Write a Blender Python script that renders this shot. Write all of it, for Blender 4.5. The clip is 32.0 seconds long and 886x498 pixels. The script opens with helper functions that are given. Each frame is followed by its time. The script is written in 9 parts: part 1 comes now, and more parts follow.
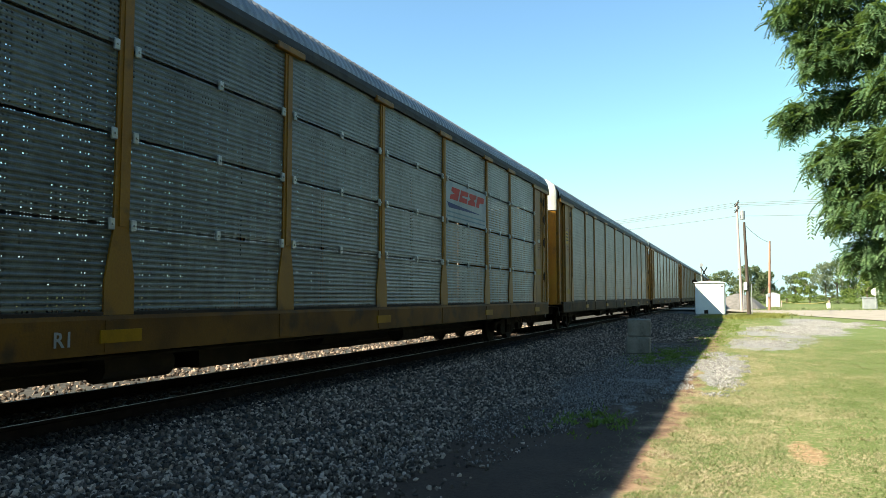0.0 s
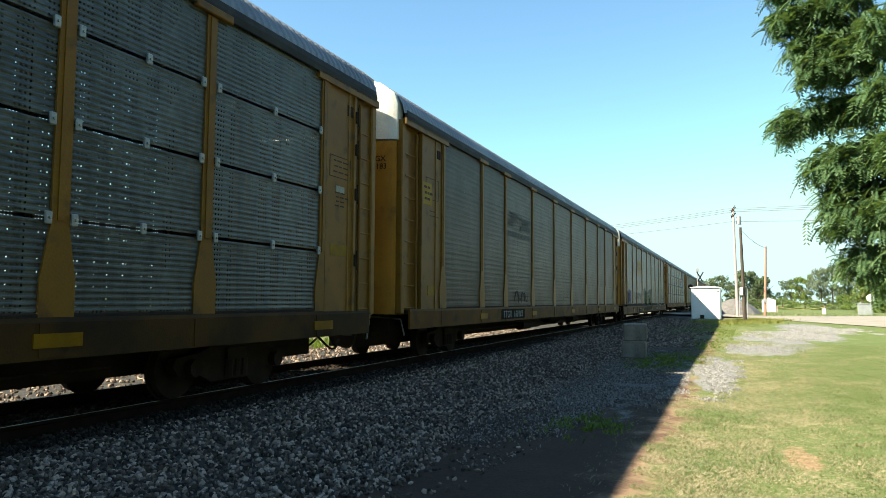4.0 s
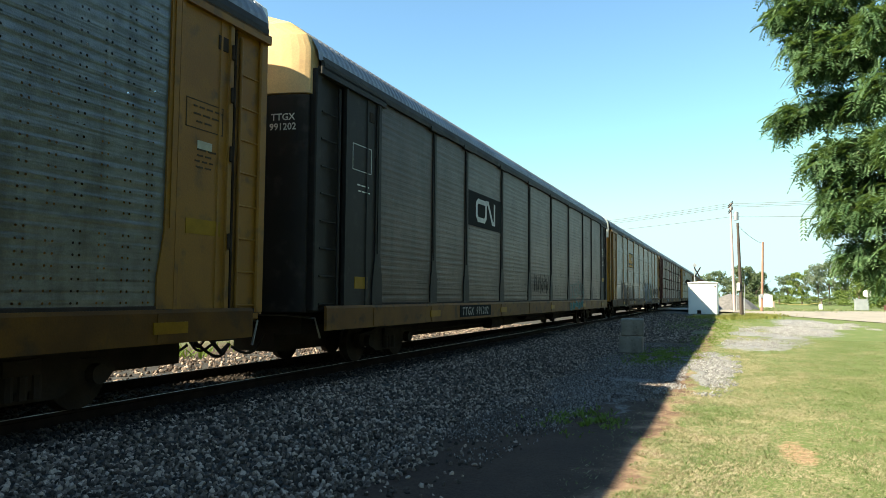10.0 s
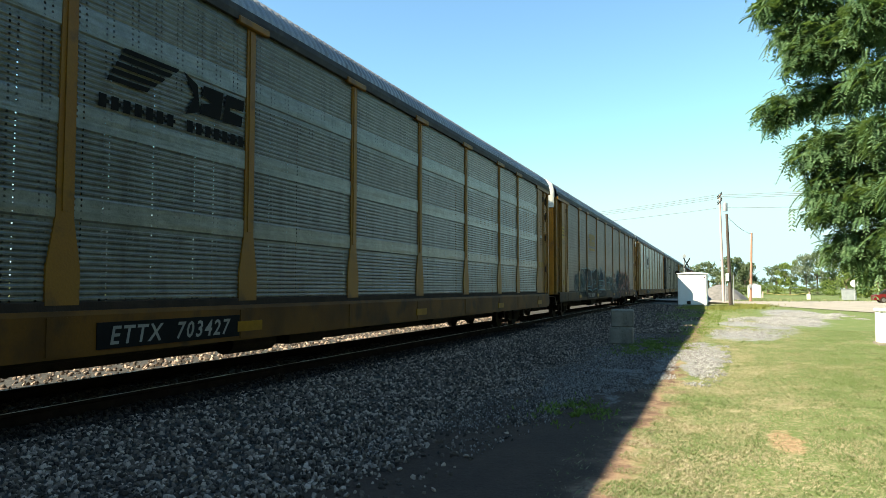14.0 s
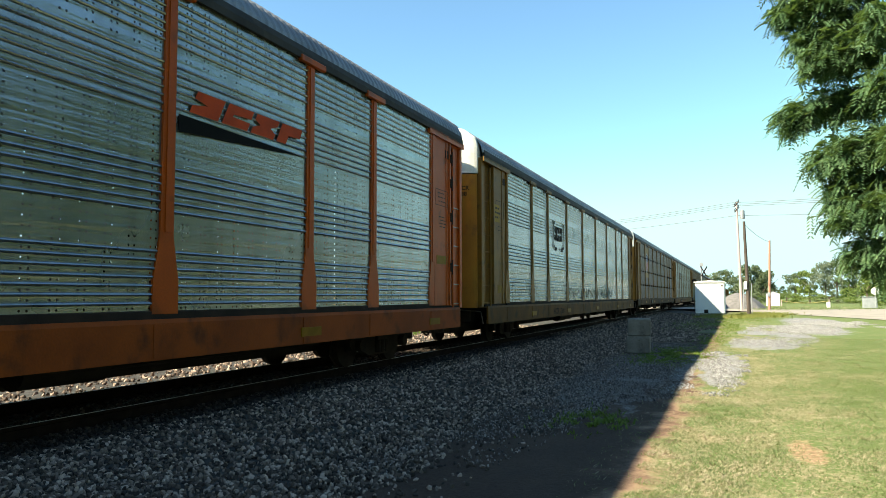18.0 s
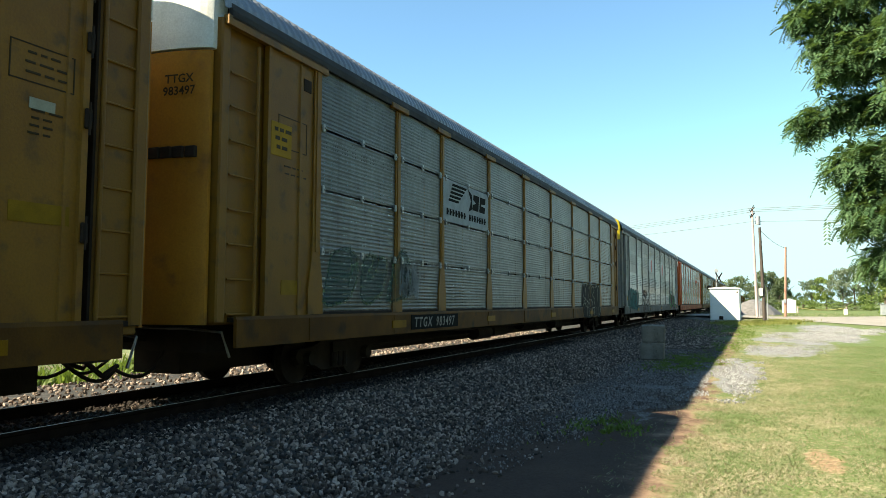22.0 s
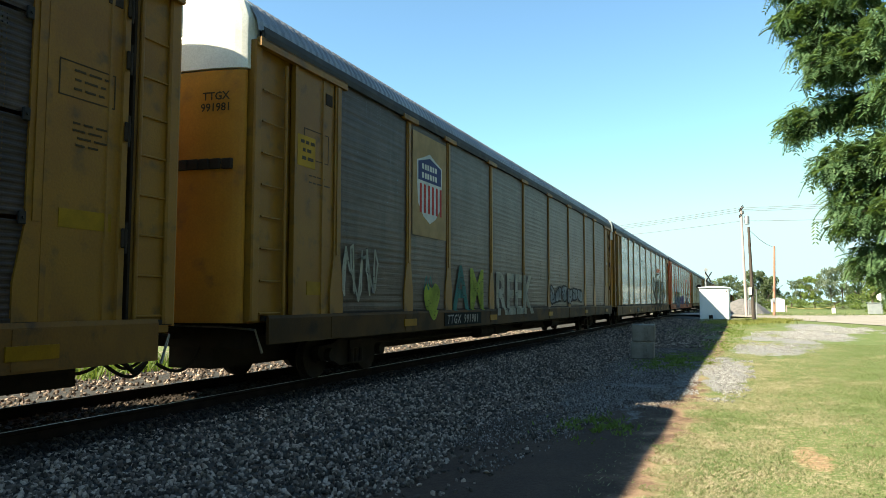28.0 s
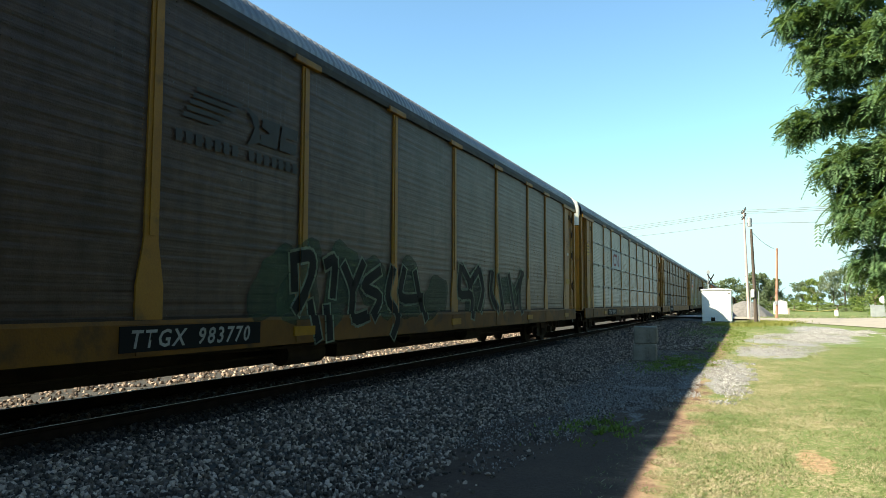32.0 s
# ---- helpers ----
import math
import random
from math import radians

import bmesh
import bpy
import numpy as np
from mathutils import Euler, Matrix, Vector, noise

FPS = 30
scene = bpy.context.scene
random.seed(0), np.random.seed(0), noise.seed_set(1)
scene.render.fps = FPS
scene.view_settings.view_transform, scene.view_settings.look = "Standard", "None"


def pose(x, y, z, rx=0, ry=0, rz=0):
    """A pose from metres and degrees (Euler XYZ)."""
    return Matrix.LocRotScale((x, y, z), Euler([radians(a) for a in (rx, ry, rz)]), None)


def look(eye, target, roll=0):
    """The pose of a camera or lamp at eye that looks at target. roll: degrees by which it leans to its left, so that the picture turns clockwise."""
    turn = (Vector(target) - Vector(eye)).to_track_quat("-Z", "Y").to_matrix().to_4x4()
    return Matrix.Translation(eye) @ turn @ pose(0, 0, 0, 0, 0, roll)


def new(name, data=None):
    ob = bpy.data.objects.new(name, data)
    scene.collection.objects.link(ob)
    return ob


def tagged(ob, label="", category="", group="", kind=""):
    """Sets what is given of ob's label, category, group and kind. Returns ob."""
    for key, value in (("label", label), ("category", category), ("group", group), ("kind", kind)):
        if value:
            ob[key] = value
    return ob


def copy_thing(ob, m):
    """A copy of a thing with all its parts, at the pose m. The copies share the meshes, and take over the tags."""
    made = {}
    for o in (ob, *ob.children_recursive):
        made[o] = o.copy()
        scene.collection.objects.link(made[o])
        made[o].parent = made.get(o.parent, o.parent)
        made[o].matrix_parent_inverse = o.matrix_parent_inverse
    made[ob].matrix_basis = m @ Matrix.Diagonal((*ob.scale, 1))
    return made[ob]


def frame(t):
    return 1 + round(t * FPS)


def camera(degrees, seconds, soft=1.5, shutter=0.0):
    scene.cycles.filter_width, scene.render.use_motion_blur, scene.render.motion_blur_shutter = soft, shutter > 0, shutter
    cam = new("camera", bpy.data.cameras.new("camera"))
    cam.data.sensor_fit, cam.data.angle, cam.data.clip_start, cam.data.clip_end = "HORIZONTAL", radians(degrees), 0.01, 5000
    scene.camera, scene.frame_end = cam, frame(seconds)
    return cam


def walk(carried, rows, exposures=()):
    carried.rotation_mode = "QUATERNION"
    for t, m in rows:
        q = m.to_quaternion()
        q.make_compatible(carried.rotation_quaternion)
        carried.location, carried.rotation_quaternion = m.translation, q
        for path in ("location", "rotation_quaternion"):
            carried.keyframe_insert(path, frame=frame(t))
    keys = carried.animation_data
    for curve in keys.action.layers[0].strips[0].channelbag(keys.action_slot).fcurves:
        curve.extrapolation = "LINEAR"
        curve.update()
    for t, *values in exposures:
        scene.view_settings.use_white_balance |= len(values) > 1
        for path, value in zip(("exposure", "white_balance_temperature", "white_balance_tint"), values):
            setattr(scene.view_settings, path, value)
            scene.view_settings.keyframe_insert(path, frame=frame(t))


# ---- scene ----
# World: x to the right of the track, y along it (the way the train runs), z up. Camera at the origin of the plan.
EYE = (0.0, 0.0, 1.57)
cam = camera(63.7, 32.0, soft=0.45)
# seconds, heading left of the track, tilt up, lean
TURNS = [
    (0, 22.47, 3.81, -0.00), (0.5, 22.39, 3.72, 0.18), (1, 22.33, 3.68, 0.30), (1.5, 22.27, 3.77, 0.33), (2, 22.27, 3.80, 0.44),
    (2.5, 22.28, 3.83, 0.26), (3, 22.27, 3.91, 0.23), (3.5, 22.27, 4.08, 0.31), (5.5, 21.92, 4.01, 0.42), (6, 21.84, 3.91, 0.29),
    (6.5, 21.73, 3.89, 0.35), (7, 21.73, 3.89, 0.37), (7.5, 21.79, 3.84, 0.32), (8, 21.85, 3.77, 0.32), (8.5, 21.97, 3.72, 0.35),
    (9, 21.91, 3.77, 0.32), (9.5, 22.00, 3.73, 0.39), (10, 22.01, 3.66, 0.47), (10.5, 21.86, 3.72, 0.42), (11, 21.50, 3.68, 0.41),
    (11.5, 21.31, 3.67, 0.35), (12, 21.12, 3.73, 0.30), (12.5, 21.23, 3.57, 0.46), (13, 21.26, 3.35, 0.23), (13.5, 21.30, 3.07, 0.38),
    (14, 21.25, 3.04, 0.14), (14.5, 21.09, 3.17, 0.00), (16.5, 21.04, 3.60, -0.16), (17, 21.33, 3.77, -0.18), (17.5, 21.87, 3.84, -0.00),
    (18, 22.46, 3.81, -0.11), (18.5, 22.83, 3.82, 0.00), (19, 23.03, 4.10, -0.18), (19.5, 23.24, 4.26, -0.09), (20, 23.25, 4.38, -0.23),
    (20.5, 23.26, 4.25, -0.37), (21, 23.20, 4.18, -0.23), (21.5, 23.36, 4.15, 0.02), (22, 23.52, 4.23, 0.14), (22.5, 23.70, 4.31, 0.01),
    (23, 23.86, 4.33, -0.10), (23.5, 23.92, 4.31, -0.19), (24, 23.84, 4.26, -0.06), (24.5, 23.52, 4.14, 0.21), (25, 23.45, 4.18, 0.04),
    (25.5, 23.41, 4.15, 0.01), (27.5, 22.71, 4.22, -0.16), (28, 22.78, 4.20, 0.04), (28.5, 22.76, 4.25, -0.03), (29, 22.83, 4.23, 0.14),
    (29.5, 22.88, 4.33, 0.16), (30, 22.98, 4.50, 0.10), (30.5, 23.05, 4.48, 0.06), (31, 23.03, 4.34, -0.02), (31.5, 22.95, 4.28, 0.20),
    (32, 22.95, 4.34, 0.15),
]


def aim(heading, tilt, lean):
    return pose(*EYE, 0, 0, heading) @ pose(0, 0, 0, 90 + tilt) @ pose(0, 0, 0, 0, 0, lean)


walk(cam, [(t, aim(h, a, r)) for t, h, a, r in TURNS], [(0, 1.43, 7900, 0), (32, 1.43, 7900, 0)])

# ---- light ----
RAIL_Z = 0.31
TRACK_X = -7.37
SUN_FROM = Vector((-5.25, -4.85, 5.8)).normalized()
world = bpy.data.worlds.new("sky")
scene.world = world
world.use_nodes = True
wn = world.node_tree.nodes
sky = wn.new("ShaderNodeTexSky")
sky.sky_type = "NISHITA"
sky.sun_disc = False
sky.sun_elevation = math.asin(SUN_FROM.z)
sky.sun_rotation = math.atan2(SUN_FROM.x, SUN_FROM.y)
sky.air_density, sky.dust_density, sky.ozone_density = 1.0, 0.0, 5.0
sky.altitude = 2200
wn["Background"].inputs["Strength"].default_value = 0.138
clear_air = wn.new("ShaderNodeVectorMath")
clear_air.operation = "MULTIPLY"
clear_air.inputs[1].default_value = (0.885, 1.04, 1.01)
world.node_tree.links.new(sky.outputs[0], clear_air.inputs[0])
# the lowest air stays pale blue: each colour of the sky levels off towards the horizon
split, join = wn.new("ShaderNodeSeparateColor"), wn.new("ShaderNodeCombineColor")
world.node_tree.links.new(clear_air.outputs[0], split.inputs[0])
for band, top, soft_top in ((0, 2.1, 0.9), (1, 3.2, 0.6), (2, 3.9, 0.6)):
    level = wn.new("ShaderNodeMath")
    level.operation = "SMOOTH_MIN"
    level.inputs[1].default_value, level.inputs[2].default_value = top, soft_top
    world.node_tree.links.new(split.outputs[band], level.inputs[0])
    world.node_tree.links.new(level.outputs[0], join.inputs[band])
world.node_tree.links.new(join.outputs[0], wn["Background"].inputs["Color"])
sun = new("sun", bpy.data.lights.new("sun", "SUN"))
sun.data.energy, sun.data.angle, sun.data.color = 5.8, radians(0.53), (1.0, 0.94, 0.84)
sun.matrix_world = look(SUN_FROM * 50, (0, 0, 0))


# ---- materials ----
class Nodes:
    """A small builder for node trees."""

    def __init__(self, name):
        self.mat = bpy.data.materials.new(name)
        self.mat.use_nodes = True
        self.tree = self.mat.node_tree
        self.bsdf = self.tree.nodes["Principled BSDF"]
        self.out = self.tree.nodes["Material Output"]
        self.co = self.tree.nodes.new("ShaderNodeTexCoord").outputs["Object"]

    def put(self, socket, value):
        if isinstance(value, bpy.types.NodeSocket):
            self.tree.links.new(value, socket)
        elif value is not None:
            socket.default_value = value

    def math(self, op, a, b=None, c=None):
        n = self.tree.nodes.new("ShaderNodeMath")
        n.operation = op
        for s, v in zip(n.inputs, (a, b, c)):
            self.put(s, v)
        return n.outputs[0]

    def noise(self, scale, detail=3.0, stretch=None, rough=0.55):
        co = self.co
        if stretch:
            m = self.tree.nodes.new("ShaderNodeMapping")
            m.inputs["Scale"].default_value = stretch
            self.put(m.inputs["Vector"], co)
            co = m.outputs[0]
        n = self.tree.nodes.new("ShaderNodeTexNoise")
        self.put(n.inputs["Vector"], co)
        n.inputs["Scale"].default_value, n.inputs["Detail"].default_value = scale, detail
        n.inputs["Roughness"].default_value = rough
        return n.outputs["Fac"]

    def ramp(self, fac, lo, hi):
        n = self.tree.nodes.new("ShaderNodeMapRange")
        n.interpolation_type = "SMOOTHSTEP"
        self.put(n.inputs["Value"], fac)
        n.inputs["From Min"].default_value, n.inputs["From Max"].default_value = lo, hi
        return n.outputs[0]

    def mix(self, fac, a, b, blend="MIX"):
        n = self.tree.nodes.new("ShaderNodeMix")
        n.data_type, n.blend_type = "RGBA", blend
        self.put(n.inputs[0], fac)
        for s, v in ((n.inputs[6], a), (n.inputs[7], b)):
            self.put(s, (*v, 1) if isinstance(v, tuple) and len(v) == 3 else v)
        return n.outputs[2]

    def scale(self, colour, factor):
        n = self.tree.nodes.new("ShaderNodeVectorMath")
        n.operation = "SCALE"
        self.put(n.inputs[0], colour)
        self.put(n.inputs["Scale"], factor)
        return n.outputs[0]

    def sep(self):
        n = self.tree.nodes.new("ShaderNodeSeparateXYZ")
        self.put(n.inputs[0], self.co)
        return n.outputs

    def random(self):
        return self.tree.nodes.new("ShaderNodeObjectInfo").outputs["Random"]

    def island(self):
        return self.tree.nodes.new("ShaderNodeNewGeometry").outputs["Random Per Island"]

    def bump(self, height, strength, distance=0.01):
        n = self.tree.nodes.new("ShaderNodeBump")
        n.inputs["Strength"].default_value, n.inputs["Distance"].default_value = strength, distance
        self.put(n.inputs["Height"], height)
        self.put(self.bsdf.inputs["Normal"], n.outputs[0])

    def set(self, colour=None, rough=None, metal=None, spec=None):
        for k, v in (("Base Color", colour), ("Roughness", rough), ("Metallic", metal), ("Specular IOR Level", spec)):
            self.put(self.bsdf.inputs[k], (*v, 1) if isinstance(v, tuple) and len(v) == 3 else v)


def surf(name, c1, c2, scale=2.0, rough=0.7, metal=0.0, bump=0.3, fine=40.0, stretch=None, dirt=None, vary=0.0, spec=None):
    """A surface of two tones with coarse stains, fine grain and relief."""
    n = Nodes(name)
    coarse, grain = n.noise(scale, 5, stretch), n.noise(fine, 3)
    col = n.mix(n.ramp(coarse, 0.35, 0.68), c1, c2)
    col = n.scale(col, n.math("MULTIPLY_ADD", grain, 0.5, 0.75))
    if dirt:
        col = n.mix(n.math("MULTIPLY", n.ramp(n.noise(scale * 2.7, 6, stretch), 0.52, 0.75), 0.8), col, dirt)
    if vary:
        col = n.scale(col, n.math("MULTIPLY_ADD", n.random(), vary, 1 - vary / 2))
    n.set(col, n.math("MULTIPLY_ADD", grain, 0.25, rough - 0.12), metal, spec)
    n.bump(n.math("ADD", grain, n.math("MULTIPLY", coarse, 0.5)), bump, 0.4 / fine)
    return n.mat


def panel_metal(name, c1, c2, grime, metal, rough, hole=(0.06, 0.06, 0.009), bands=None, streak=0.55, band_tone=None, groups=None, spec=0.6, blot=0.5, gaps=0.56, sheets=None):
    """Galvanised, perforated side sheet: stained in streaks, with real holes."""
    n = Nodes(name)
    x, y, z = n.sep()
    coarse = n.noise(0.9, 5)
    run = n.noise(2.2, 4, (1, 2.2, 0.25))
    lay = n.noise(1.6, 3, (0.3, 0.3, 2.4))
    grain = n.noise(55, 2)
    col = n.mix(n.ramp(coarse, 0.3, 0.7), c1, c2)
    col = n.mix(n.math("MULTIPLY", n.ramp(run, 0.45, 0.75), streak), col, grime)
    col = n.mix(n.math("MULTIPLY", n.ramp(lay, 0.5, 0.72), streak * 0.8), col, grime)
    if bands:
        for lo, hi in bands:
            inside = n.math("MULTIPLY", n.math("GREATER_THAN", z, lo), n.math("LESS_THAN", z, hi))
            col = n.mix(n.math("MULTIPLY", inside, 0.7), col, band_tone or grime)
    shine = metal
    if sheets:
        # sheets stacked in rows, some renewed in brighter metal
        row = n.math("FLOOR", n.math("DIVIDE", n.math("ADD", z, 0.17), 0.95))
        pick = n.tree.nodes.new("ShaderNodeTexWhiteNoise")
        pick.noise_dimensions = "1D"
        n.put(pick.inputs["W"], n.math("MULTIPLY_ADD", n.random(), 71.0, n.math("MULTIPLY", row, 3.7)))
        fresh = n.math("MULTIPLY", n.math("GREATER_THAN", pick.outputs["Value"], 0.55), n.math("LESS_THAN", z, 2.68))
        fresh = n.math("MAXIMUM", fresh, n.math("LESS_THAN", z, 0.78))
        col = n.mix(n.math("MULTIPLY", fresh, n.math("MULTIPLY_ADD", n.ramp(coarse, 0.3, 0.6), 0.35, 0.6)), col, sheets)
        shine = n.math("MULTIPLY_ADD", fresh, 0.4, metal)
    blotch = n.noise(4.5, 5, (1, 1, 1.6), 0.7)
    col = n.scale(col, n.math("MULTIPLY_ADD", n.ramp(blotch, 0.3, 0.7), blot, 1 - blot * 0.55))
    col = n.scale(col, n.math("MULTIPLY_ADD", grain, 0.4, 0.8))
    col = n.scale(col, n.math("MULTIPLY_ADD", n.random(), 0.3, 0.85))
    n.set(col, n.math("MULTIPLY_ADD", coarse, 0.2, rough - 0.08), shine, spec)
    wave = n.noise(3.0, 2, (0.12, 0.12, 3.2))
    n.bump(n.math("ADD", n.math("MULTIPLY", grain, 0.12), wave), 0.5, 0.03)
    py, pz, r = hole
    fy = n.math("MULTIPLY", n.math("SUBTRACT", n.math("FRACT", n.math("DIVIDE", y, py)), 0.5), py)
    fz = n.math("MULTIPLY", n.math("SUBTRACT", n.math("FRACT", n.math("DIVIDE", z, pz)), 0.5), pz)
    d = n.math("ADD", n.math("MULTIPLY", fy, fy), n.math("MULTIPLY", fz, fz))
    solid = n.math("GREATER_THAN", d, r * r)
    if groups:
        # punched in groups of columns, with plain strips between
        gy, ky, gz, kz = groups
        plain = n.math("GREATER_THAN", n.math("FRACT", n.math("DIVIDE", y, gy)), ky)
        plain = n.math("MAXIMUM", plain, n.math("GREATER_THAN", n.math("FRACT", n.math("DIVIDE", z, gz)), kz))
        plain = n.math("MAXIMUM", plain, n.math("GREATER_THAN", n.noise(2.5, 2, (1, 1, 0.6)), gaps))
        solid = n.math("MAXIMUM", solid, plain)
    n.put(n.bsdf.inputs["Alpha"], solid)
    return n.mat


BANDS = ((0.8, 1.05), (1.7, 1.97), (2.66, 2.95))
M = {}
M["yellow"] = surf("yellow_paint", (0.215, 0.096, 0.008), (0.178, 0.074, 0.008), 1.2, 0.55, bump=0.2, dirt=(0.0512, 0.0326, 0.0163), vary=0.2, spec=0.3)
M["yellow_old"] = surf("old_yellow_paint", (0.18, 0.08, 0.012), (0.125, 0.053, 0.011), 1.5, 0.7, bump=0.25, dirt=(0.0326, 0.0209, 0.0139), vary=0.2, spec=0.25)
M["sill_dirty"] = surf("dirty_yellow_paint", (0.075, 0.034, 0.006), (0.031, 0.0155, 0.005), 0.8, 0.75, bump=0.3, dirt=(0.0112, 0.00816, 0.00672), vary=0.2, spec=0.18)
M["sill_mid"] = surf("road_grimed_yellow", (0.14, 0.058, 0.006), (0.075, 0.031, 0.005), 0.9, 0.7, bump=0.25, dirt=(0.03, 0.02, 0.012), vary=0.2, spec=0.18)
M["orange"] = surf("orange_paint", (0.47, 0.076, 0.006), (0.38, 0.06, 0.006), 1.0, 0.45, bump=0.15, dirt=(0.124, 0.0372, 0.0124), vary=0.1, spec=0.18)
# the yellow paint brightened for end doors: bounced sunlight put into the colour
M["lit_yellow_end"] = surf("lit_door_yellow", (0.42, 0.185, 0.022), (0.34, 0.14, 0.018), 0.9, 0.6, bump=0.15, dirt=(0.12, 0.065, 0.03), spec=0.2)
M["orange_sill"] = surf("grimy_orange_paint", (0.31, 0.062, 0.007), (0.21, 0.042, 0.006), 0.9, 0.7, bump=0.25, dirt=(0.05, 0.018, 0.008), spec=0.18)
M["oxide"] = surf("oxide_red_paint", (0.0682, 0.0124, 0.00868), (0.0465, 0.0105, 0.00868), 1.3, 0.65, bump=0.25, dirt=(0.0186, 0.00868, 0.00744), spec=0.18)
M["black"] = surf("black_paint", (0.0105, 0.0085, 0.0075), (0.017, 0.0135, 0.0115), 1.3, 0.65, bump=0.2, dirt=(0.035, 0.03, 0.026), spec=0.25)
M["white_rack"] = surf("white_rack_paint", (0.21, 0.207, 0.192), (0.16, 0.156, 0.143), 1.1, 0.6, bump=0.15, dirt=(0.075, 0.062, 0.048), spec=0.25)
M["white_sill"] = surf("grimy_white_paint", (0.12, 0.112, 0.098), (0.07, 0.062, 0.052), 1.0, 0.7, bump=0.2, dirt=(0.035, 0.026, 0.02), spec=0.2)
M["white_cap"] = surf("white_cap_paint", (0.75, 0.75, 0.73), (0.65, 0.64, 0.6), 0.8, 0.55, bump=0.1, dirt=(0.5, 0.47, 0.42))
M["lemon_cap"] = surf("lemon_cap_paint", (0.7, 0.5, 0.02), (0.62, 0.43, 0.02), 0.8, 0.55, bump=0.1)
M["tan_cap"] = surf("tan_cap_paint", (0.62, 0.42, 0.2), (0.5, 0.33, 0.16), 0.8, 0.6, bump=0.1, dirt=(0.4, 0.25, 0.13))
M["roof"] = surf("galvanised_roof", (0.25, 0.255, 0.27), (0.175, 0.18, 0.195), 0.6, 0.46, 0.5, bump=0.15, dirt=(0.15, 0.145, 0.14), vary=0.15)
M["eave"] = surf("dark_eave_paint", (0.03, 0.027, 0.026), (0.045, 0.041, 0.039), 1.5, 0.7, bump=0.2, dirt=(0.07, 0.06, 0.05), spec=0.15)
M["under"] = surf("undercarriage_grime", (0.026, 0.0185, 0.0145), (0.04, 0.028, 0.021), 3.0, 0.9, bump=0.5, spec=0.15)
M["steel"] = surf("worn_steel", (0.3, 0.29, 0.28), (0.2, 0.19, 0.18), 3.0, 0.4, 0.8, bump=0.2)
M["clip"] = surf("zinc_clip", (0.42, 0.42, 0.41), (0.28, 0.28, 0.27), 8.0, 0.5, 0.4, bump=0.1)
M["p_mid"] = panel_metal("weathered_sheet", (0.088, 0.083, 0.073), (0.06, 0.058, 0.052), (0.028, 0.024, 0.019), 0.2, 0.45, (0.07, 0.116, 0.012), groups=(0.36, 0.42, 0.9, 0.8), gaps=0.5)
M["p_seg"] = panel_metal("perforated_sheet", (0.106, 0.114, 0.111), (0.073, 0.08, 0.079), (0.036, 0.036, 0.032), 0.3, 0.38, (0.05, 0.061, 0.0115), groups=(0.3, 0.7, 0.9225, 0.9), gaps=0.6)
M["p_segdark"] = panel_metal("dark_perforated_sheet", (0.072, 0.048, 0.04), (0.044, 0.03, 0.0255), (0.021, 0.0155, 0.0135), 0.08, 0.44, (0.05, 0.045, 0.009), groups=(1.3, 0.75, 0.9225, 0.9), gaps=0.56, spec=0.22)
M["p_dark"] = panel_metal("dark_sheet", (0.06, 0.036, 0.028), (0.04, 0.024, 0.019), (0.018, 0.011, 0.009), 0.04, 0.44, (0.1, 0.058, 0.0075), groups=(0.42, 0.5, 0.8, 0.8), gaps=0.5, spec=0.2)
M["p_green"] = panel_metal("greenish_sheet", (0.105, 0.108, 0.096), (0.074, 0.078, 0.071), (0.04, 0.04, 0.034), 0.35, 0.38, (0.085, 0.058, 0.0125), bands=BANDS, groups=(0.34, 0.5, 0.9, 0.93), gaps=0.7)
M["p_bright"] = panel_metal("bright_sheet", (0.33, 0.36, 0.375), (0.27, 0.295, 0.305), (0.15, 0.162, 0.155), 0.8, 0.24, (0.075, 0.095, 0.0125), groups=(0.3, 0.5, 9.0, 1.0), gaps=0.9, streak=0.4, blot=0.15)
M["p_pale"] = panel_metal("pale_banded_sheet", (0.12, 0.128, 0.12), (0.088, 0.095, 0.09), (0.042, 0.043, 0.038), 0.35, 0.36, (0.085, 0.058, 0.0125), bands=BANDS, band_tone=(0.17, 0.183, 0.175), groups=(0.34, 0.5, 0.9, 0.93), gaps=0.7)
M["p_light"] = panel_metal("light_sheet", (0.145, 0.15, 0.145), (0.11, 0.115, 0.112), (0.056, 0.056, 0.05), 0.4, 0.32, (0.075, 0.116, 0.013), streak=0.6, groups=(0.3, 0.5, 0.9, 0.94), gaps=0.75)

M["p_patch"] = panel_metal("patched_sheet", (0.07, 0.073, 0.066), (0.05, 0.053, 0.049), (0.03, 0.029, 0.025), 0.3, 0.34, (0.075, 0.095, 0.0125), bands=((2.7, 2.87),), band_tone=(0.13, 0.14, 0.135), groups=(0.3, 0.5, 0.9, 0.94), gaps=0.75, sheets=(0.33, 0.352, 0.355))


def paint(name, c, rough=0.55):
    """A flat coat of paint with slight fading."""
    key = "paint_" + name
    if key not in M:
        d = tuple(v * 0.75 for v in c)
        M[key] = surf(key, c, d, 3.0, rough, bump=0.05, fine=80, spec=0.1)
    return M[key]


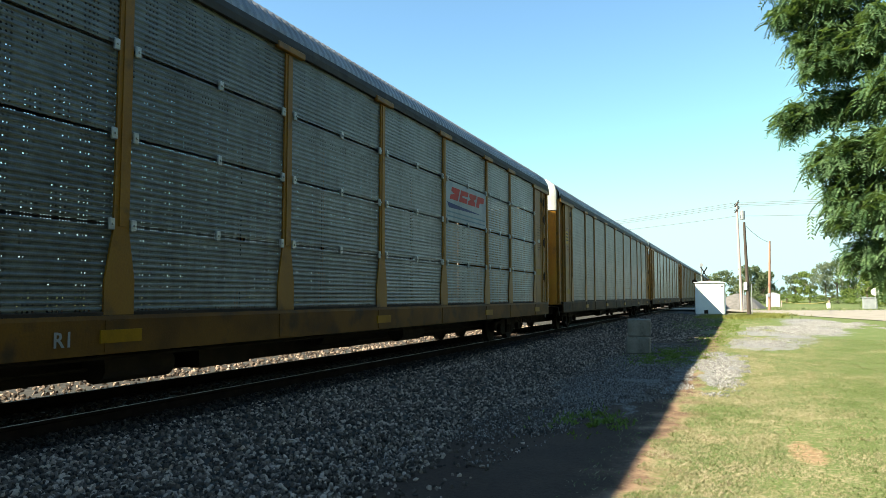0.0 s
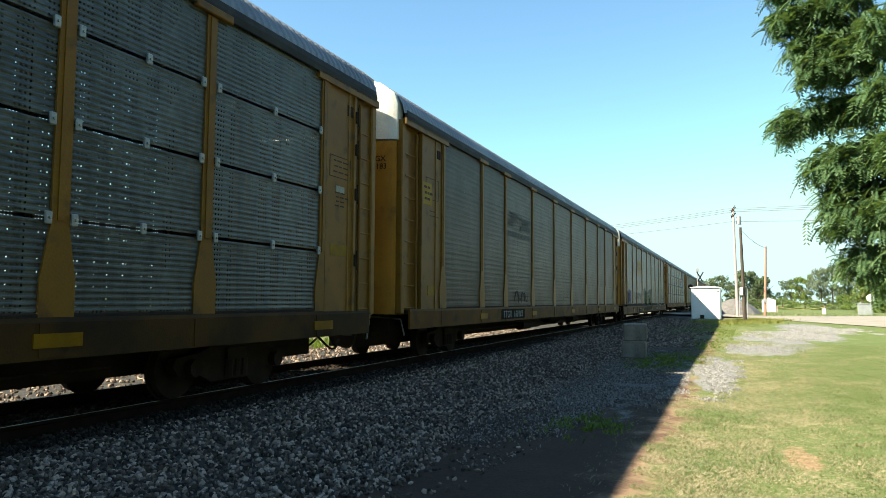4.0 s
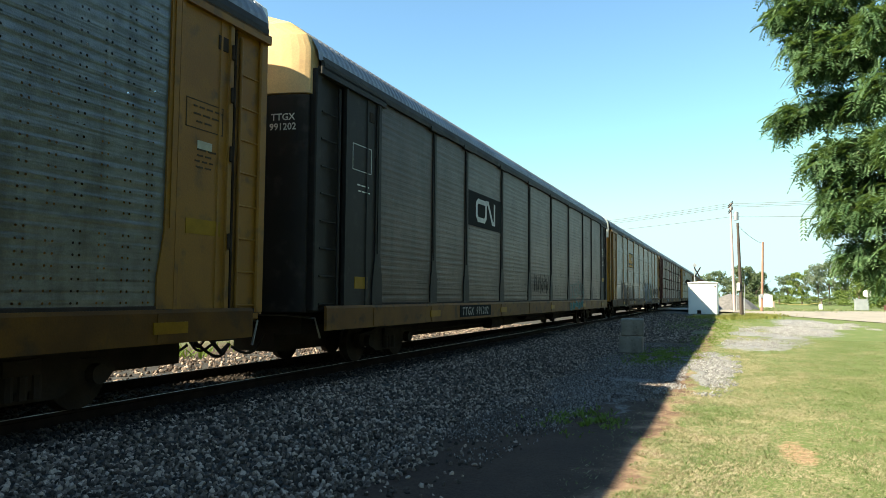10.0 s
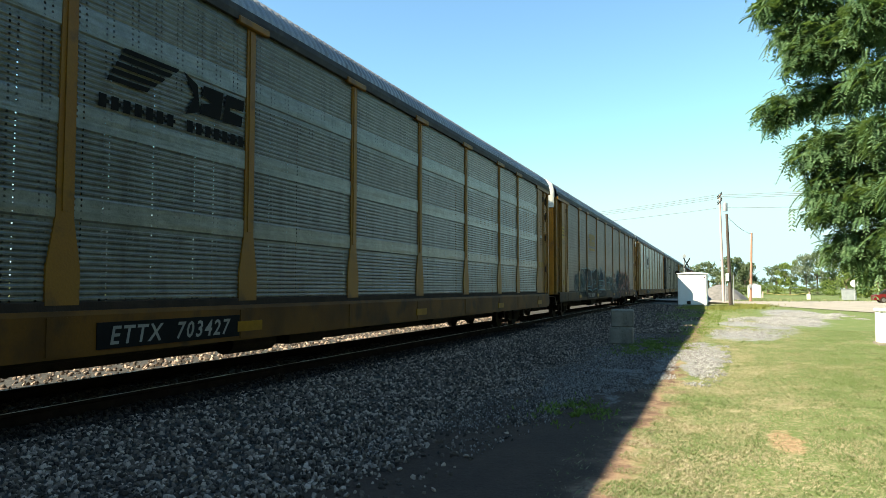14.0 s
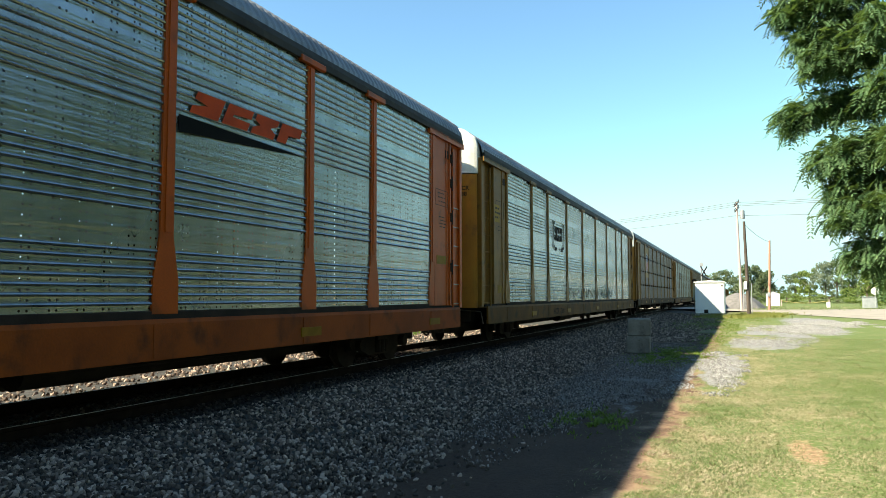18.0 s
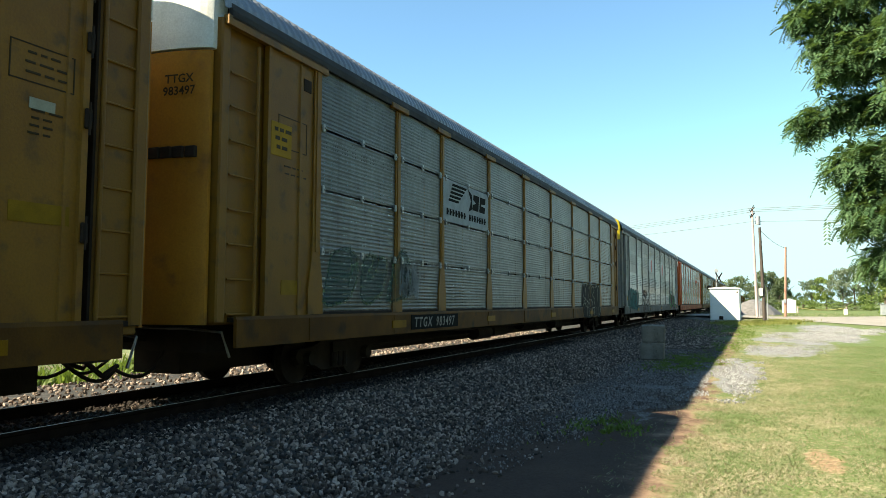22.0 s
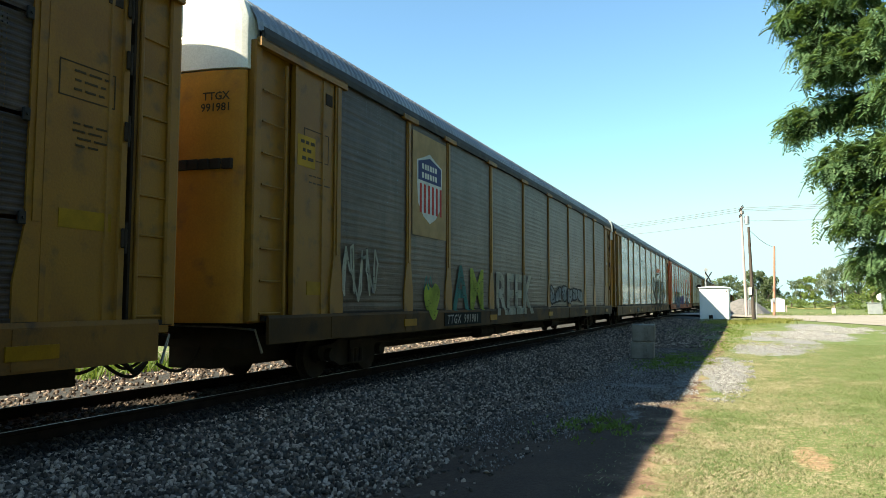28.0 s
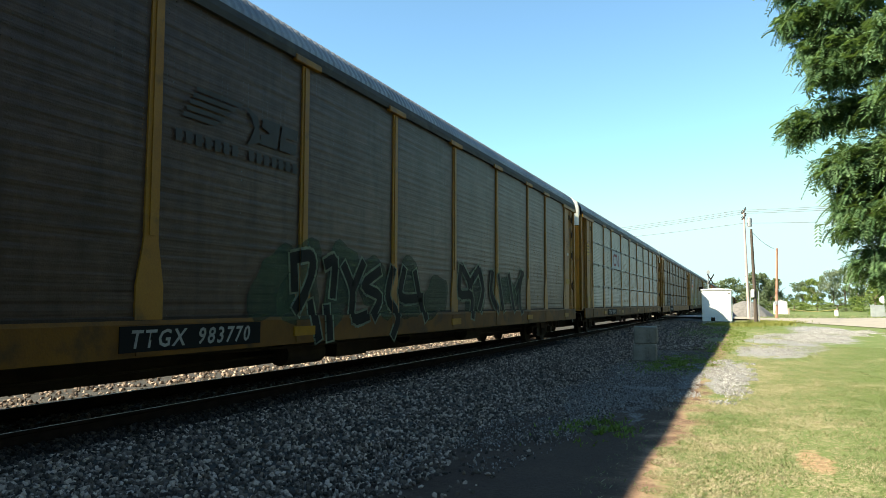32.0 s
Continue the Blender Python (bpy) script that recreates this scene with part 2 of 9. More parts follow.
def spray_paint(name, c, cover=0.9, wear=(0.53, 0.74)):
    """Old aerosol paint: thin, streaked, worn, with lines that imitate the shading of ribs."""
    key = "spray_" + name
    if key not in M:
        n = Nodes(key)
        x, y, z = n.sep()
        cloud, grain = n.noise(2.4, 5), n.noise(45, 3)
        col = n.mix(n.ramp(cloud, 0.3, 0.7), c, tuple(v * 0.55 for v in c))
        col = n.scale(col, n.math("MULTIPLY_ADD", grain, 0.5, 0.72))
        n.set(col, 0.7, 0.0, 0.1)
        rib_line = n.math("ABSOLUTE", n.math("SUBTRACT", n.math("FRACT", n.math("DIVIDE", z, 0.058)), 0.5))
        worn = n.math("ADD", n.math("MULTIPLY", rib_line, 0.3), n.math("MULTIPLY", n.noise(7.0, 5, (1, 1, 2.5)), 0.75))
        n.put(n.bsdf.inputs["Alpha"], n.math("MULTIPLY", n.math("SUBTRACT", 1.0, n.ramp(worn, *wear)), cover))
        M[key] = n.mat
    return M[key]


# ---- mesh helpers ----
def mesh_of(name, bm, smooth=False):
    me = bpy.data.meshes.new(name)
    bm.to_mesh(me)
    bm.free()
    if smooth:
        me.polygons.foreach_set("use_smooth", [True] * len(me.polygons))
    return me


def raw_mesh(name, verts, faces, smooth=False):
    me = bpy.data.meshes.new(name)
    me.from_pydata([tuple(v) for v in verts], [], [tuple(int(i) for i in f) for f in faces])
    me.update()
    if smooth:
        me.polygons.foreach_set("use_smooth", [True] * len(me.polygons))
    return me


def box(bm, x0, x1, y0, y1, z0, z1, bevel=0.0, turn=None):
    c = Vector(((x0 + x1) / 2, (y0 + y1) / 2, (z0 + z1) / 2))
    m = Matrix.Translation(c) @ (turn or Matrix()) @ Matrix.Diagonal((abs(x1 - x0), abs(y1 - y0), abs(z1 - z0), 1))
    made = bmesh.ops.create_cube(bm, size=1, matrix=m)["verts"]
    if bevel:
        edges = list({e for v in made for e in v.link_edges})
        bmesh.ops.bevel(bm, geom=edges, offset=bevel, segments=1, affect="EDGES")


def rod(bm, a, b, r, sides=8, r2=None):
    a, b = Vector(a), Vector(b)
    d = b - a
    m = Matrix.Translation((a + b) / 2) @ d.to_track_quat("Z", "Y").to_matrix().to_4x4()
    bmesh.ops.create_cone(bm, cap_ends=True, segments=sides, radius1=r, radius2=r if r2 is None else r2, depth=d.length, matrix=m)


def extrude(bm, outline, axis, lo, hi):
    """A prism: a closed outline of (a, b), drawn out along an axis from lo to hi."""
    def at(a, b, h):
        return {"x": (h, a, b), "y": (a, h, b), "z": (a, b, h)}[axis]
    rings = [[bm.verts.new(at(a, b, h)) for a, b in outline] for h in (lo, hi)]
    n = len(outline)
    for i in range(n):
        bm.faces.new((rings[0][i], rings[0][(i + 1) % n], rings[1][(i + 1) % n], rings[1][i]))
    bm.faces.new(rings[0])
    bm.faces.new(rings[1])
    bmesh.ops.recalc_face_normals(bm, faces=bm.faces)


def tube(bm, points, r, sides=6):
    """A bent rod through points."""
    pts = [Vector(p) for p in points]
    rings = []
    for i, p in enumerate(pts):
        d = (pts[min(i + 1, len(pts) - 1)] - pts[max(i - 1, 0)]).normalized()
        q = d.to_track_quat("Z", "Y")
        rings.append([bm.verts.new(p + q @ Vector((r * math.cos(a), r * math.sin(a), 0)))
                      for a in (math.tau * k / sides for k in range(sides))])
    for a, b in zip(rings, rings[1:]):
        for k in range(sides):
            bm.faces.new((a[k], a[(k + 1) % sides], b[(k + 1) % sides], b[k]))
    bm.faces.new(rings[0][::-1])
    bm.faces.new(rings[-1])


SHARED = {}


def part(name, shape, material, parent, label="", at=None, smooth=False):
    """Links a mesh, or a bmesh, as one object under a thing or a part. Shared meshes take the material on the object."""
    me = shape if isinstance(shape, bpy.types.Mesh) else mesh_of(name, shape, smooth)
    if not me.materials:
        me.materials.append(material)
    ob = new(name, me)
    if me.materials[0] != material:
        ob.material_slots[0].link = "OBJECT"
        ob.material_slots[0].material = material
    ob.parent = parent
    if at is not None:
        ob.matrix_basis = at if isinstance(at, Matrix) else Matrix.Translation(at)
    if label:
        ob["label"] = label
    return ob


def shared(key, build, smooth=False):
    if key not in SHARED:
        bm = bmesh.new()
        build(bm)
        SHARED[key] = mesh_of(key if isinstance(key, str) else key[0], bm, smooth)
    return SHARED[key]


def solid(name, shape, material, label="", category="", group="", kind="", at=None, smooth=False):
    """A top-level object of one mesh."""
    return tagged(part(name, shape, material, None, "", at, smooth), label, category, group, kind)


def thing(name, label, category, group="", kind="", at=(0, 0, 0)):
    ob = new(name)
    ob.location = at
    ob.empty_display_size = 0.3
    return tagged(ob, label, category, group, kind)

# ---- ground, track bed, road ----
def lines(near, step, far, grow=1.35):
    """Grid lines: even near the middle, ever wider towards the far edge."""
    out = list(np.arange(0, near, step))
    d = step
    while out[-1] < far:
        d *= grow
        out.append(out[-1] + d)
    return out


def ground_height(x, y):
    lump = 0.03 * noise.noise(Vector((x * 0.5, y * 0.5, 0))) + 0.012 * noise.noise(Vector((x * 2.1, y * 2.1, 5)))
    ease = max(0.0, min(1.0, (60 - abs(y)) / 40))
    return lump * ease - 0.015


def make_ground():
    xs = sorted({-v for v in lines(14, 0.5, 1800)} | set(lines(14, 0.5, 1800)))
    ys = sorted({-v for v in lines(6, 1.0, 1800)} | set(lines(40, 0.5, 1800)))
    verts = [(x, y, ground_height(x, y)) for y in ys for x in xs]
    w = len(xs)
    faces = [(j * w + i, j * w + i + 1, (j + 1) * w + i + 1, (j + 1) * w + i) for j in range(len(ys) - 1) for i in range(w - 1)]
    n = Nodes("lawn_and_dirt")
    x, y, z = n.sep()
    big, mid, fine = n.noise(0.35, 4), n.noise(1.7, 5), n.noise(30, 3)
    tuft = n.noise(16, 6, None, 0.75)
    dry = n.math("ADD", tuft, n.math("MULTIPLY", n.math("SUBTRACT", n.noise(1.3, 6, (1, 0.6, 1), 0.75), 0.5), 0.95))
    dry = n.math("SUBTRACT", dry, n.math("MULTIPLY", n.ramp(x, 0.4, 3.0), 0.1))
    grass = n.mix(n.ramp(dry, 0.42, 0.78), (0.108, 0.145, 0.05), (0.37, 0.29, 0.2))
    dirt = n.mix(n.ramp(mid, 0.3, 0.7), (0.15, 0.092, 0.064), (0.31, 0.2, 0.138))
    dirt = n.mix(n.ramp(n.noise(9, 5, None, 0.7), 0.5, 0.75), dirt, (0.085, 0.054, 0.04))
    # soil at the ballast's foot: the train's shade put into its colour
    shade_side = n.math("ADD", n.math("MULTIPLY", n.math("ADD", x, 1.0), 1.2), n.math("MULTIPLY", n.math("SUBTRACT", mid, 0.5), 1.6))
    dirt = n.mix(n.math("MULTIPLY", n.ramp(n.math("MULTIPLY", shade_side, -1.0), -0.45, 0.3), 0.9), dirt, (0.045, 0.028, 0.022))
    # the worn drive runs along the track and ends raggedly in the lawn
    edge = n.math("MULTIPLY_ADD", n.math("SUBTRACT", mid, 0.5), 1.3, x)
    bare = n.ramp(n.math("MULTIPLY", edge, -1.0), 0.5, 0.85)
    past = n.ramp(y, 24.0, 40.0)
    bare = n.math("MULTIPLY", bare, n.math("SUBTRACT", 1.0, n.math("MULTIPLY", past, 0.7)))
    west = n.ramp(n.math("MULTIPLY", x, -1.0), 13.0, 18.0)
    bare = n.math("MULTIPLY", bare, n.math("SUBTRACT", 1.0, west))
    patch = n.ramp(n.noise(0.8, 4, (1, 0.5, 1)), 0.66, 0.73)
    bare = n.math("MAXIMUM", bare, n.math("MULTIPLY", patch, 0.5))
    sx, sy = n.math("DIVIDE", n.math("SUBTRACT", x, 0.61), 0.2), n.math("DIVIDE", n.math("SUBTRACT", y, 8.23), 0.72)
    worn = n.math("SUBTRACT", 1.0, n.math("ADD", n.math("MULTIPLY", sx, sx), n.math("MULTIPLY", sy, sy)))
    worn = n.math("ADD", worn, n.math("MULTIPLY", n.math("SUBTRACT", n.noise(5, 5), 0.5), 2.5))
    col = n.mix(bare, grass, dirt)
    straw = n.mix(n.ramp(tuft, 0.35, 0.65), (0.22, 0.13, 0.085), (0.38, 0.26, 0.165))
    col = n.mix(n.math("MULTIPLY", n.ramp(worn, 0.0, 0.7), 0.9), col, straw)
    # gravel strewn along the drive
    spread = None
    for cx, cy, rx, ry in ((-0.38, 17.4, 0.5, 4.4), (-2.1, 16.5, 1.2, 7.5), (0.7, 25.8, 1.2, 3.3), (0.95, 33.6, 1.3, 2.4), (2.0, 30.0, 0.8, 4.0), (3.1, 38.5, 1.7, 7.0), (4.1, 50.0, 1.9, 8.0)):
        ex = n.math("DIVIDE", n.math("SUBTRACT", x, cx), rx)
        ey = n.math("DIVIDE", n.math("SUBTRACT", y, cy), ry)
        f = n.math("SUBTRACT", 1.0, n.math("ADD", n.math("MULTIPLY", ex, ex), n.math("MULTIPLY", ey, ey)))
        spread = f if spread is None else n.math("MAXIMUM", spread, f)
    ragged = n.math("ADD", spread, n.math("MULTIPLY", n.math("SUBTRACT", n.noise(2.6, 8, (1, 0.5, 1), 0.75), 0.5), 3.4))
    pebble = n.mix(n.ramp(n.noise(40, 3, None, 0.7), 0.35, 0.62), (0.13, 0.128, 0.132), (0.285, 0.284, 0.298))
    pebble = n.scale(pebble, n.math("MULTIPLY_ADD", n.noise(7, 4, (1, 0.5, 1), 0.7), 1.1, 0.45))
    # darker gravel towards the track: the train's shadow put into the colour
    shade_grit = n.mix(n.ramp(n.noise(45, 3, None, 0.7), 0.35, 0.65), (0.075, 0.068, 0.066), (0.23, 0.21, 0.202))
    pebble = n.mix(n.ramp(n.math("MULTIPLY_ADD", n.math("SUBTRACT", mid, 0.5), 0.8, x), -1.25, -0.85), shade_grit, pebble)
    col = n.mix(n.ramp(ragged, 0.1, 0.45), col, pebble)
    col = n.scale(col, n.math("MULTIPLY_ADD", fine, 0.7, 0.65))
    n.set(col, 0.95, 0.0, 0.2)
    n.bump(n.math("ADD", fine, tuft), 0.7, 0.02)
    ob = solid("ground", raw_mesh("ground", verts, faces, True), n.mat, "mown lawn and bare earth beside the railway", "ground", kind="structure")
    return ob


make_ground()

M["gravel"] = surf("pale_gravel", (0.115, 0.108, 0.11), (0.165, 0.155, 0.157), 3.0, 0.95, bump=1.0, fine=45, dirt=(0.16, 0.155, 0.14))
M["road"] = surf("pale_road", (0.3, 0.262, 0.225), (0.25, 0.22, 0.19), 0.4, 0.9, bump=0.2, fine=30, dirt=(0.2, 0.178, 0.155))
M["rust"] = surf("rail_rust", (0.024, 0.0155, 0.012), (0.015, 0.01, 0.008), 4.0, 0.95, bump=0.3, spec=0.03)
M["railhead"] = surf("polished_railhead", (0.34, 0.32, 0.3), (0.26, 0.24, 0.23), 1.0, 0.45, 0.9, bump=0.03)
M["tie"] = surf("creosoted_timber", (0.028, 0.02, 0.015), (0.045, 0.035, 0.027), 3.0, 0.9, bump=0.6, stretch=(1, 6, 6))
M["concrete"] = surf("rough_concrete", (0.235, 0.21, 0.18), (0.165, 0.147, 0.126), 3.0, 0.9, bump=0.5, fine=60, dirt=(0.08, 0.068, 0.056), spec=0.2)
M["cabinet"] = surf("white_cabinet_paint", (0.8, 0.8, 0.8), (0.72, 0.73, 0.74), 0.7, 0.5, bump=0.08)
M["wood_pole"] = surf("weathered_pole", (0.36, 0.28, 0.27), (0.46, 0.37, 0.36), 2.0, 0.9, bump=0.5, stretch=(6, 6, 0.4))
M["wood_dark"] = surf("tarred_pole", (0.05, 0.038, 0.032), (0.085, 0.065, 0.055), 2.0, 0.9, bump=0.5, stretch=(6, 6, 0.4))
M["wood_red"] = surf("reddish_pole", (0.3, 0.145, 0.1), (0.38, 0.21, 0.15), 2.0, 0.9, bump=0.5, stretch=(6, 6, 0.4))
M["wire"] = surf("aged_wire", (0.1, 0.1, 0.1), (0.14, 0.14, 0.14), 2.0, 0.6, 0.3)
M["grey_metal"] = surf("grey_metal", (0.3, 0.32, 0.34), (0.25, 0.27, 0.29), 2.0, 0.55, 0.2)
M["bark"] = surf("bark", (0.09, 0.07, 0.05), (0.16, 0.13, 0.1), 5.0, 0.95, bump=0.9, stretch=(4, 4, 0.7))

def make_bed_material():
    """Crushed stone, its colour darkened along the rails for the shade under the train."""
    n = Nodes("crushed_stone_bed")
    x, y, z = n.sep()
    coarse, grain = n.noise(6, 5), n.noise(38, 4, None, 0.7)
    col = n.mix(n.ramp(coarse, 0.35, 0.68), (0.042, 0.039, 0.037), (0.072, 0.067, 0.063))
    col = n.scale(col, n.math("MULTIPLY_ADD", grain, 0.9, 0.5))
    # near-black band by the rails: shade below the wagons, painted in
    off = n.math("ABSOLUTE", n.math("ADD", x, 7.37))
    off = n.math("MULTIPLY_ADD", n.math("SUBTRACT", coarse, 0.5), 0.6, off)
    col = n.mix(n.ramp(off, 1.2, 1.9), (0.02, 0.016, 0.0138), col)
    n.set(col, 0.92, 0.0, 0.1)
    n.bump(grain, 1.0, 0.012)
    return n.mat


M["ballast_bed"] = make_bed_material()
BED = [(-12.4, 0.0), (-10.6, 0.12), (-9.1, 0.16), (-5.65, 0.16), (-4.9, 0.12), (-3.2, 0.0)]


def bed_height(x):
    return float(np.interp(x, [p[0] for p in BED], [p[1] for p in BED]))


def make_bed():
    xs = list(np.linspace(-12.5, -3.0, 20))
    ys = list(np.arange(-60, 60, 1.0)) + list(np.arange(60, 1400, 20.0))
    ys = [-700, -200] + ys
    verts = []
    for y in ys:
        for x in xs:
            rag = 0.25 * noise.noise(Vector((x, y * 0.7, 3)))
            verts.append((x + rag * (1 if abs(x + 7.4) > 3.5 else 0), y, bed_height(x) + 0.012 * noise.noise(Vector((x * 3, y * 3, 0))) - (0.06 if x in (xs[0], xs[-1]) else 0)))
    w = len(xs)
    faces = [(j * w + i, j * w + i + 1, (j + 1) * w + i + 1, (j + 1) * w + i) for j in range(len(ys) - 1) for i in range(w - 1)]
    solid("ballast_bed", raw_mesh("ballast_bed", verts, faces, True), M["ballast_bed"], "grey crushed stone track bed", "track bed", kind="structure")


make_bed()


def stones(name, count, place, size, material, label, small=False):
    """Many loose stones in one mesh; small ones have eight sides only."""
    base = bmesh.new()
    if small:
        bmesh.ops.create_uvsphere(base, u_segments=4, v_segments=2, radius=1.1)
    else:
        bmesh.ops.create_icosphere(base, subdivisions=1, radius=1)
    bv = np.array([v.co[:] for v in base.verts])
    bf = np.array([[v.index for v in f.verts] for f in base.faces])
    base.free()
    rng = np.random.default_rng(7)
    shapes = [bv * (1 + rng.uniform(-0.3, 0.3, (len(bv), 1))) for _ in range(12)]
    vs, fs = [], []
    for i in range(count):
        x, y, z = place(rng)
        q = Euler(rng.uniform(0, 6.28, 3)).to_matrix()
        s = size * rng.uniform(0.55, 1.3) * np.array([1, rng.uniform(0.6, 1), rng.uniform(0.5, 0.8)])
        vs.append((shapes[i % 12] * s) @ np.array(q).T + (x, y, z + s[2] * 0.3))
        fs.append(bf + i * len(bv))
    me = raw_mesh(name, np.concatenate(vs), np.concatenate(fs))
    return solid(name, me, material, label, "stones", kind="stuff")


def stone_mat(name, c1, c2, c3):
    n = Nodes(name)
    r = n.island()
    col = n.mix(n.ramp(r, 0.1, 0.6), c1, c2)
    col = n.mix(n.ramp(r, 0.6, 1.0), col, c3)
    g = n.noise(70, 3)
    col = n.scale(col, n.math("MULTIPLY_ADD", g, 0.6, 0.7))
    n.set(col, 0.85, 0.0, 0.2)
    n.bump(g, 0.4, 0.01)
    return n.mat


M["stones"] = stone_mat("ballast_stones", (0.04, 0.03, 0.025), (0.15, 0.112, 0.092), (0.46, 0.345, 0.28))
# gravel lying in the train's shadow, the shade put into its tones
M["shade_grit"] = stone_mat("shaded_grit", (0.055, 0.047, 0.044), (0.16, 0.137, 0.128), (0.36, 0.31, 0.285))
M["pebbles"] = stone_mat("pale_pebbles", (0.12, 0.118, 0.12), (0.25, 0.246, 0.252), (0.44, 0.436, 0.447))


def on_bed(rng):
    y = 2.0 + 26 * rng.random() ** 1.7
    x = rng.uniform(-5.9, -2.9 + 0.25 * math.sin(y * 1.3)) if rng.random() < 0.97 else rng.uniform(-3.2, -2.1)
    return x, y, bed_height(x) if x < -3.2 else ground_height(x, y)


stones("ballast_stones", 36000, on_bed, 0.0265, M["stones"], "loose grey crushed ballast stones")
# stones by the rails, coloured near-black for the shade below the wagons
M["shade_stones"] = stone_mat("shade_stones", (0.014, 0.0105, 0.009), (0.03, 0.022, 0.0185), (0.09, 0.066, 0.053))


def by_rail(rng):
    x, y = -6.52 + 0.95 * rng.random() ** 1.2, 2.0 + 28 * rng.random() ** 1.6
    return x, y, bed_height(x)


stones("oily_ballast", 8000, by_rail, 0.03, M["shade_stones"], "near-black ballast beside the near rail, with the train's shade in its colour")


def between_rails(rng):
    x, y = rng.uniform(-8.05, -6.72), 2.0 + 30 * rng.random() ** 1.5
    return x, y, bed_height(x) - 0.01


stones("crib_stones", 7000, between_rails, 0.036, M["shade_stones"], "dark ballast stones between the rails")


def far_bed(rng):
    x, y = rng.uniform(-11.8, -8.4), rng.uniform(4, 34)
    return x, y, bed_height(x)


stones("far_ballast_stones", 4500, far_bed, 0.04, M["stones"], "sunlit ballast stones beyond the far rail")


def on_drive(rng):
    k = rng.random()
    cx, cy, rx, ry = (-0.55, 17.0, 0.75, 5.0) if k < 0.5 else (0.85, 27.3, 1.2, 3.4) if k < 0.75 else (2.3, 37.0, 2.0, 5.2)
    while True:
        a, b = rng.uniform(-1, 1, 2)
        x, y = cx + rx * a, cy + ry * b
        if rng.random() < 0.85 - 0.9 * (a * a + b * b) + 1.6 * noise.noise(Vector((x * 2.2, y * 1.1, 2))):
            break
    return x, y, ground_height(x, y) + 0.02


stones("drive_pebbles", 11000, on_drive, 0.0135, M["pebbles"], "pale loose pebbles on the drive", True)


def on_lot(rng):
    while True:
        k, a, b = rng.random(), *rng.uniform(-1, 1, 2)
        cx, cy, rx, ry = (4.6, 45.5, 2.4, 7.4) if k < 0.6 else (2.3, 37.0, 2.0, 5.2)
        x, y = cx + rx * a, cy + ry * b
        if rng.random() < 0.8 - 0.8 * (a * a + b * b) + 1.5 * noise.noise(Vector((x * 1.1, y * 0.5, 2))):
            return x, y, ground_height(x, y) + 0.015


stones("lot_stones", 14000, on_lot, 0.02, M["pebbles"], "pale crushed stone strewn towards the road", True)


def along_bed(rng):
    y = 26 + 38 * rng.random() ** 1.4
    x = rng.uniform(-6.5, -1.2 + 0.5 * math.sin(y * 0.7))
    return x, y, bed_height(x) if x < -3.2 else ground_height(x, y)


stones("trackside_stones", 12000, along_bed, 0.042, M["stones"], "dark brown-grey stones along the track", True)


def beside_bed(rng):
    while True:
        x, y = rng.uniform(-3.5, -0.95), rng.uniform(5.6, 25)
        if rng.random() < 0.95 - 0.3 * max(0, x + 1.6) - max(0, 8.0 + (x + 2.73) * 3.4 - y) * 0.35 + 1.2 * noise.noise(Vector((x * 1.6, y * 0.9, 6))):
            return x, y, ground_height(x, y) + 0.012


stones("gravel_grit", 27000, beside_bed, 0.013, M["shade_grit"], "fine grey gravel beside the bed, with the train's shade in its colour", True)


def make_road():
    # the road crosses the line beyond the cabinet and widens into a dusty lot
    near = [(-60, 73.0), (-14, 73.5), (-10.5, 74), (-4, 74.5), (1.9, 75.0), (5.0, 64.0), (9.0, 52.0), (22, 36.0), (60, 8.0)]
    far = [(-60, 86), (-14, 86), (-10.5, 86), (-4, 86.5), (2.0, 88.0), (9.0, 91.0), (17.0, 98.0), (40, 98.0), (120, 70.0)]
    bm = bmesh.new()
    rows = []
    for a, b in zip(near, far):
        row = []
        for k in range(5):
            p = Vector(a).lerp(Vector(b), k / 4)
            row.append(bm.verts.new((p.x, p.y, 0.025 + (0.26 if -10.6 <= a[0] <= -4 else 0))))
        rows.append(row)
    for a, b in zip(rows, rows[1:]):
        for k in range(4):
            bm.faces.new((a[k], b[k], b[k + 1], a[k + 1]))
    solid("road", bm, M["road"], "pale dusty paved road over the crossing", "road", kind="structure")


make_road()


def make_track():
    profile = [(-0.075, 0), (0.075, 0), (0.075, 0.012), (0.02, 0.03), (0.014, 0.12), (0.037, 0.135), (0.037, 0.165), (-0.037, 0.165), (-0.037, 0.135), (-0.014, 0.12), (-0.02, 0.03), (-0.075, 0.012)]
    head = [(0.004, 0), (0.02, 0), (0.018, 0.004), (0.006, 0.004)]
    for side in (-0.755, 0.755):
        rail = thing("rail", "rusty steel rail with a polished running face", "rail", "rails of the track", at=(TRACK_X + side, 0, RAIL_Z - 0.171))
        bm = bmesh.new()
        extrude(bm, profile, "y", -700, 1400)
        part("rail_body", bm, M["rust"], rail)
        bm = bmesh.new()
        extrude(bm, [(a, b + 0.165) for a, b in head], "y", -700, 1400)
        part("running_face", bm, M["railhead"], rail, "shiny worn steel running face")

    def tie(bm):
        box(bm, -1.3, 1.3, -0.11, 0.11, -0.09, 0.09, 0.012)
    me = shared("railway_tie", tie)
    for i in range(90):
        y = -4 + i * 0.53
        solid("railway_tie", me, M["tie"], "dark creosoted timber tie under the rails", "railway tie", "ties of the track", at=pose(TRACK_X + random.uniform(-0.03, 0.03), y, RAIL_Z - 0.171 - 0.092, 0, 0, random.uniform(-0.8, 0.8)))


make_track()

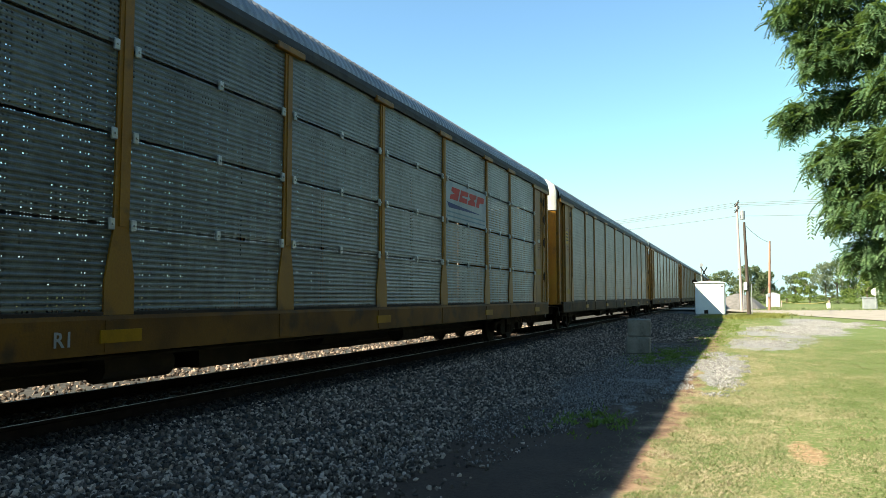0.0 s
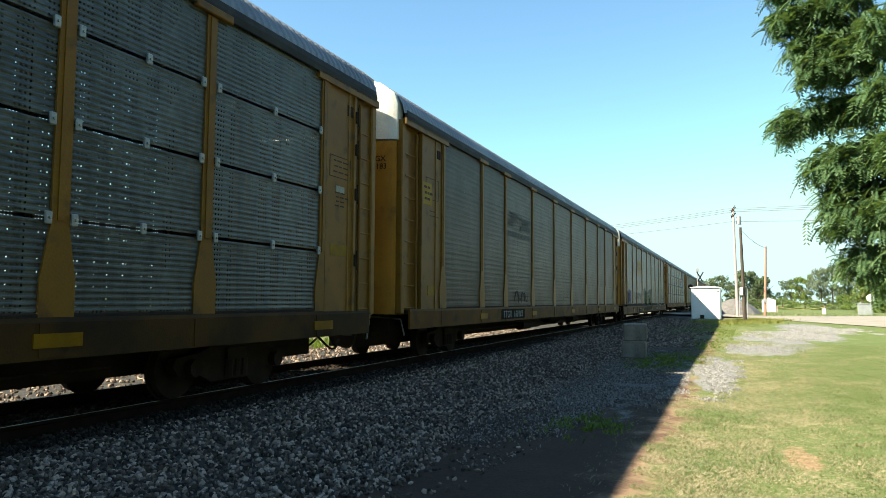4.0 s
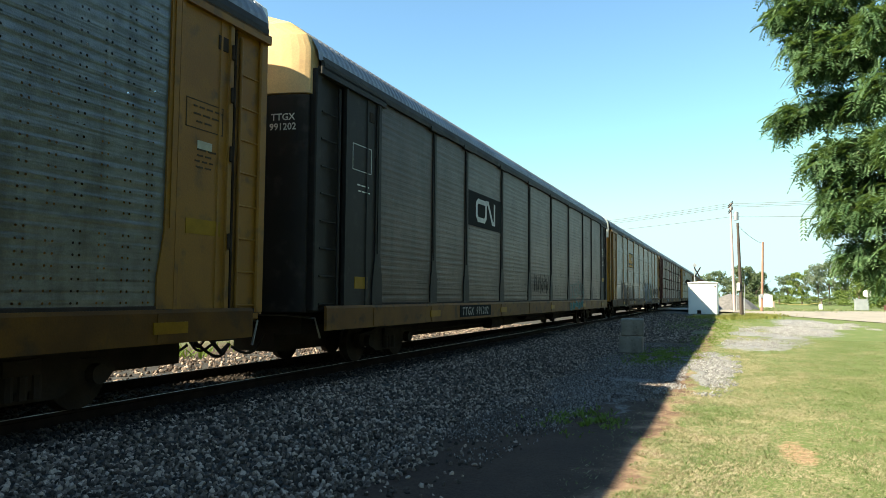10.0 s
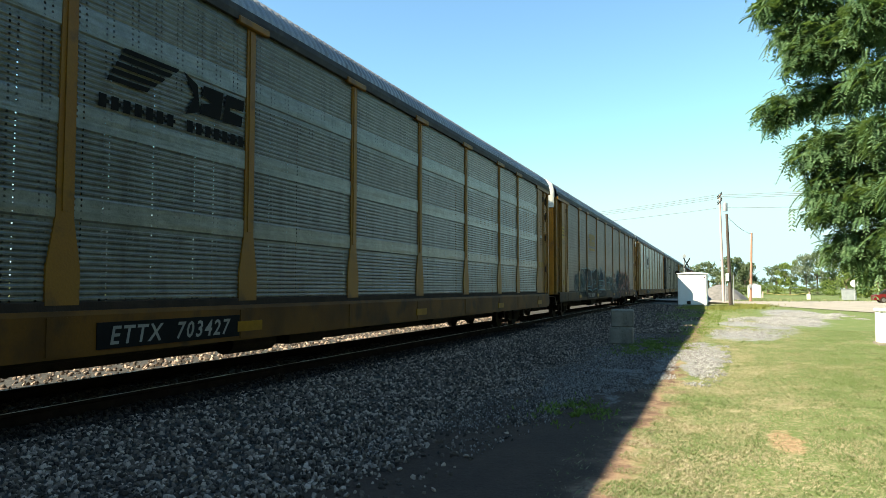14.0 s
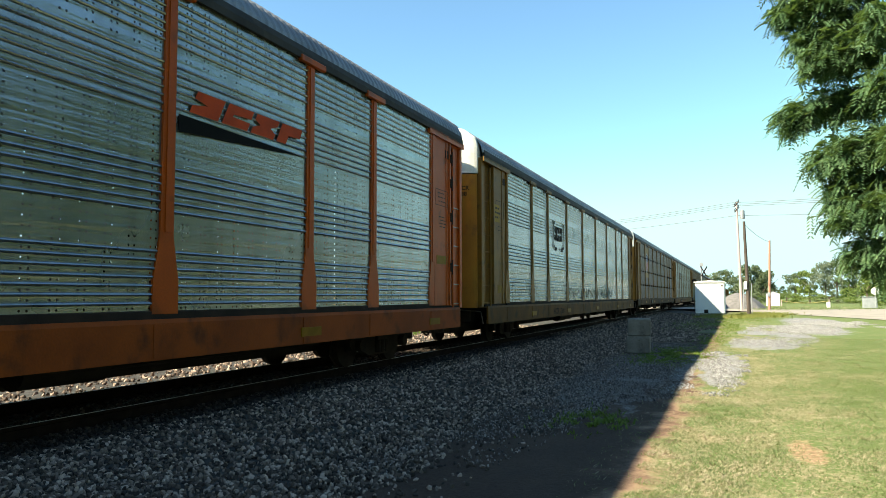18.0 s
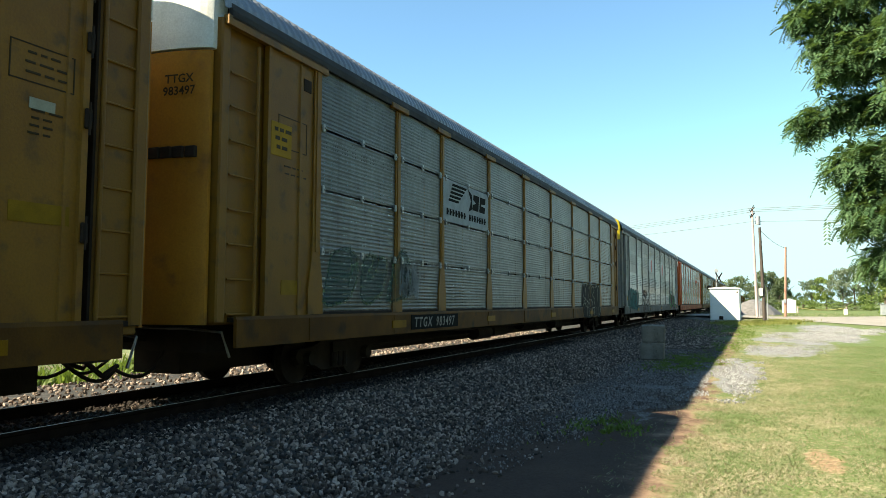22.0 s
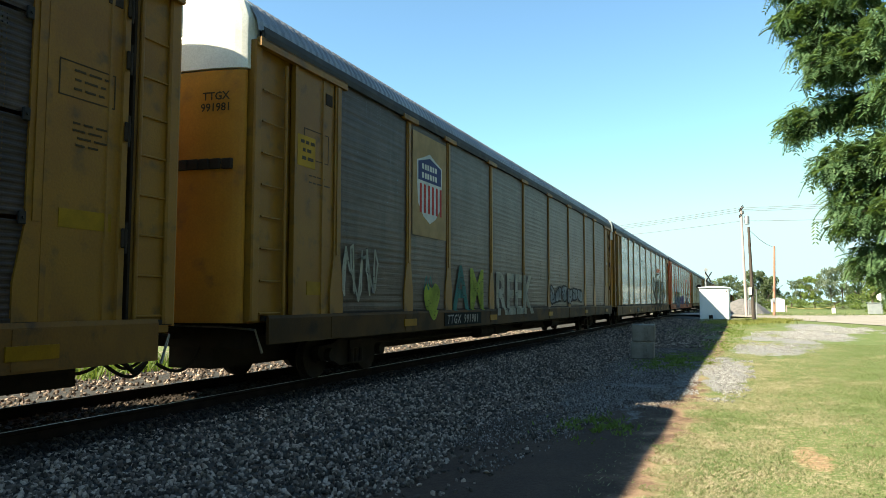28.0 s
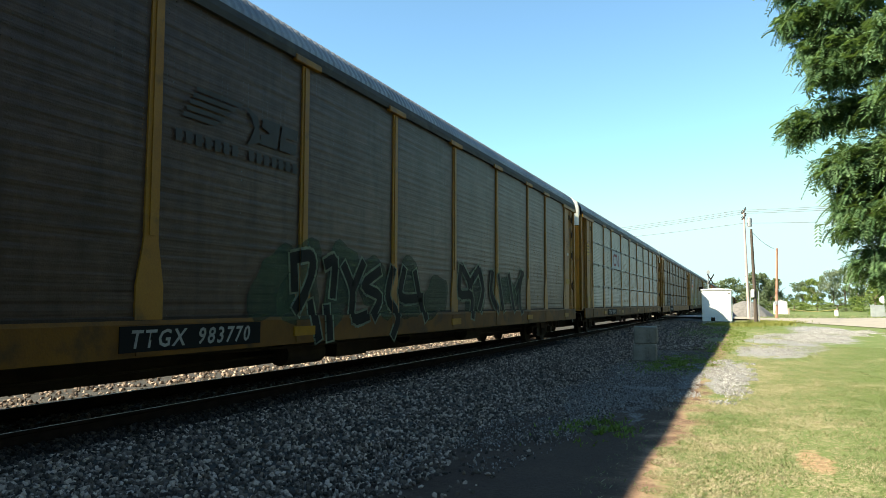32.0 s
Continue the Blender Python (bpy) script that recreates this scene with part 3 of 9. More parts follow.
# ---- the train ----
CAR_PITCH = 28.65
HALF = 13.55
REACH = 0.3
# the leading end is built shorter than the trailing one
SHORT = 0.28
POSTS = [-11.8, -9.2, -7.2, -4.35, -1.45, 1.45, 4.35, 7.2, 9.2, 11.8]
SIDE = 1.52
FLOOR, EAVE = 1.07, 4.76
ARC = [(1.54, 4.86), (1.52, 5.0), (1.4, 5.21), (1.15, 5.4), (0.75, 5.53), (0.3, 5.59)]
ARC = ARC + [(-x, z) for x, z in ARC[::-1]]


def roof_mesh(bm):
    """Arched sheet roof with cross ribs."""
    rings = []
    y, k = -HALF - REACH, 0
    while y < HALF + REACH - SHORT:
        lift = 0.0 if k % 4 in (0, 1) else 0.014
        rings.append([bm.verts.new((x * (1 + lift * 0.9), y, z + lift)) for x, z in ARC])
        y += 0.03 if k % 2 else 0.055
        k += 1
    for a, b in zip(rings, rings[1:]):
        for i in range(len(ARC) - 1):
            bm.faces.new((a[i], b[i], b[i + 1], a[i + 1]))


def rib_profile(height, style):
    """(out, up) steps of a side sheet from its foot to its top."""
    prof = []
    if style == "bold":
        # groups of proud half-round ribs with smooth bands between
        for lo, hi in ((0.08, 0.74), (1.1, 1.68), (2.2, 2.86), (3.02, 3.6)):
            n = round((hi - lo) / 0.095)
            step = (hi - lo) / n
            for i in range(n):
                z = lo + i * step
                prof += [(0.0, z + 0.02 * step), (0.017, z + 0.1 * step), (0.024, z + 0.22 * step), (0.017, z + 0.36 * step), (0.0, z + 0.46 * step)]
    elif style == "banded":
        z = 0.02
        while z < height - 0.07:
            inside = [b for b in BANDS if b[0] - 0.05 < z < b[1]]
            if inside:
                lo, hi = inside[0]
                prof += [(0.0, lo), (0.016, lo + 0.02), (0.016, hi - 0.02), (0.0, hi)]
                z = hi + 0.01
            else:
                prof += [(0.0, z), (0.008, z + 0.014), (0.008, z + 0.034), (0.0, z + 0.046)]
                z += 0.058
    else:
        pitch, depth = (0.061, 0.005) if style == "seg" else (0.116, 0.003)
        n = max(2, round(height / pitch))
        step = height / n
        for i in range(n):
            z = i * step
            prof += [(0.0, z + 0.02 * step), (0.0, z + 0.34 * step), (depth, z + 0.56 * step), (depth, z + 0.8 * step)]
    return [(-0.03, 0.0), (0.0, 0.0)] + prof + [(0.0, height), (-0.03, height)]


def panel_mesh(width, height, style):
    """Horizontally ribbed sheet with a turned-in edge all round."""
    def build(bm):
        prof = rib_profile(height, style)
        cols = []
        for y, pull in ((-width / 2, -0.03), (-width / 2, 0), (width / 2, 0), (width / 2, -0.03)):
            cols.append([bm.verts.new((min(x, pull) if pull else x, y, z)) for x, z in prof])
        for a, b in zip(cols, cols[1:]):
            for i in range(len(prof) - 1):
                bm.faces.new((a[i], b[i], b[i + 1], a[i + 1]))
        bmesh.ops.recalc_face_normals(bm, faces=bm.faces)
        if sum(f.normal.x * f.calc_area() for f in bm.faces) < 0:
            bmesh.ops.reverse_faces(bm, faces=bm.faces)
    return shared(("panel", round(width, 3), round(height, 3), style), build)


def post_mesh(bm):
    """Side post: a plate that flares into a gusset at the sill, with a cap plate at the eave."""
    outline = [(-0.19, 0), (0.19, 0), (0.19, 0.35), (0.1, 0.85), (0.085, 3.62), (-0.085, 3.62), (-0.1, 0.85), (-0.19, 0.35)]
    extrude(bm, outline, "x", 0.0, 0.026)
    box(bm, 0.026, 0.04, -0.04, 0.04, 0.9, 3.6)


def cap_mesh(bm):
    box(bm, 0, 0.075, -0.33, 0.33, 0, 0.1, 0.012)


def sill_mesh(bm):
    outline = [(0, 0.0), (0.05, 0.0), (0.05, 0.34), (0.03, 0.38), (0, 0.38)]
    extrude(bm, outline, "y", -HALF, HALF - SHORT)
    for y in POSTS:
        box(bm, 0.05, 0.06, y - 0.2, y + 0.2, 0.02, 0.33)


def lip_mesh(bm):
    """Folded foot of the side sheets, above the sill."""
    extrude(bm, [(0.0, -0.16), (0.021, -0.16), (0.021, 0.025), (0.012, 0.035), (0.0, 0.035)], "y", -11.85, 11.85)


def beam_mesh(bm):
    extrude(bm, [(0, 0), (0.06, 0), (0.06, 0.1), (0.03, 0.2), (0, 0.2)], "y", -HALF - 0.2, HALF + 0.2 - SHORT)


def frame_mesh(bm):
    box(bm, -1.5, 1.5, -HALF, HALF, 1.0, 1.06)
    box(bm, -0.4, 0.4, -HALF + 0.3, HALF - 0.3, 0.3, 1.0)
    for y in np.arange(-12, 12.1, 3.0):
        box(bm, -1.4, 1.4, y - 0.1, y + 0.1, 0.72, 1.0)
    box(bm, -0.25, 1.05, -2.6, -1.6, 0.36, 0.8)
    rod(bm, (0.7, 0.6, 0.62), (0.7, 2.3, 0.62), 0.2, 12)
    box(bm, -1.1, 1.1, HALF - 0.35, HALF - 0.02, 0.62, 1.02)
    box(bm, -1.1, 1.1, -HALF + 0.02, -HALF + 0.35, 0.62, 1.02)


def wheel_mesh(bm):
    rod(bm, (-0.07, 0, 0), (0.07, 0, 0), 0.36, 28)
    rod(bm, (-0.07, 0, 0), (-0.035, 0, 0), 0.385, 28)
    rod(bm, (0.06, 0, 0), (0.13, 0, 0), 0.11, 14)


def truck_frame_mesh(bm):
    outline = [(-1.15, 0.42), (-1.1, 0.52), (-0.7, 0.56), (-0.4, 0.66), (0.4, 0.66), (0.7, 0.56), (1.1, 0.52), (1.15, 0.42), (1.05, 0.3), (0.72, 0.3), (0.45, 0.18), (-0.45, 0.18), (-0.72, 0.3), (-1.05, 0.3)]
    for s in (-1, 1):
        extrude(bm, outline, "x", s * 0.93, s * 1.05)
        for y in (-0.15, 0, 0.15):
            rod(bm, (s * 1.08, y, 0.22), (s * 1.08, y, 0.45), 0.06, 8)
        for y in (-0.86, 0.86):
            rod(bm, (s * 1.0, y, 0.39), (s * 1.16, y, 0.39), 0.11, 10)
    box(bm, -1.1, 1.1, -0.2, 0.2, 0.3, 0.6)


def coupler_mesh(bm):
    box(bm, -0.1, 0.1, 0, 0.5, -0.08, 0.08)
    box(bm, -0.16, 0.14, 0.42, 0.8, -0.14, 0.14, 0.03)
    tube(bm, [(0.5, -0.1, 0.1), (0.55, 0.2, -0.25), (0.5, 0.45, -0.42), (0.4, 0.75, -0.33)], 0.03)
    tube(bm, [(0.35, 0.0, 0.05), (0.3, 0.3, 0.2), (0.9, 0.32, 0.1)], 0.02)


def bulge(x):
    """How far the rounded end of a wagon stands out."""
    return 0.33 * max(0.0, math.cos(min(1, abs(x) / 1.5) * math.pi / 2)) ** 0.4


def hose_mesh(bm):
    """An air hose hanging in a loop under the coupler."""
    tube(bm, [(0.36 + 0.1 * math.sin(u * 3.0), -0.1 + 0.85 * u, -0.02 - 0.36 * math.sin(u * 2.4)) for u in (k / 10 for k in range(11))], 0.022, 8)


def lever_mesh(bm):
    """Bent uncoupling rod along the end sill."""
    tube(bm, [(1.42, -0.05, -0.25), (1.4, 0.08, 0.06), (0.9, 0.14, 0.1), (0.3, 0.16, 0.1), (0.12, 0.3, 0.12)], 0.018)


def cylinder_mesh(bm):
    rod(bm, (0, -0.5, 0), (0, 0.5, 0), 0.17, 14)


def brake_rod_mesh(bm):
    rod(bm, (0, -3.4, 0), (0, 3.4, 0.02), 0.02, 6)


def pipe_mesh(bm):
    tube(bm, [(1.2, -8.6, 0.7), (1.22, -5.0, 0.62), (1.22, 5.0, 0.62), (1.2, 8.6, 0.7)], 0.022)


def door_mesh(bm):
    """One leaf of the end doors: a sheet bowed outwards, with a rolled edge. Spans half the end."""
    rings = []
    for i in range(12):
        x = 1.42 * math.sin(i / 11 * math.pi / 2)
        rings.append([bm.verts.new((x, -bulge(x) - d, z)) for d in (-0.05, 0.0) for z in (0.98, 4.3)])
    for a, b in zip(rings, rings[1:]):
        bm.faces.new((a[0], b[0], b[1], a[1]))
        bm.faces.new((a[2], a[3], b[3], b[2]))
        bm.faces.new((a[1], b[1], b[3], a[3]))
        bm.faces.new((a[0], a[2], b[2], b[0]))
    bm.faces.new((rings[0][0], rings[0][1], rings[0][3], rings[0][2]))
    bm.faces.new((rings[-1][0], rings[-1][2], rings[-1][3], rings[-1][1]))
    bmesh.ops.recalc_face_normals(bm, faces=bm.faces)


def gable_mesh(bm):
    """The rounded cap over the end doors, closed by the arch of the roof."""
    arch = [(1.44, 4.31), (1.44, 4.85)] + [(min(1.44, x * 0.99), z + 0.01) for x, z in ARC[1:]]
    half = arch[:len(arch) - len(ARC) // 2]
    rows = []
    for x, z in half:
        # across the end at this height, from one side to the other
        rows.append([bm.verts.new((x * s, -bulge(x * s), z)) for s in (math.cos(k * math.pi / 20) for k in range(21))])
    for a, b in zip(rows, rows[1:]):
        for k in range(20):
            bm.faces.new((a[k], a[k + 1], b[k + 1], b[k]))
    rim = [r[0] for r in rows] + rows[-1][1:-1] + [r[-1] for r in rows[::-1]] + rows[0][-2:0:-1]
    inner = [bm.verts.new((v.co.x, 0.14, v.co.z)) for v in rim]
    n = len(rim)
    for k in range(n):
        bm.faces.new((rim[k], rim[(k + 1) % n], inner[(k + 1) % n], inner[k]))
    bm.faces.new(inner)
    bmesh.ops.recalc_face_normals(bm, faces=bm.faces)


def stile_mesh(bm):
    rod(bm, (0.0, 0.0, 1.0), (0.0, 0.0, 4.58), 0.026, 10)


def rung_mesh(bm):
    rod(bm, (0.0, 0.0, 0), (0.0, 0.5, 0), 0.014, 6)


def end_panel_mesh(bm):
    """Plain sheet beside the end post, with folded edges and a raised seam."""
    outline = [(-0.05, -0.56), (0.03, -0.56), (0.03, -0.5), (0.0, -0.48), (0.0, 0.18), (0.02, 0.19), (0.02, 0.23), (0.0, 0.24), (0.0, 0.52), (-0.05, 0.52)]
    extrude(bm, outline, "z", 0, 3.69)


def corner_mesh(bm):
    """Recessed back of the ladder bay, behind a slot beside the end sheet."""
    box(bm, -0.4, -0.09, -0.47, 0.47, 0.0, 3.75, 0.02)


def front_panel_mesh(bm):
    """Sheet beside the leading end post, stopping short of the corner at a deep slot."""
    outline = [(-0.05, -0.56), (0.03, -0.56), (0.03, -0.5), (0.0, -0.48), (0.0, 0.14), (0.015, 0.15), (0.015, 0.18), (0.0, 0.19), (0.0, 0.3), (0.03, 0.31), (0.03, 0.38), (-0.05, 0.38)]
    extrude(bm, outline, "z", 0, 3.69)


def front_corner_mesh(bm):
    """Flat back plate of the leading ladder, hung clear of the sheet."""
    box(bm, -0.4, -0.05, -0.1, 0.47, -0.06, 3.75, 0.015)


def slot_mesh(bm):
    """Dark lining added inside the slot to stand in for its shade."""
    box(bm, -0.3, -0.16, -0.16, 0.05, 0.0, 3.7, 0.01)
    box(bm, -0.3, -0.056, 0.05, 0.085, 0.0, 3.7, 0.004)


def latch_mesh(bm):
    box(bm, 0.0, 0.04, -0.045, 0.03, -0.1, 0.1, 0.012)
    rod(bm, (0.045, -0.01, -0.16), (0.045, -0.01, 0.16), 0.012, 6)


def corner_post_mesh(bm):
    """Narrow upright at the very corner, with a folded edge."""
    extrude(bm, [(-0.38, -0.09), (-0.02, -0.09), (0.0, -0.07), (0.0, 0.05), (-0.03, 0.09), (-0.38, 0.09)], "z", 0.0, 3.72)


def return_mesh(bm):
    """Plate that closes the corner between the side and the end doors."""
    box(bm, -0.14, -0.07, -0.16, 0.2, 0.0, 3.62, 0.01)
    rod(bm, (-0.03, -0.12, 0.1), (-0.03, -0.12, 3.2), 0.018, 6)


def knee_mesh(bm):
    """Slanted cover plate where the eave meets the car's end."""
    extrude(bm, [(-1.12, 0.0), (1.12, 0.0), (1.12, 0.12), (-1.12, 0.12)], "x", -0.02, 0.06)


def clip_mesh(bm):
    box(bm, 0, 0.035, -0.035, 0.035, -0.06, 0.06, 0.008)
    rod(bm, (0.03, 0, 0), (0.05, 0, 0), 0.015, 6)


def clip_poly(poly, axis, bound, keep_above):
    """Cut a 2D polygon by a straight line across one axis."""
    out = []
    n = len(poly)
    for i in range(n):
        a, b = poly[i], poly[(i + 1) % n]
        ia, ib = (a[axis] >= bound) == keep_above, (b[axis] >= bound) == keep_above
        if ia:
            out.append(a)
        if ia != ib:
            t = (bound - a[axis]) / (b[axis] - a[axis])
            out.append((a[0] + t * (b[0] - a[0]), a[1] + t * (b[1] - a[1])))
    return out


def face_bands():
    """Strips of the car's side from rear to front: (from, to, how far proud)."""
    out, y = [], -HALF
    for p in POSTS:
        out += [(y, p - 0.1, SIDE + 0.024), (p - 0.1, p + 0.1, SIDE + 0.043)]
        y = p + 0.1
    return out + [(y, HALF, SIDE + 0.024)]


def painted(car, name, polys, material, label="", layer=0, low=1.09):
    """Paint on the car's side: outlines in (y, z), laid on sheet, posts and sill alike."""
    if name in ("brand_mark", "brand_stripe", "shield_stripes", "shield_print") and 1 < len(polys) <= 16:
        for k, poly in enumerate(polys):
            painted(car, {"brand_mark": "brand_shape", "brand_stripe": "brand_line"}.get(name, "stripe"), [poly], material, label, layer + 0.1 * (k % 3))
        return None
    bm = bmesh.new()
    for k, poly in enumerate(polys):
        lift = 0.003 * layer + 0.0004 * (k % 6)
        for a, b, x in face_bands():
            piece = clip_poly(clip_poly(poly, 0, a, True), 0, b, False) if len(poly) > 2 else []
            if len(piece) < 3:
                continue
            up, down = clip_poly(piece, 1, 1.08, True), clip_poly(piece, 1, 1.08, False)
            for q, px in ((up, x), (down, SIDE + 0.066)):
                q = [v for i, v in enumerate(q) if (Vector(v) - Vector(q[i - 1])).length > 1e-4] if q else []
                if len(q) > 2:
                    try:
                        bm.faces.new([bm.verts.new((px + lift, v[0], v[1])) for v in q])
                    except ValueError:
                        pass
    bm.normal_update()
    bmesh.ops.triangulate(bm, faces=bm.faces, ngon_method="EAR_CLIP")
    bm.normal_update()
    for f in bm.faces:
        if f.normal.x < 0:
            f.normal_flip()
    ob = part(name, bm, material, car, label)
    if name.startswith("graffiti"):
        ob["kind"] = "stuff"
    return ob


def rect(y0, y1, z0, z1):
    return [(y0, z0), (y1, z0), (y1, z1), (y0, z1)]


def stroke(points, w, closed=False):
    """A thick line as one quad a step."""
    out = []
    pts = list(points) + ([points[0]] if closed else [])
    for a, b in zip(pts, pts[1:]):
        d = Vector((b[0] - a[0], b[1] - a[1]))
        if d.length < 1e-6:
            continue
        d.normalize()
        n = Vector((-d.y, d.x)) * w / 2
        e = d * w * 0.35
        out.append([(a[0] - n.x - e.x, a[1] - n.y - e.y), (b[0] - n.x + e.x, b[1] - n.y + e.y), (b[0] + n.x + e.x, b[1] + n.y + e.y), (a[0] + n.x - e.x, a[1] + n.y - e.y)])
    return out


def lettering(car, text, size, y, z, x, material, label="", name="lettering", turn=None, parent=None, slant=0.0, spread=1.0):
    """Painted characters on the side; x is how far out they stand."""
    data = bpy.data.curves.new("lettering", "FONT")
    data.body, data.size, data.align_x, data.resolution_u = text, size, "CENTER", 2
    data.offset = size * 0.018
    data.shear, data.space_character = slant, spread
    tmp = new("lettering_tmp", data)
    me = bpy.data.meshes.new_from_object(tmp.evaluated_get(bpy.context.evaluated_depsgraph_get()))
    bpy.data.objects.remove(tmp)
    bpy.data.curves.remove(data)
    me.materials.clear()
    m = turn or (Matrix.Translation((x, y, z)) @ Euler((radians(90), 0, radians(90))).to_matrix().to_4x4())
    return part(name, me, material, parent or car, label, m)


def bars(car, y, z, x, wide, rows, material, seed, high=0.05, pitch=0.1):
    """Illegible small print as rows of bars."""
    rng = random.Random(seed)
    bm = bmesh.new()
    for r in range(rows):
        at = y - wide / 2 * rng.uniform(0.6, 1)
        while at < y + wide / 2 * rng.uniform(0.5, 1):
            w = rng.uniform(0.06, 0.16)
            box(bm, x, x + 0.003, at, at + w, z - r * pitch, z - r * pitch + high)
            at += w + 0.04
    return tagged(part("small_print", bm, material, car, "rows of small stencilled print"), kind="stuff")


def ringed(y0, y1, z0, z1, w):
    return [rect(y0, y1, z0, z0 + w), rect(y0, y1, z1 - w, z1), rect(y0, y0 + w, z0, z1), rect(y1 - w, y1, z0, z1)]


def blob(rng, cy, cz, ry, rz, lumps=0.16, n=26, lean=0.0):
    ph = [rng.uniform(0, 6.28) for _ in range(3)]
    out = []
    for i in range(n):
        a = math.tau * i / n
        sq = 1 / max(abs(math.cos(a)), abs(math.sin(a))) ** 0.55
        f = sq * (1 + lumps * (math.sin(2 * a + ph[0]) + 0.7 * math.sin(3 * a + ph[1]) + 0.4 * math.sin(5 * a + ph[2])))
        y, z = ry * f * math.cos(a), rz * f * math.sin(a)
        out.append((cy + y + lean * z, cz + z))
    return out


def graffiti(car, y0, y1, z0, z1, fill, edge, seed, letters=4, cloud=None, shine=None, hollow=False, line=0.055, label="spray-painted graffiti"):
    """A sprayed piece: fat interlocking shapes with outlines and inner strokes; no words."""
    rng = random.Random(seed)
    w = (y1 - y0) / letters
    cz, rz = (z0 + z1) / 2, (z1 - z0) / 2
    fills, edges, inner, lights = [], [], [], []
    if cloud:
        puffs = [blob(rng, y0 + (i + 0.5) * (y1 - y0) / (letters + 2), cz + rng.uniform(-0.1, 0.15) * rz, w * 0.62, rz * rng.uniform(0.85, 1.1), 0.1) for i in range(letters + 2)]
        painted(car, "graffiti_cloud", puffs, cloud, label, 0)
    for i in range(letters):
        cy = y0 + (i + 0.5) * w
        lean = rng.uniform(-0.15, 0.3)
        hz = rz * rng.uniform(0.72, 0.92)
        out = blob(rng, cy, cz + rng.uniform(-0.06, 0.06), w * 0.44, hz * 0.78, rng.uniform(0.08, 0.2), lean=lean)
        edges += stroke(out, line if not hollow else 0.036, True)
        if not hollow:
            fills.append(out)
        for _ in range(rng.choice((1, 2, 2))):
            a = (cy + rng.uniform(-0.25, 0.25) * w, cz + rng.uniform(-0.5, 0.1) * rz)
            pts = [a]
            ang = rng.uniform(0.6, 2.2)
            for _ in range(5):
                ang += rng.uniform(-0.9, 0.9)
                pts.append((pts[-1][0] + math.cos(ang) * w * 0.12, pts[-1][1] + math.sin(ang) * rz * 0.17))
            inner += stroke(pts, line * 0.9 if not hollow else 0.04)
        if shine:
            lights += stroke([(cy - 0.2 * w, cz + 0.35 * hz), (cy - 0.08 * w, cz + 0.52 * hz), (cy + 0.08 * w, cz + 0.56 * hz)], 0.05)
    if fills:
        painted(car, "graffiti_fill", fills, fill, label, 1)
    painted(car, "graffiti_outline", edges + inner, edge, label, 2)
    if lights:
        painted(car, "graffiti_highlight", lights, shine, "", 3)


SPECS = {}


def text_polys(text, size, y, z, fat=0.02):
    """Characters as outlines in (y, z), to be sprayed across sheet and posts."""
    data = bpy.data.curves.new("spray", "FONT")
    data.body, data.size, data.align_x, data.resolution_u, data.offset = text, size, "CENTER", 3, size * fat
    tmp = new("spray_tmp", data)
    me = bpy.data.meshes.new_from_object(tmp.evaluated_get(bpy.context.evaluated_depsgraph_get()))
    polys = [[(y + me.vertices[i].co.x, z + me.vertices[i].co.y) for i in p.vertices] for p in me.polygons]
    bpy.data.objects.remove(tmp)
    bpy.data.meshes.remove(me)
    bpy.data.curves.remove(data)
    return polys


def side_seams(spec):
    if spec.get("seg"):
        h = (EAVE - FLOOR) / 4
        return [(FLOOR + 0.02 + i * h, h - 0.04) for i in range(4)]
    return [(FLOOR + 0.02, EAVE - FLOOR - 0.03)]


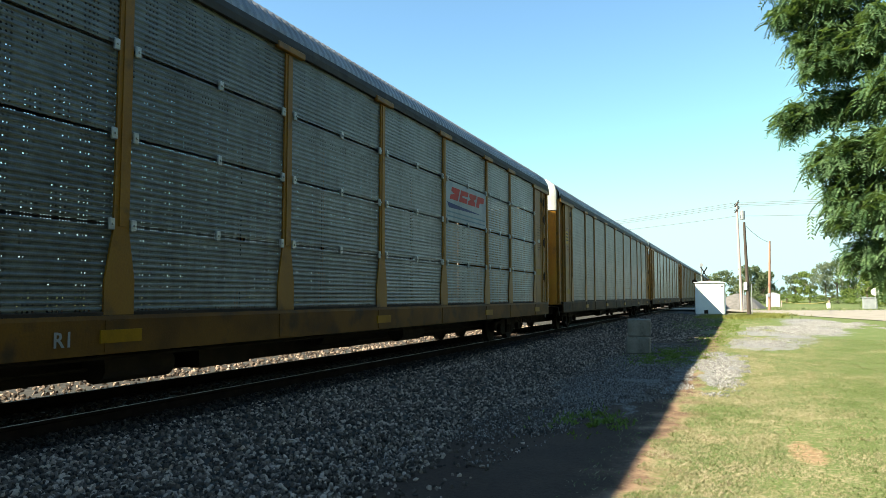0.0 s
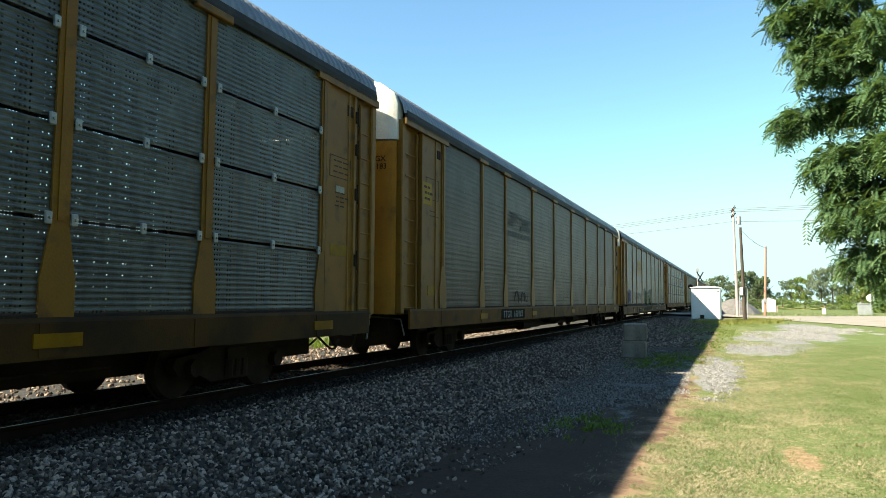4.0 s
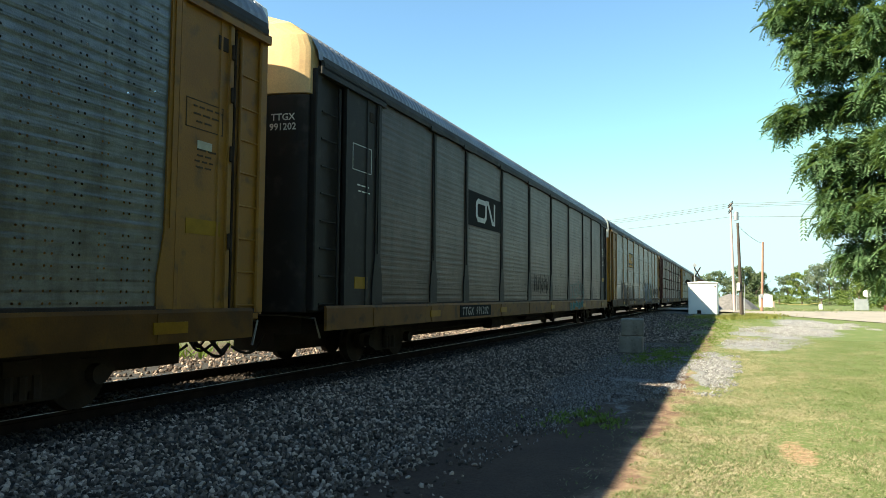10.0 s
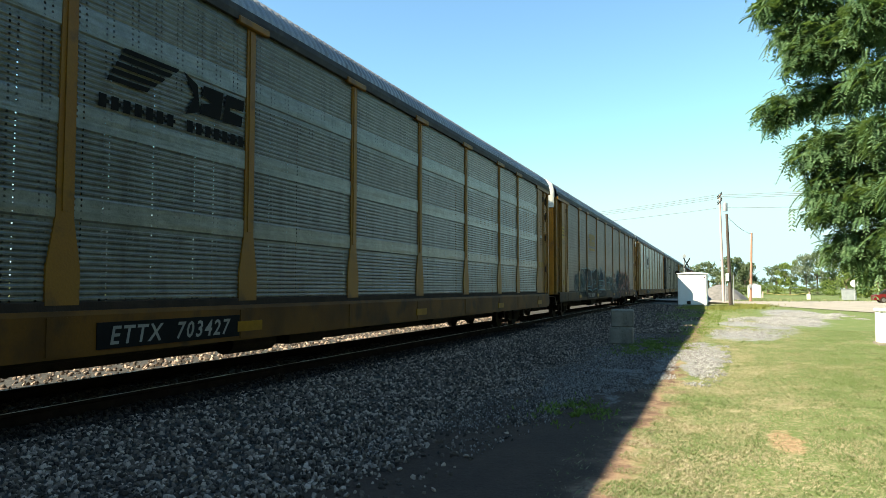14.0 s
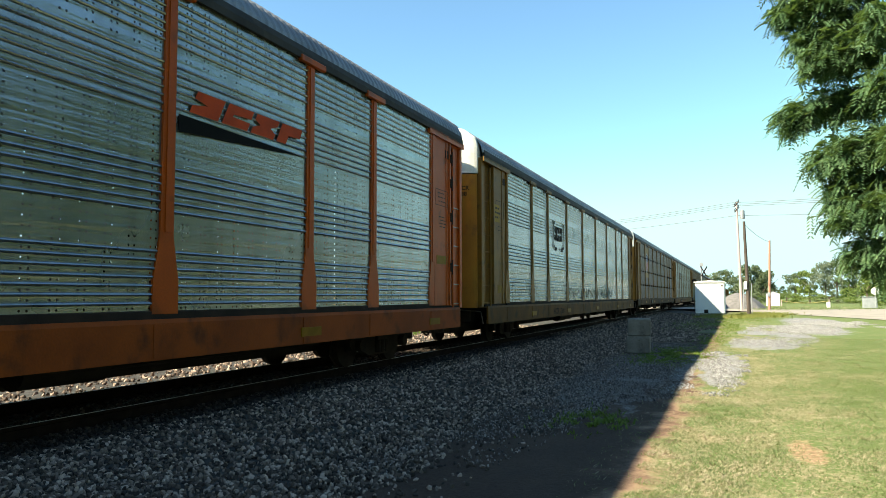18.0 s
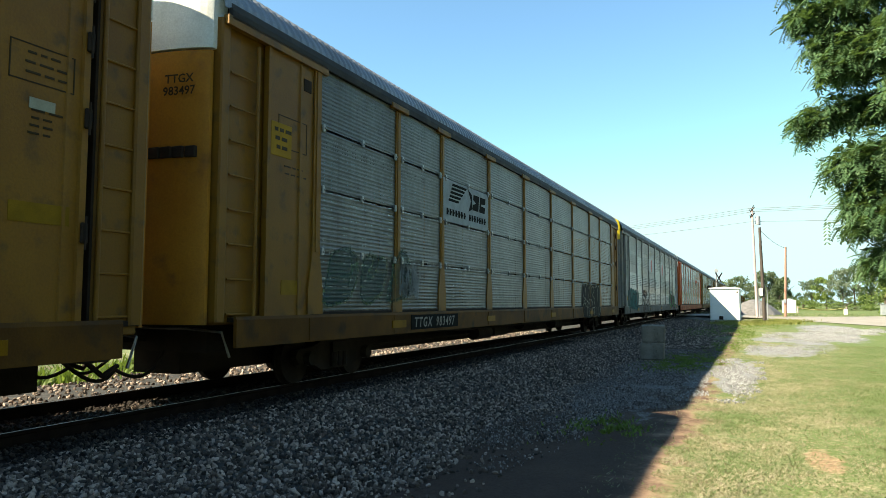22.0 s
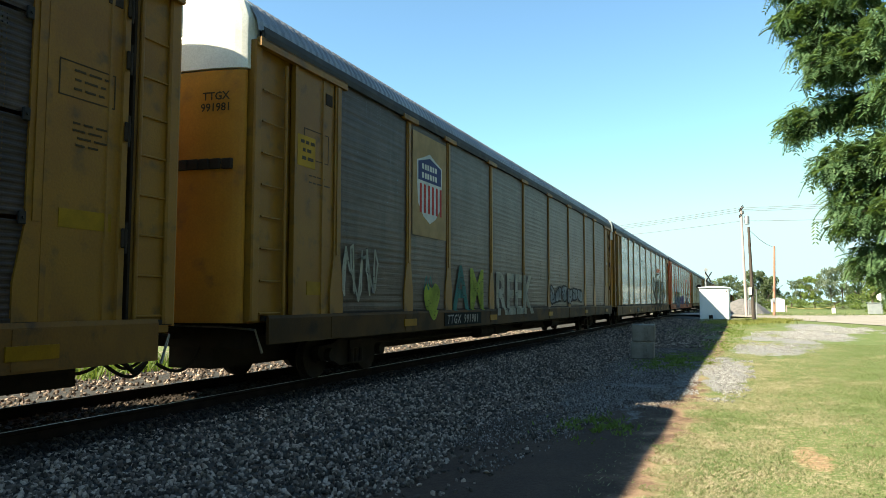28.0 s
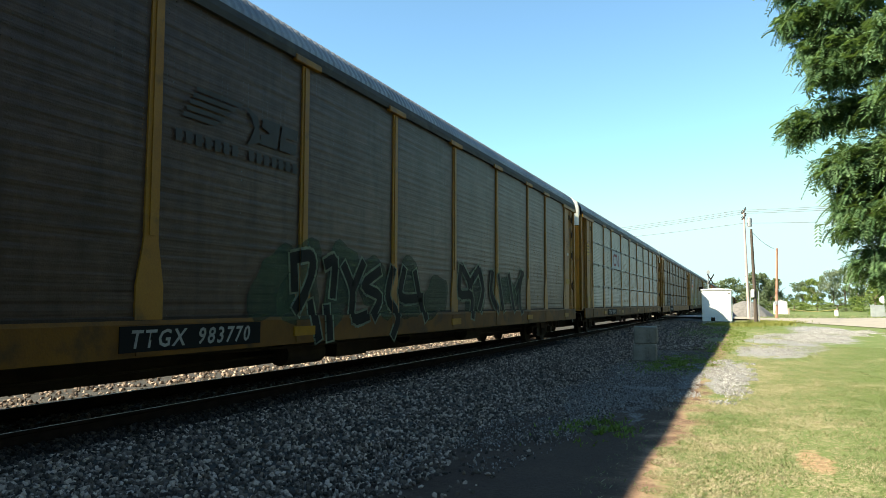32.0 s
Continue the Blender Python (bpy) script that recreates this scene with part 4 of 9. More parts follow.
def rack_car(spec):
    """One enclosed automobile carrier, its middle at the origin, running along y."""
    car = thing("autorack_car", spec["label"], "railway wagon", "wagons of the passing freight train")
    post, panel = M[spec["post"]], M[spec["panel"]]
    sill, ends = M[spec.get("sill", "sill_dirty")], M[spec.get("ends", spec["post"])]
    cap = M[spec.get("cap", "white_cap")]
    part("roof", shared("roof", roof_mesh), M["roof"], car, "ribbed galvanised steel roof")
    part("underframe", shared("underframe", frame_mesh), M["under"], car, "grimy dark underframe")
    part("brake_cylinder", shared("brake_cylinder", cylinder_mesh), M["under"], car, "", pose(1.05, -3.7, 0.5))
    part("air_reservoir", shared("brake_cylinder", cylinder_mesh), M["under"], car, "", pose(1.1, 3.4, 0.55))
    for y in (-6.4, 5.0):
        part("brake_rod", shared("brake_rod", brake_rod_mesh), M["under"], car, "", pose(0.95, y, 0.47))
    part("air_pipe", shared("air_pipe", pipe_mesh), M["under"], car)
    back = Matrix.Rotation(math.pi, 4, "Z")
    bays = [(a, b) for a, b in zip(POSTS, POSTS[1:])]
    sill_z, sill_high = spec.get("sill_at", (0.69, 0.38))
    style = spec.get("style", "seg" if spec.get("seg") else "fine")
    far_side = Matrix.Diagonal((-1, 1, 1, 1))
    for face in (Matrix(), far_side):
        near = face == Matrix()
        part("side_sill", shared("side_sill", sill_mesh), sill, car, "", face @ pose(SIDE + 0.01, 0, sill_z) @ Matrix.Diagonal((1, 1, sill_high / 0.38, 1)))
        part("panel_foot", shared("panel_foot", lip_mesh), M["under"], car, "dark grimy folded foot of the side sheets", face @ pose(SIDE + 0.001, 0, FLOOR + 0.005))
        part("eave_beam", shared("eave_beam", beam_mesh), M["eave"], car, "", face @ pose(SIDE, 0, EAVE - 0.02))
        for a, b in bays:
            w = b - a - 0.1
            for z, h in side_seams(spec) if near else [(FLOOR + 0.02, EAVE - FLOOR - 0.03)]:
                part("side_panel", panel_mesh(w, h, style if near else "fine"), panel, car, "", face @ pose(SIDE, (a + b) / 2, z))
        for p in POSTS:
            edge = abs(p) > 11
            part("side_post", shared("side_post", post_mesh), post if not edge else ends, car, "", face @ pose(SIDE, p, FLOOR + 0.005))
            if near and not edge:
                part("post_cap", shared("post_cap", cap_mesh), post, car, "", face @ pose(SIDE + 0.006, p, EAVE - 0.06))
        for s in (-1, 1):
            cut = SHORT if s > 0 else 0.0
            if s < 0 or spec.get("notices"):
                part("end_panel", shared("end_panel", end_panel_mesh), ends, car, "", face @ pose(SIDE, s * 12.42, FLOOR))
                part("corner_pillar", shared("corner_pillar", corner_mesh), ends, car, "", face @ pose(SIDE, s * (13.35 - cut), FLOOR - 0.1))
            else:
                part("end_panel", shared("front_panel", front_panel_mesh), ends, car, "", face @ pose(SIDE, 12.42, FLOOR))
                part("corner_pillar", shared("front_corner", front_corner_mesh), ends, car, "", face @ pose(SIDE, 13.07, FLOOR - 0.1))
                part("corner_slot", shared("corner_slot", slot_mesh), M["under"], car, "dark lining added in the corner slot in place of its shade", face @ pose(SIDE, 12.88, FLOOR))
                if near:
                    for z in (1.9, 3.0, 3.75, 4.3):
                        part("latch", shared("latch", latch_mesh), M["under"], car, "dark rusty latch", pose(SIDE + 0.025, 12.79, z))
            part("eave_cover", shared("eave_cover", knee_mesh), ends, car, "", face @ pose(SIDE, s * (12.7 - cut / 2), EAVE - 0.11) @ Matrix.Diagonal((1, 1 - cut / 2.24, 1, 1)))
            part("corner_post", shared("corner_post", corner_post_mesh), ends, car, "", face @ pose(SIDE, s * (13.77 - cut), FLOOR - 0.06))
            ladder = part("ladder", shared("ladder", stile_mesh), ends, car, "steel ladder let into the corner", face @ pose(SIDE - 0.02, s * (13.14 - cut / 2), 0))
            if near:
                for k in range(spec.get("steps", 8)):
                    part("rung", shared("rung", rung_mesh), M[spec.get("rungs", "ends")] if spec.get("rungs") else ends, ladder, "", pose(-0.02, 0.0 if s > 0 else -0.5, 1.1 + k * 0.43))
    if spec.get("seg"):
        h = (EAVE - FLOOR) / 4
        for a, b in bays:
            for k in (1, 2, 3):
                for y in (a + 0.14, (a + b) / 2, b - 0.14):
                    part("panel_clip", shared("panel_clip", clip_mesh), M["clip"] if spec["panel"] == "p_seg" else M["black"], car, "", pose(SIDE + 0.02, y, FLOOR + k * h))
    for end in (Matrix(), back):
        cut = SHORT if end == back else 0.0
        for s in (-1, 1):
            m = end @ pose(0, -HALF - REACH + 0.03 + cut, 0) @ (Matrix() if s > 0 else Matrix.Diagonal((-1, 1, 1, 1)))
            part("end_door", shared("end_door", door_mesh), M["lit_yellow_end"] if ends == M["yellow"] else ends, car, "", m)
        part("end_gable", shared("end_gable", gable_mesh), cap, car, spec.get("caplabel", "white arched sheet over the end doors"), end @ pose(0, -HALF - REACH + 0.03 + cut, 0.02))
        for s in (-1, 1):
            part("corner_plate", shared("corner_plate", return_mesh), ends, car, "", end @ pose(0, -HALF - 0.08 + cut, FLOOR) @ (pose(SIDE, 0, 0) if s > 0 else Matrix.Diagonal((-1, 1, 1, 1)) @ pose(SIDE, 0, 0)))
        part("coupler", shared("coupler", coupler_mesh), M["under"], car, "knuckle coupler with air hoses", end @ pose(0, HALF - 0.02, 0.82))
        mirror = Matrix.Diagonal((-1, 1, 1, 1))
        for flip in (Matrix(), mirror):
            part("air_hose", shared("air_hose", hose_mesh), M["under"], car, "black rubber air hose", end @ pose(0, HALF - 0.02, 0.72) @ flip)
            part("cut_lever", shared("cut_lever", lever_mesh), M["steel"], car, "bent steel uncoupling rod", end @ pose(0, HALF - 0.02, 0.82) @ flip)
        truck = part("truck", shared("truck", truck_frame_mesh), M["under"], car, "", end @ pose(0, 10.4, 0))
        for y in (-0.86, 0.86):
            for m in (pose(0.76, y, 0.36), pose(-0.76, y, 0.36, 0, 0, 180)):
                part("wheel", shared("wheel", wheel_mesh), M["under"], truck, "", m)
    # stencils on the end sheets and the sill
    ink = paint("ink", (0.05, 0.034, 0.018)) if spec["post"] not in ("black", "oxide") else paint("chalk", (0.6, 0.58, 0.54))
    seed = spec["seed"]
    bars(car, -12.35, 3.1, SIDE + 0.004, 0.5, 2, ink, seed, 0.02)
    frame_bits = ringed(-12.72, -12.05, 3.35, 3.8, 0.012)
    bm = bmesh.new()
    for q in frame_bits + (ringed(12.0, 12.65, 3.2, 3.55, 0.012) if not spec.get("notices") else []):
        box(bm, SIDE, SIDE + 0.005, q[0][0], q[1][0], q[0][1], q[2][1])
    part("stencil_box", bm, ink, car, "thin ruled box of stencilled data")
    if not spec.get("notices"):
        bars(car, 12.33, 3.46, SIDE + 0.004, 0.44, 3, ink, seed + 1, 0.022, 0.09)
        bars(car, 12.33, 2.95, SIDE + 0.004, 0.34, 4, ink, seed + 2, 0.02, 0.07)
        bm = bmesh.new()
        box(bm, SIDE, SIDE + 0.006, 12.05, 12.65, 1.95, 2.13)
        part("warning_plate", bm, paint("lemon", (0.26, 0.145, 0.01)), car, "yellow warning plate", at=(0, 0, 0))
    bm = bmesh.new()
    box(bm, SIDE, SIDE + 0.006, -12.6, -12.15, 1.35, 1.55)
    part("warning_plate", bm, paint("lemon", (0.26, 0.145, 0.01)), car, "yellow warning plate")
    for p in POSTS[1::2]:
        if abs(p - spec.get("class_y", 99.0)) < 0.6:
            continue
        bm = bmesh.new()
        box(bm, SIDE + 0.055, SIDE + 0.076, p - 0.26, p + 0.26, sill_z + 0.11, sill_z + 0.24)
        part("reflector", bm, paint("reflector", (0.26, 0.125, 0.006), 0.5), car, "yellow reflective strip on the sill")
    if spec.get("mark"):
        y = spec.get("mark_y", -2.9)
        wide = spec.get("mark_wide", 0.097 * len(spec["mark"]) + 0.06)
        if spec.get("mark_box", True) and spec.get("sill_mark", True):
            bm = bmesh.new()
            box(bm, SIDE + 0.05, SIDE + 0.072, y - wide, y + wide, sill_z + (0.004 if spec.get("mark_tall") else 0.055), sill_z + (sill_high - 0.004 if spec.get("mark_tall") else 0.325))
            part("mark_panel", bm, paint("soot", (0.007, 0.007, 0.007), 0.8), car, "black panel behind the reporting mark")
        if spec.get("sill_mark", True):
            ink_mark = paint("dull_chalk", (0.26, 0.25, 0.235)) if not spec.get("mark_dark") else BLACK
            words, run = spec["mark"].split(), 0.0
            whole = sum(map(len, words)) + 0.7 * (len(words) - 1)
            for i, word in enumerate(words):
                centre = spec["mark_at"][i] if spec.get("mark_at") else y + 0.185 * (run + len(word) / 2 - whole / 2)
                run += len(word) + 0.7
                lettering(car, word, 0.262, centre, sill_z + 0.1, SIDE + 0.075, ink_mark, "stencilled reporting mark", "reporting_mark", slant=0.2, spread=1.4 if spec.get("mark_at") else 1.22)
        endm = Matrix.Translation((1.06, -HALF - REACH + 0.03 - bulge(1.06) - 0.02, 3.9)) @ Euler((radians(90), 0, radians(8))).to_matrix().to_4x4()
        lettering(car, "\n".join(spec["mark"].split()), 0.15, 0, 0, 0, ink, "stencilled reporting mark", "reporting_mark", endm)
    # dark handle recess on one leaf of the rear doors, and a slot high on the end sheets
    if spec.get("handle"):
        bm = bmesh.new()
        for k in range(5):
            x = 0.5 + 0.16 * k
            leaf_y = -HALF - REACH + 0.03 - bulge(x + 0.08)
            box(bm, x, x + 0.155, leaf_y - 0.03, leaf_y + 0.05, 2.98, 3.12, 0.008)
        part("handle_slot", bm, M["under"], car, "dark slotted door handle")
    for y in (-12.05, 12.62):
        bm = bmesh.new()
        box(bm, SIDE - 0.01, SIDE + 0.012, y - 0.09, y + 0.09, 4.28, 4.46, 0.004)
        part("vent_slot", bm, M["under"], car, "small dark opening under the eave")
    if spec.get("class_y") is not None:
        lettering(car, "R1", 0.2, spec["class_y"], sill_z + 0.1, SIDE + 0.075, paint("dull_chalk", (0.26, 0.25, 0.235)), "small stencilled class mark", "class_mark")
    # data plate beside the rear ladder, pale label on the front sheet
    if post == M["yellow"]:
        bm = bmesh.new()
        box(bm, SIDE, SIDE + 0.007, -12.88, -12.42, 3.22, 3.68, 0.003)
        plate = part("data_plate", bm, paint("plate_yellow", (0.36, 0.2, 0.012)), car, "yellow data plate with dark print")
        bars(plate, -12.65, 3.56, SIDE + 0.008, 0.34, 3, ink, seed + 3, 0.05, 0.12)
        bm = bmesh.new()
        box(bm, SIDE, SIDE + 0.006, 12.2, 12.46, 2.97, 3.07, 0.002)
        part("label_plate", bm, paint("bone", (0.36, 0.35, 0.28)), car, "small pale label")
    for deco in spec.get("deco", ()):
        deco(car)
    return car


def train_head(t):
    """Where the front of the first listed wagon stands along the track."""
    u = t - 16
    return 292.63 + 18.914 * u + 0.018 * u * u - 0.00011 * u ** 3


# paints for marks and sprayed pieces
WHITE, BLACK, RED = paint("white", (0.5, 0.5, 0.48)), paint("soot", (0.007, 0.007, 0.007), 0.8), paint("signal_red", (0.42, 0.025, 0.02))
GOLD, NAVY = paint("gold", (0.34, 0.185, 0.015)), paint("navy", (0.015, 0.03, 0.12))
MAROON = paint("maroon", (0.11, 0.018, 0.016))
SIGN, FADED, BONE = paint("sign_white", (0.3, 0.335, 0.36)), paint("faded_ink", (0.045, 0.045, 0.048)), paint("bone", (0.36, 0.35, 0.28))
TAN, VERM = paint("tan", (0.3, 0.19, 0.08)), paint("vermilion", (0.55, 0.06, 0.012))


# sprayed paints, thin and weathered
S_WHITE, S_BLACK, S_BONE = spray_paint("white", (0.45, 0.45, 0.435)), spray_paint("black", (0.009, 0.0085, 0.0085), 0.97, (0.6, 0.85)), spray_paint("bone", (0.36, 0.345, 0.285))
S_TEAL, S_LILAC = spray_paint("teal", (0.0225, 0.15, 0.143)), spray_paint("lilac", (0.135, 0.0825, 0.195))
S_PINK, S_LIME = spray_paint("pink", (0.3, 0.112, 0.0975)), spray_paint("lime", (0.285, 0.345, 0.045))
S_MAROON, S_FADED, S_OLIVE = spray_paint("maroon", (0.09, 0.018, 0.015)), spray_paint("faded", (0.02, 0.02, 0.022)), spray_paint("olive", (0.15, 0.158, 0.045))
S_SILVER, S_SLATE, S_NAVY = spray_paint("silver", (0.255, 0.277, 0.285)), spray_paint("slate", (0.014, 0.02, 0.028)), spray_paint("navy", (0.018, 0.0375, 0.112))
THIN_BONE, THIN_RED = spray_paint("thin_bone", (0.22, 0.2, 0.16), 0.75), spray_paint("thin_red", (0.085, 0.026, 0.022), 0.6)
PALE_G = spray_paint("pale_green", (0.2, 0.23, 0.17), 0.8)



def blocks(y0, y1, z0, z1, n, slant=0.12, gap=0.06):
    """A brand mark as a row of chunky slanted shapes: notched blocks and hourglasses."""
    out, w, h = [], (y1 - y0) / n, z1 - z0
    kinds = [
        [(0, 0), (1, 0), (1, 1), (0, 1), (0, 0.66), (0.5, 0.5), (0, 0.34)],
        [(0, 0), (1, 0), (1, 0.4), (0.3, 0.44), (0.3, 0.56), (1, 0.6), (1, 1), (0, 1)],
        [(0, 0), (1, 0), (1, 0.3), (0.72, 0.5), (1, 0.7), (1, 1), (0, 1), (0, 0.7), (0.28, 0.5), (0, 0.3)],
        [(0, 0), (0.45, 0), (0.45, 0.45), (1, 0.5), (1, 1), (0, 1)],
    ]
    for i in range(n):
        shape = kinds[i % 4]
        out.append([(y0 + i * w + a * (w - gap) + slant * b, z0 + b * h) for a, b in shape])
    return out


def swoosh_sign(y0, row=2.915, backing=True):
    """Red block mark over a dark wedge, on a pale panel or straight on the sheet."""
    def deco(car):
        y1 = y0 + 2.7
        if backing:
            painted(car, "brand_panel", [rect(y0 + 0.05, y1, row + 0.02, row + 0.9)], SIGN, "pale panel with a red and dark mark", 0)
        painted(car, "brand_mark", blocks(y0 + 0.25, y1 - 0.2, row + 0.5, row + 0.78, 4, 0.14, 0.07), RED if backing else VERM, "red block mark", 1)
        painted(car, "brand_wedge", [[(y0 + 0.1, row + 0.42), (y1 - 0.3, row + 0.34), (y0 + 0.2, row + 0.3)]] if backing else [[(y0 + 0.08, row + 0.44), (y1 - 0.15, row + 0.4), (y0 + 0.1, row + 0.24)]], NAVY if backing else BLACK, "", 1)
        if backing:
            painted(car, "brand_stripe", [rect(y0 + 0.1, y1 - 0.1, row + 0.1, row + 0.13), rect(y0 + 0.1, y1 - 0.1, row + 0.2, row + 0.23)], paint("steel_blue", (0.12, 0.2, 0.26)), "", 1)
    return deco


def gold_mark(y0, z=3.1, tone=None, edge=None):
    def deco(car):
        if edge:
            painted(car, "brand_outline", blocks(y0 - 0.05, y0 + 1.72, z + 0.1, z + 0.78, 3, 0.05, 0.02) + [rect(y0 - 0.05, y0 + 1.72, z - 0.12, z + 0.08)], edge, "", 0)
        painted(car, "brand_mark", blocks(y0, y0 + 1.7, z + 0.15, z + 0.73, 3, 0.05, 0.1) + [rect(y0, y0 + 1.66, z - 0.07, z + 0.04)], tone or GOLD, "gold block mark with a bar below", 1)
    return deco


def bracket_mark(y0, small=False):
    """Black block mark between square brackets, on a pale field."""
    def deco(car):
        z0, z1 = 2.95, 3.85
        if not small:
            painted(car, "brand_stripe", [rect(y0 - 0.75, y0 + 1.98, z0 + 0.1 + 0.19 * i, z0 + 0.16 + 0.19 * i) for i in range(5)], SIGN, "pale blue stripes behind a black mark", 0)
        br = []
        for a, s in ((y0, 1), (y0 + 1.62, -1)):
            br.append([(a, z0), (a + s * 0.2, z0), (a + s * 0.2, z0 + 0.08), (a + s * 0.09, z0 + 0.08), (a + s * 0.09, z1 - 0.08), (a + s * 0.2, z1 - 0.08), (a + s * 0.2, z1), (a, z1)])
        dots = [[(y0 + d + 0.075 * math.cos(q * 0.785), z0 - 0.05 + 0.075 * math.sin(q * 0.785)) for q in range(8)] for d in (0.28, 0.46, 1.16, 1.34)]
        painted(car, "brand_mark", br + dots + blocks(y0 + 0.29, y0 + 1.36, z0 + 0.25, z0 + 0.74, 3, 0.03, 0.09), BLACK, "black bracketed block mark", 1)
    return deco


def stripe_mark(y0, ink, backing=None):
    """Dark speed stripes running into a leaping block, with a row of small blocks below."""
    def deco(car):
        z0 = 2.98
        if backing:
            painted(car, "brand_panel", [rect(y0 - 0.2, y0 + 2.55, 2.935, 3.83)], backing, "pale panel behind a black striped mark", 0)
        polys = [[(y0 + 0.1 + 0.05 * i, z0 + 0.4 + 0.085 * i), (y0 + 0.65 + 0.11 * i, z0 + 0.4 + 0.085 * i), (y0 + 0.7 + 0.11 * i, z0 + 0.455 + 0.085 * i), (y0 + 0.12 + 0.05 * i, z0 + 0.455 + 0.085 * i)] for i in range(5)]
        polys += [[(y0 + 1.2, z0 + 0.8), (y0 + 1.45, z0 + 0.7), (y0 + 1.5, z0 + 0.38), (y0 + 1.25, z0 + 0.3), (y0 + 1.4, z0 + 0.55)]]
        polys += blocks(y0 + 1.5, y0 + 2.35, z0 + 0.36, z0 + 0.72, 2, 0.06, 0.05)
        at = y0
        for i in range(15):
            if i != 7:
                polys.append(rect(at, at + 0.1, z0 + 0.1, z0 + 0.24))
                polys.append(rect(at + 0.02, at + 0.13, z0 + 0.15, z0 + 0.19))
            at += 0.16
        painted(car, "brand_mark", polys, ink, "dark striped mark", 1)
    return deco


def worm_mark(y0, field, ink, wide=True):
    """One thick winding line on a plain field."""
    def deco(car):
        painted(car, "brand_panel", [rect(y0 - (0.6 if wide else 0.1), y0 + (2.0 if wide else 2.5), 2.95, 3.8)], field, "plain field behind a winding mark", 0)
        d = 0.0 if wide else 0.35
        path = [(0.62, 3.6), (0.1, 3.6), (0.0, 3.52), (0.0, 3.24), (0.1, 3.14), (0.52, 3.14), (0.62, 3.24), (0.64, 3.62), (0.78, 3.62), (1.1, 3.14), (1.24, 3.14), (1.24, 3.62)]
        painted(car, "brand_mark", stroke([(y0 + d + a * 1.15, z) for a, z in path], 0.12), ink, "thick winding line mark", 1)
    return deco


def wheel_mark(y0, sign=True):
    """White speed lines running into a ring, on a red-brown panel."""
    def deco(car):
        if sign:
            painted(car, "brand_panel", [rect(y0 - 0.1, y0 + 2.65, 2.95, 3.82)], MAROON, "red-brown panel with a white mark", 0)
        y = y0 + 0.1
        ln = [rect(y, y + 1.75, 3.1 + 0.11 * i, 3.155 + 0.11 * i) for i in range(3)]
        ring = stroke([(y + 1.9 + 0.3 * math.cos(a * 0.35), 3.35 + 0.3 * math.sin(a * 0.35)) for a in range(18)], 0.12, True)
        small = stroke([(y + 1.9 + 0.1 * math.cos(a * 0.7), 3.35 + 0.1 * math.sin(a * 0.7)) for a in range(9)], 0.05, True)
        txt = [rect(y + 0.1 + 0.15 * i, y + 0.21 + 0.15 * i, 3.52, 3.68) for i in range(8)]
        painted(car, "brand_mark", ln + ring + small + txt, BONE, "white speed lines and ring", 1)
    return deco


def shield_mark(y0=-9.05, panel=True):
    """Blue and white striped shield on a tan panel."""
    def deco(car):
        z0, z1, y1 = 2.72, 4.35, y0 + 1.65
        if panel:
            painted(car, "brand_panel", [rect(y0, y1 + 0.05, 2.55, 4.6)], TAN, "tan panel with a striped shield", 0)
        c = (y0 + y1) / 2
        w = 0.62
        def sh(k):
            return [(c - w * k, z1 * 1.0 - 0.3), (c - w * k, 3.6), (c - w * 0.92 * k, 3.2), (c - w * 0.5 * k, 2.95), (c, 2.82 + (1 - k) * 0.3), (c + w * 0.5 * k, 2.95), (c + w * 0.92 * k, 3.2), (c + w * k, 3.6), (c + w * k, z1 - 0.3), (c + w * 0.55 * k, z1 - 0.22), (c, z1 - 0.1), (c - w * 0.55 * k, z1 - 0.22)]
        painted(car, "shield_field", [sh(1.0)], WHITE, "white shield", 1)
        painted(car, "shield_stripes", [rect(c - 0.5 + 0.2 * i, c - 0.4 + 0.2 * i, 3.02, 3.6) for i in range(6)], RED, "red stripes", 2)
        painted(car, "shield_chief", [[(c - 0.57, 3.66), (c + 0.57, 3.66), (c + 0.57, 4.03), (c, 4.16), (c - 0.57, 4.03)]], NAVY, "blue head of the shield", 2)
        painted(car, "shield_print", [rect(c - 0.4 + 0.13 * i, c - 0.31 + 0.13 * i, zz, zz + 0.11) for i in range(6) for zz in (3.72, 3.9)], WHITE, "", 3)
    return deco


def octagon_mark(y, z=3.45, field=False, small=False):
    """Red eight-sided badge with white edge and bars."""
    def deco(car):
        if field:
            painted(car, "brand_panel", [rect(y - 1.35, y + 1.3, z - 0.38, z + 0.38)], paint("pale_field", (0.23, 0.25, 0.255), 0.35), "pale field behind a red badge", 0)
        r = 0.36
        oct8 = lambda k: [(y + k * r * math.cos(math.radians(22.5 + 45 * i)), z + k * 1.15 * r * math.sin(math.radians(22.5 + 45 * i))) for i in range(8)]
        painted(car, "badge_edge", [oct8(1.08)], WHITE, "", 1)
        painted(car, "badge", [oct8(1.0)], RED, "red eight-sided badge", 2)
        painted(car, "badge_print", [rect(y - 0.24, y + w, z + 0.17 - 0.14 * i, z + 0.21 - 0.14 * i) for i, w in enumerate((0.1, -0.02, 0.24, 0.16))], WHITE, "", 3)
    return deco


def piece(*args, **more):
    return lambda car: graffiti(car, *args, **more)


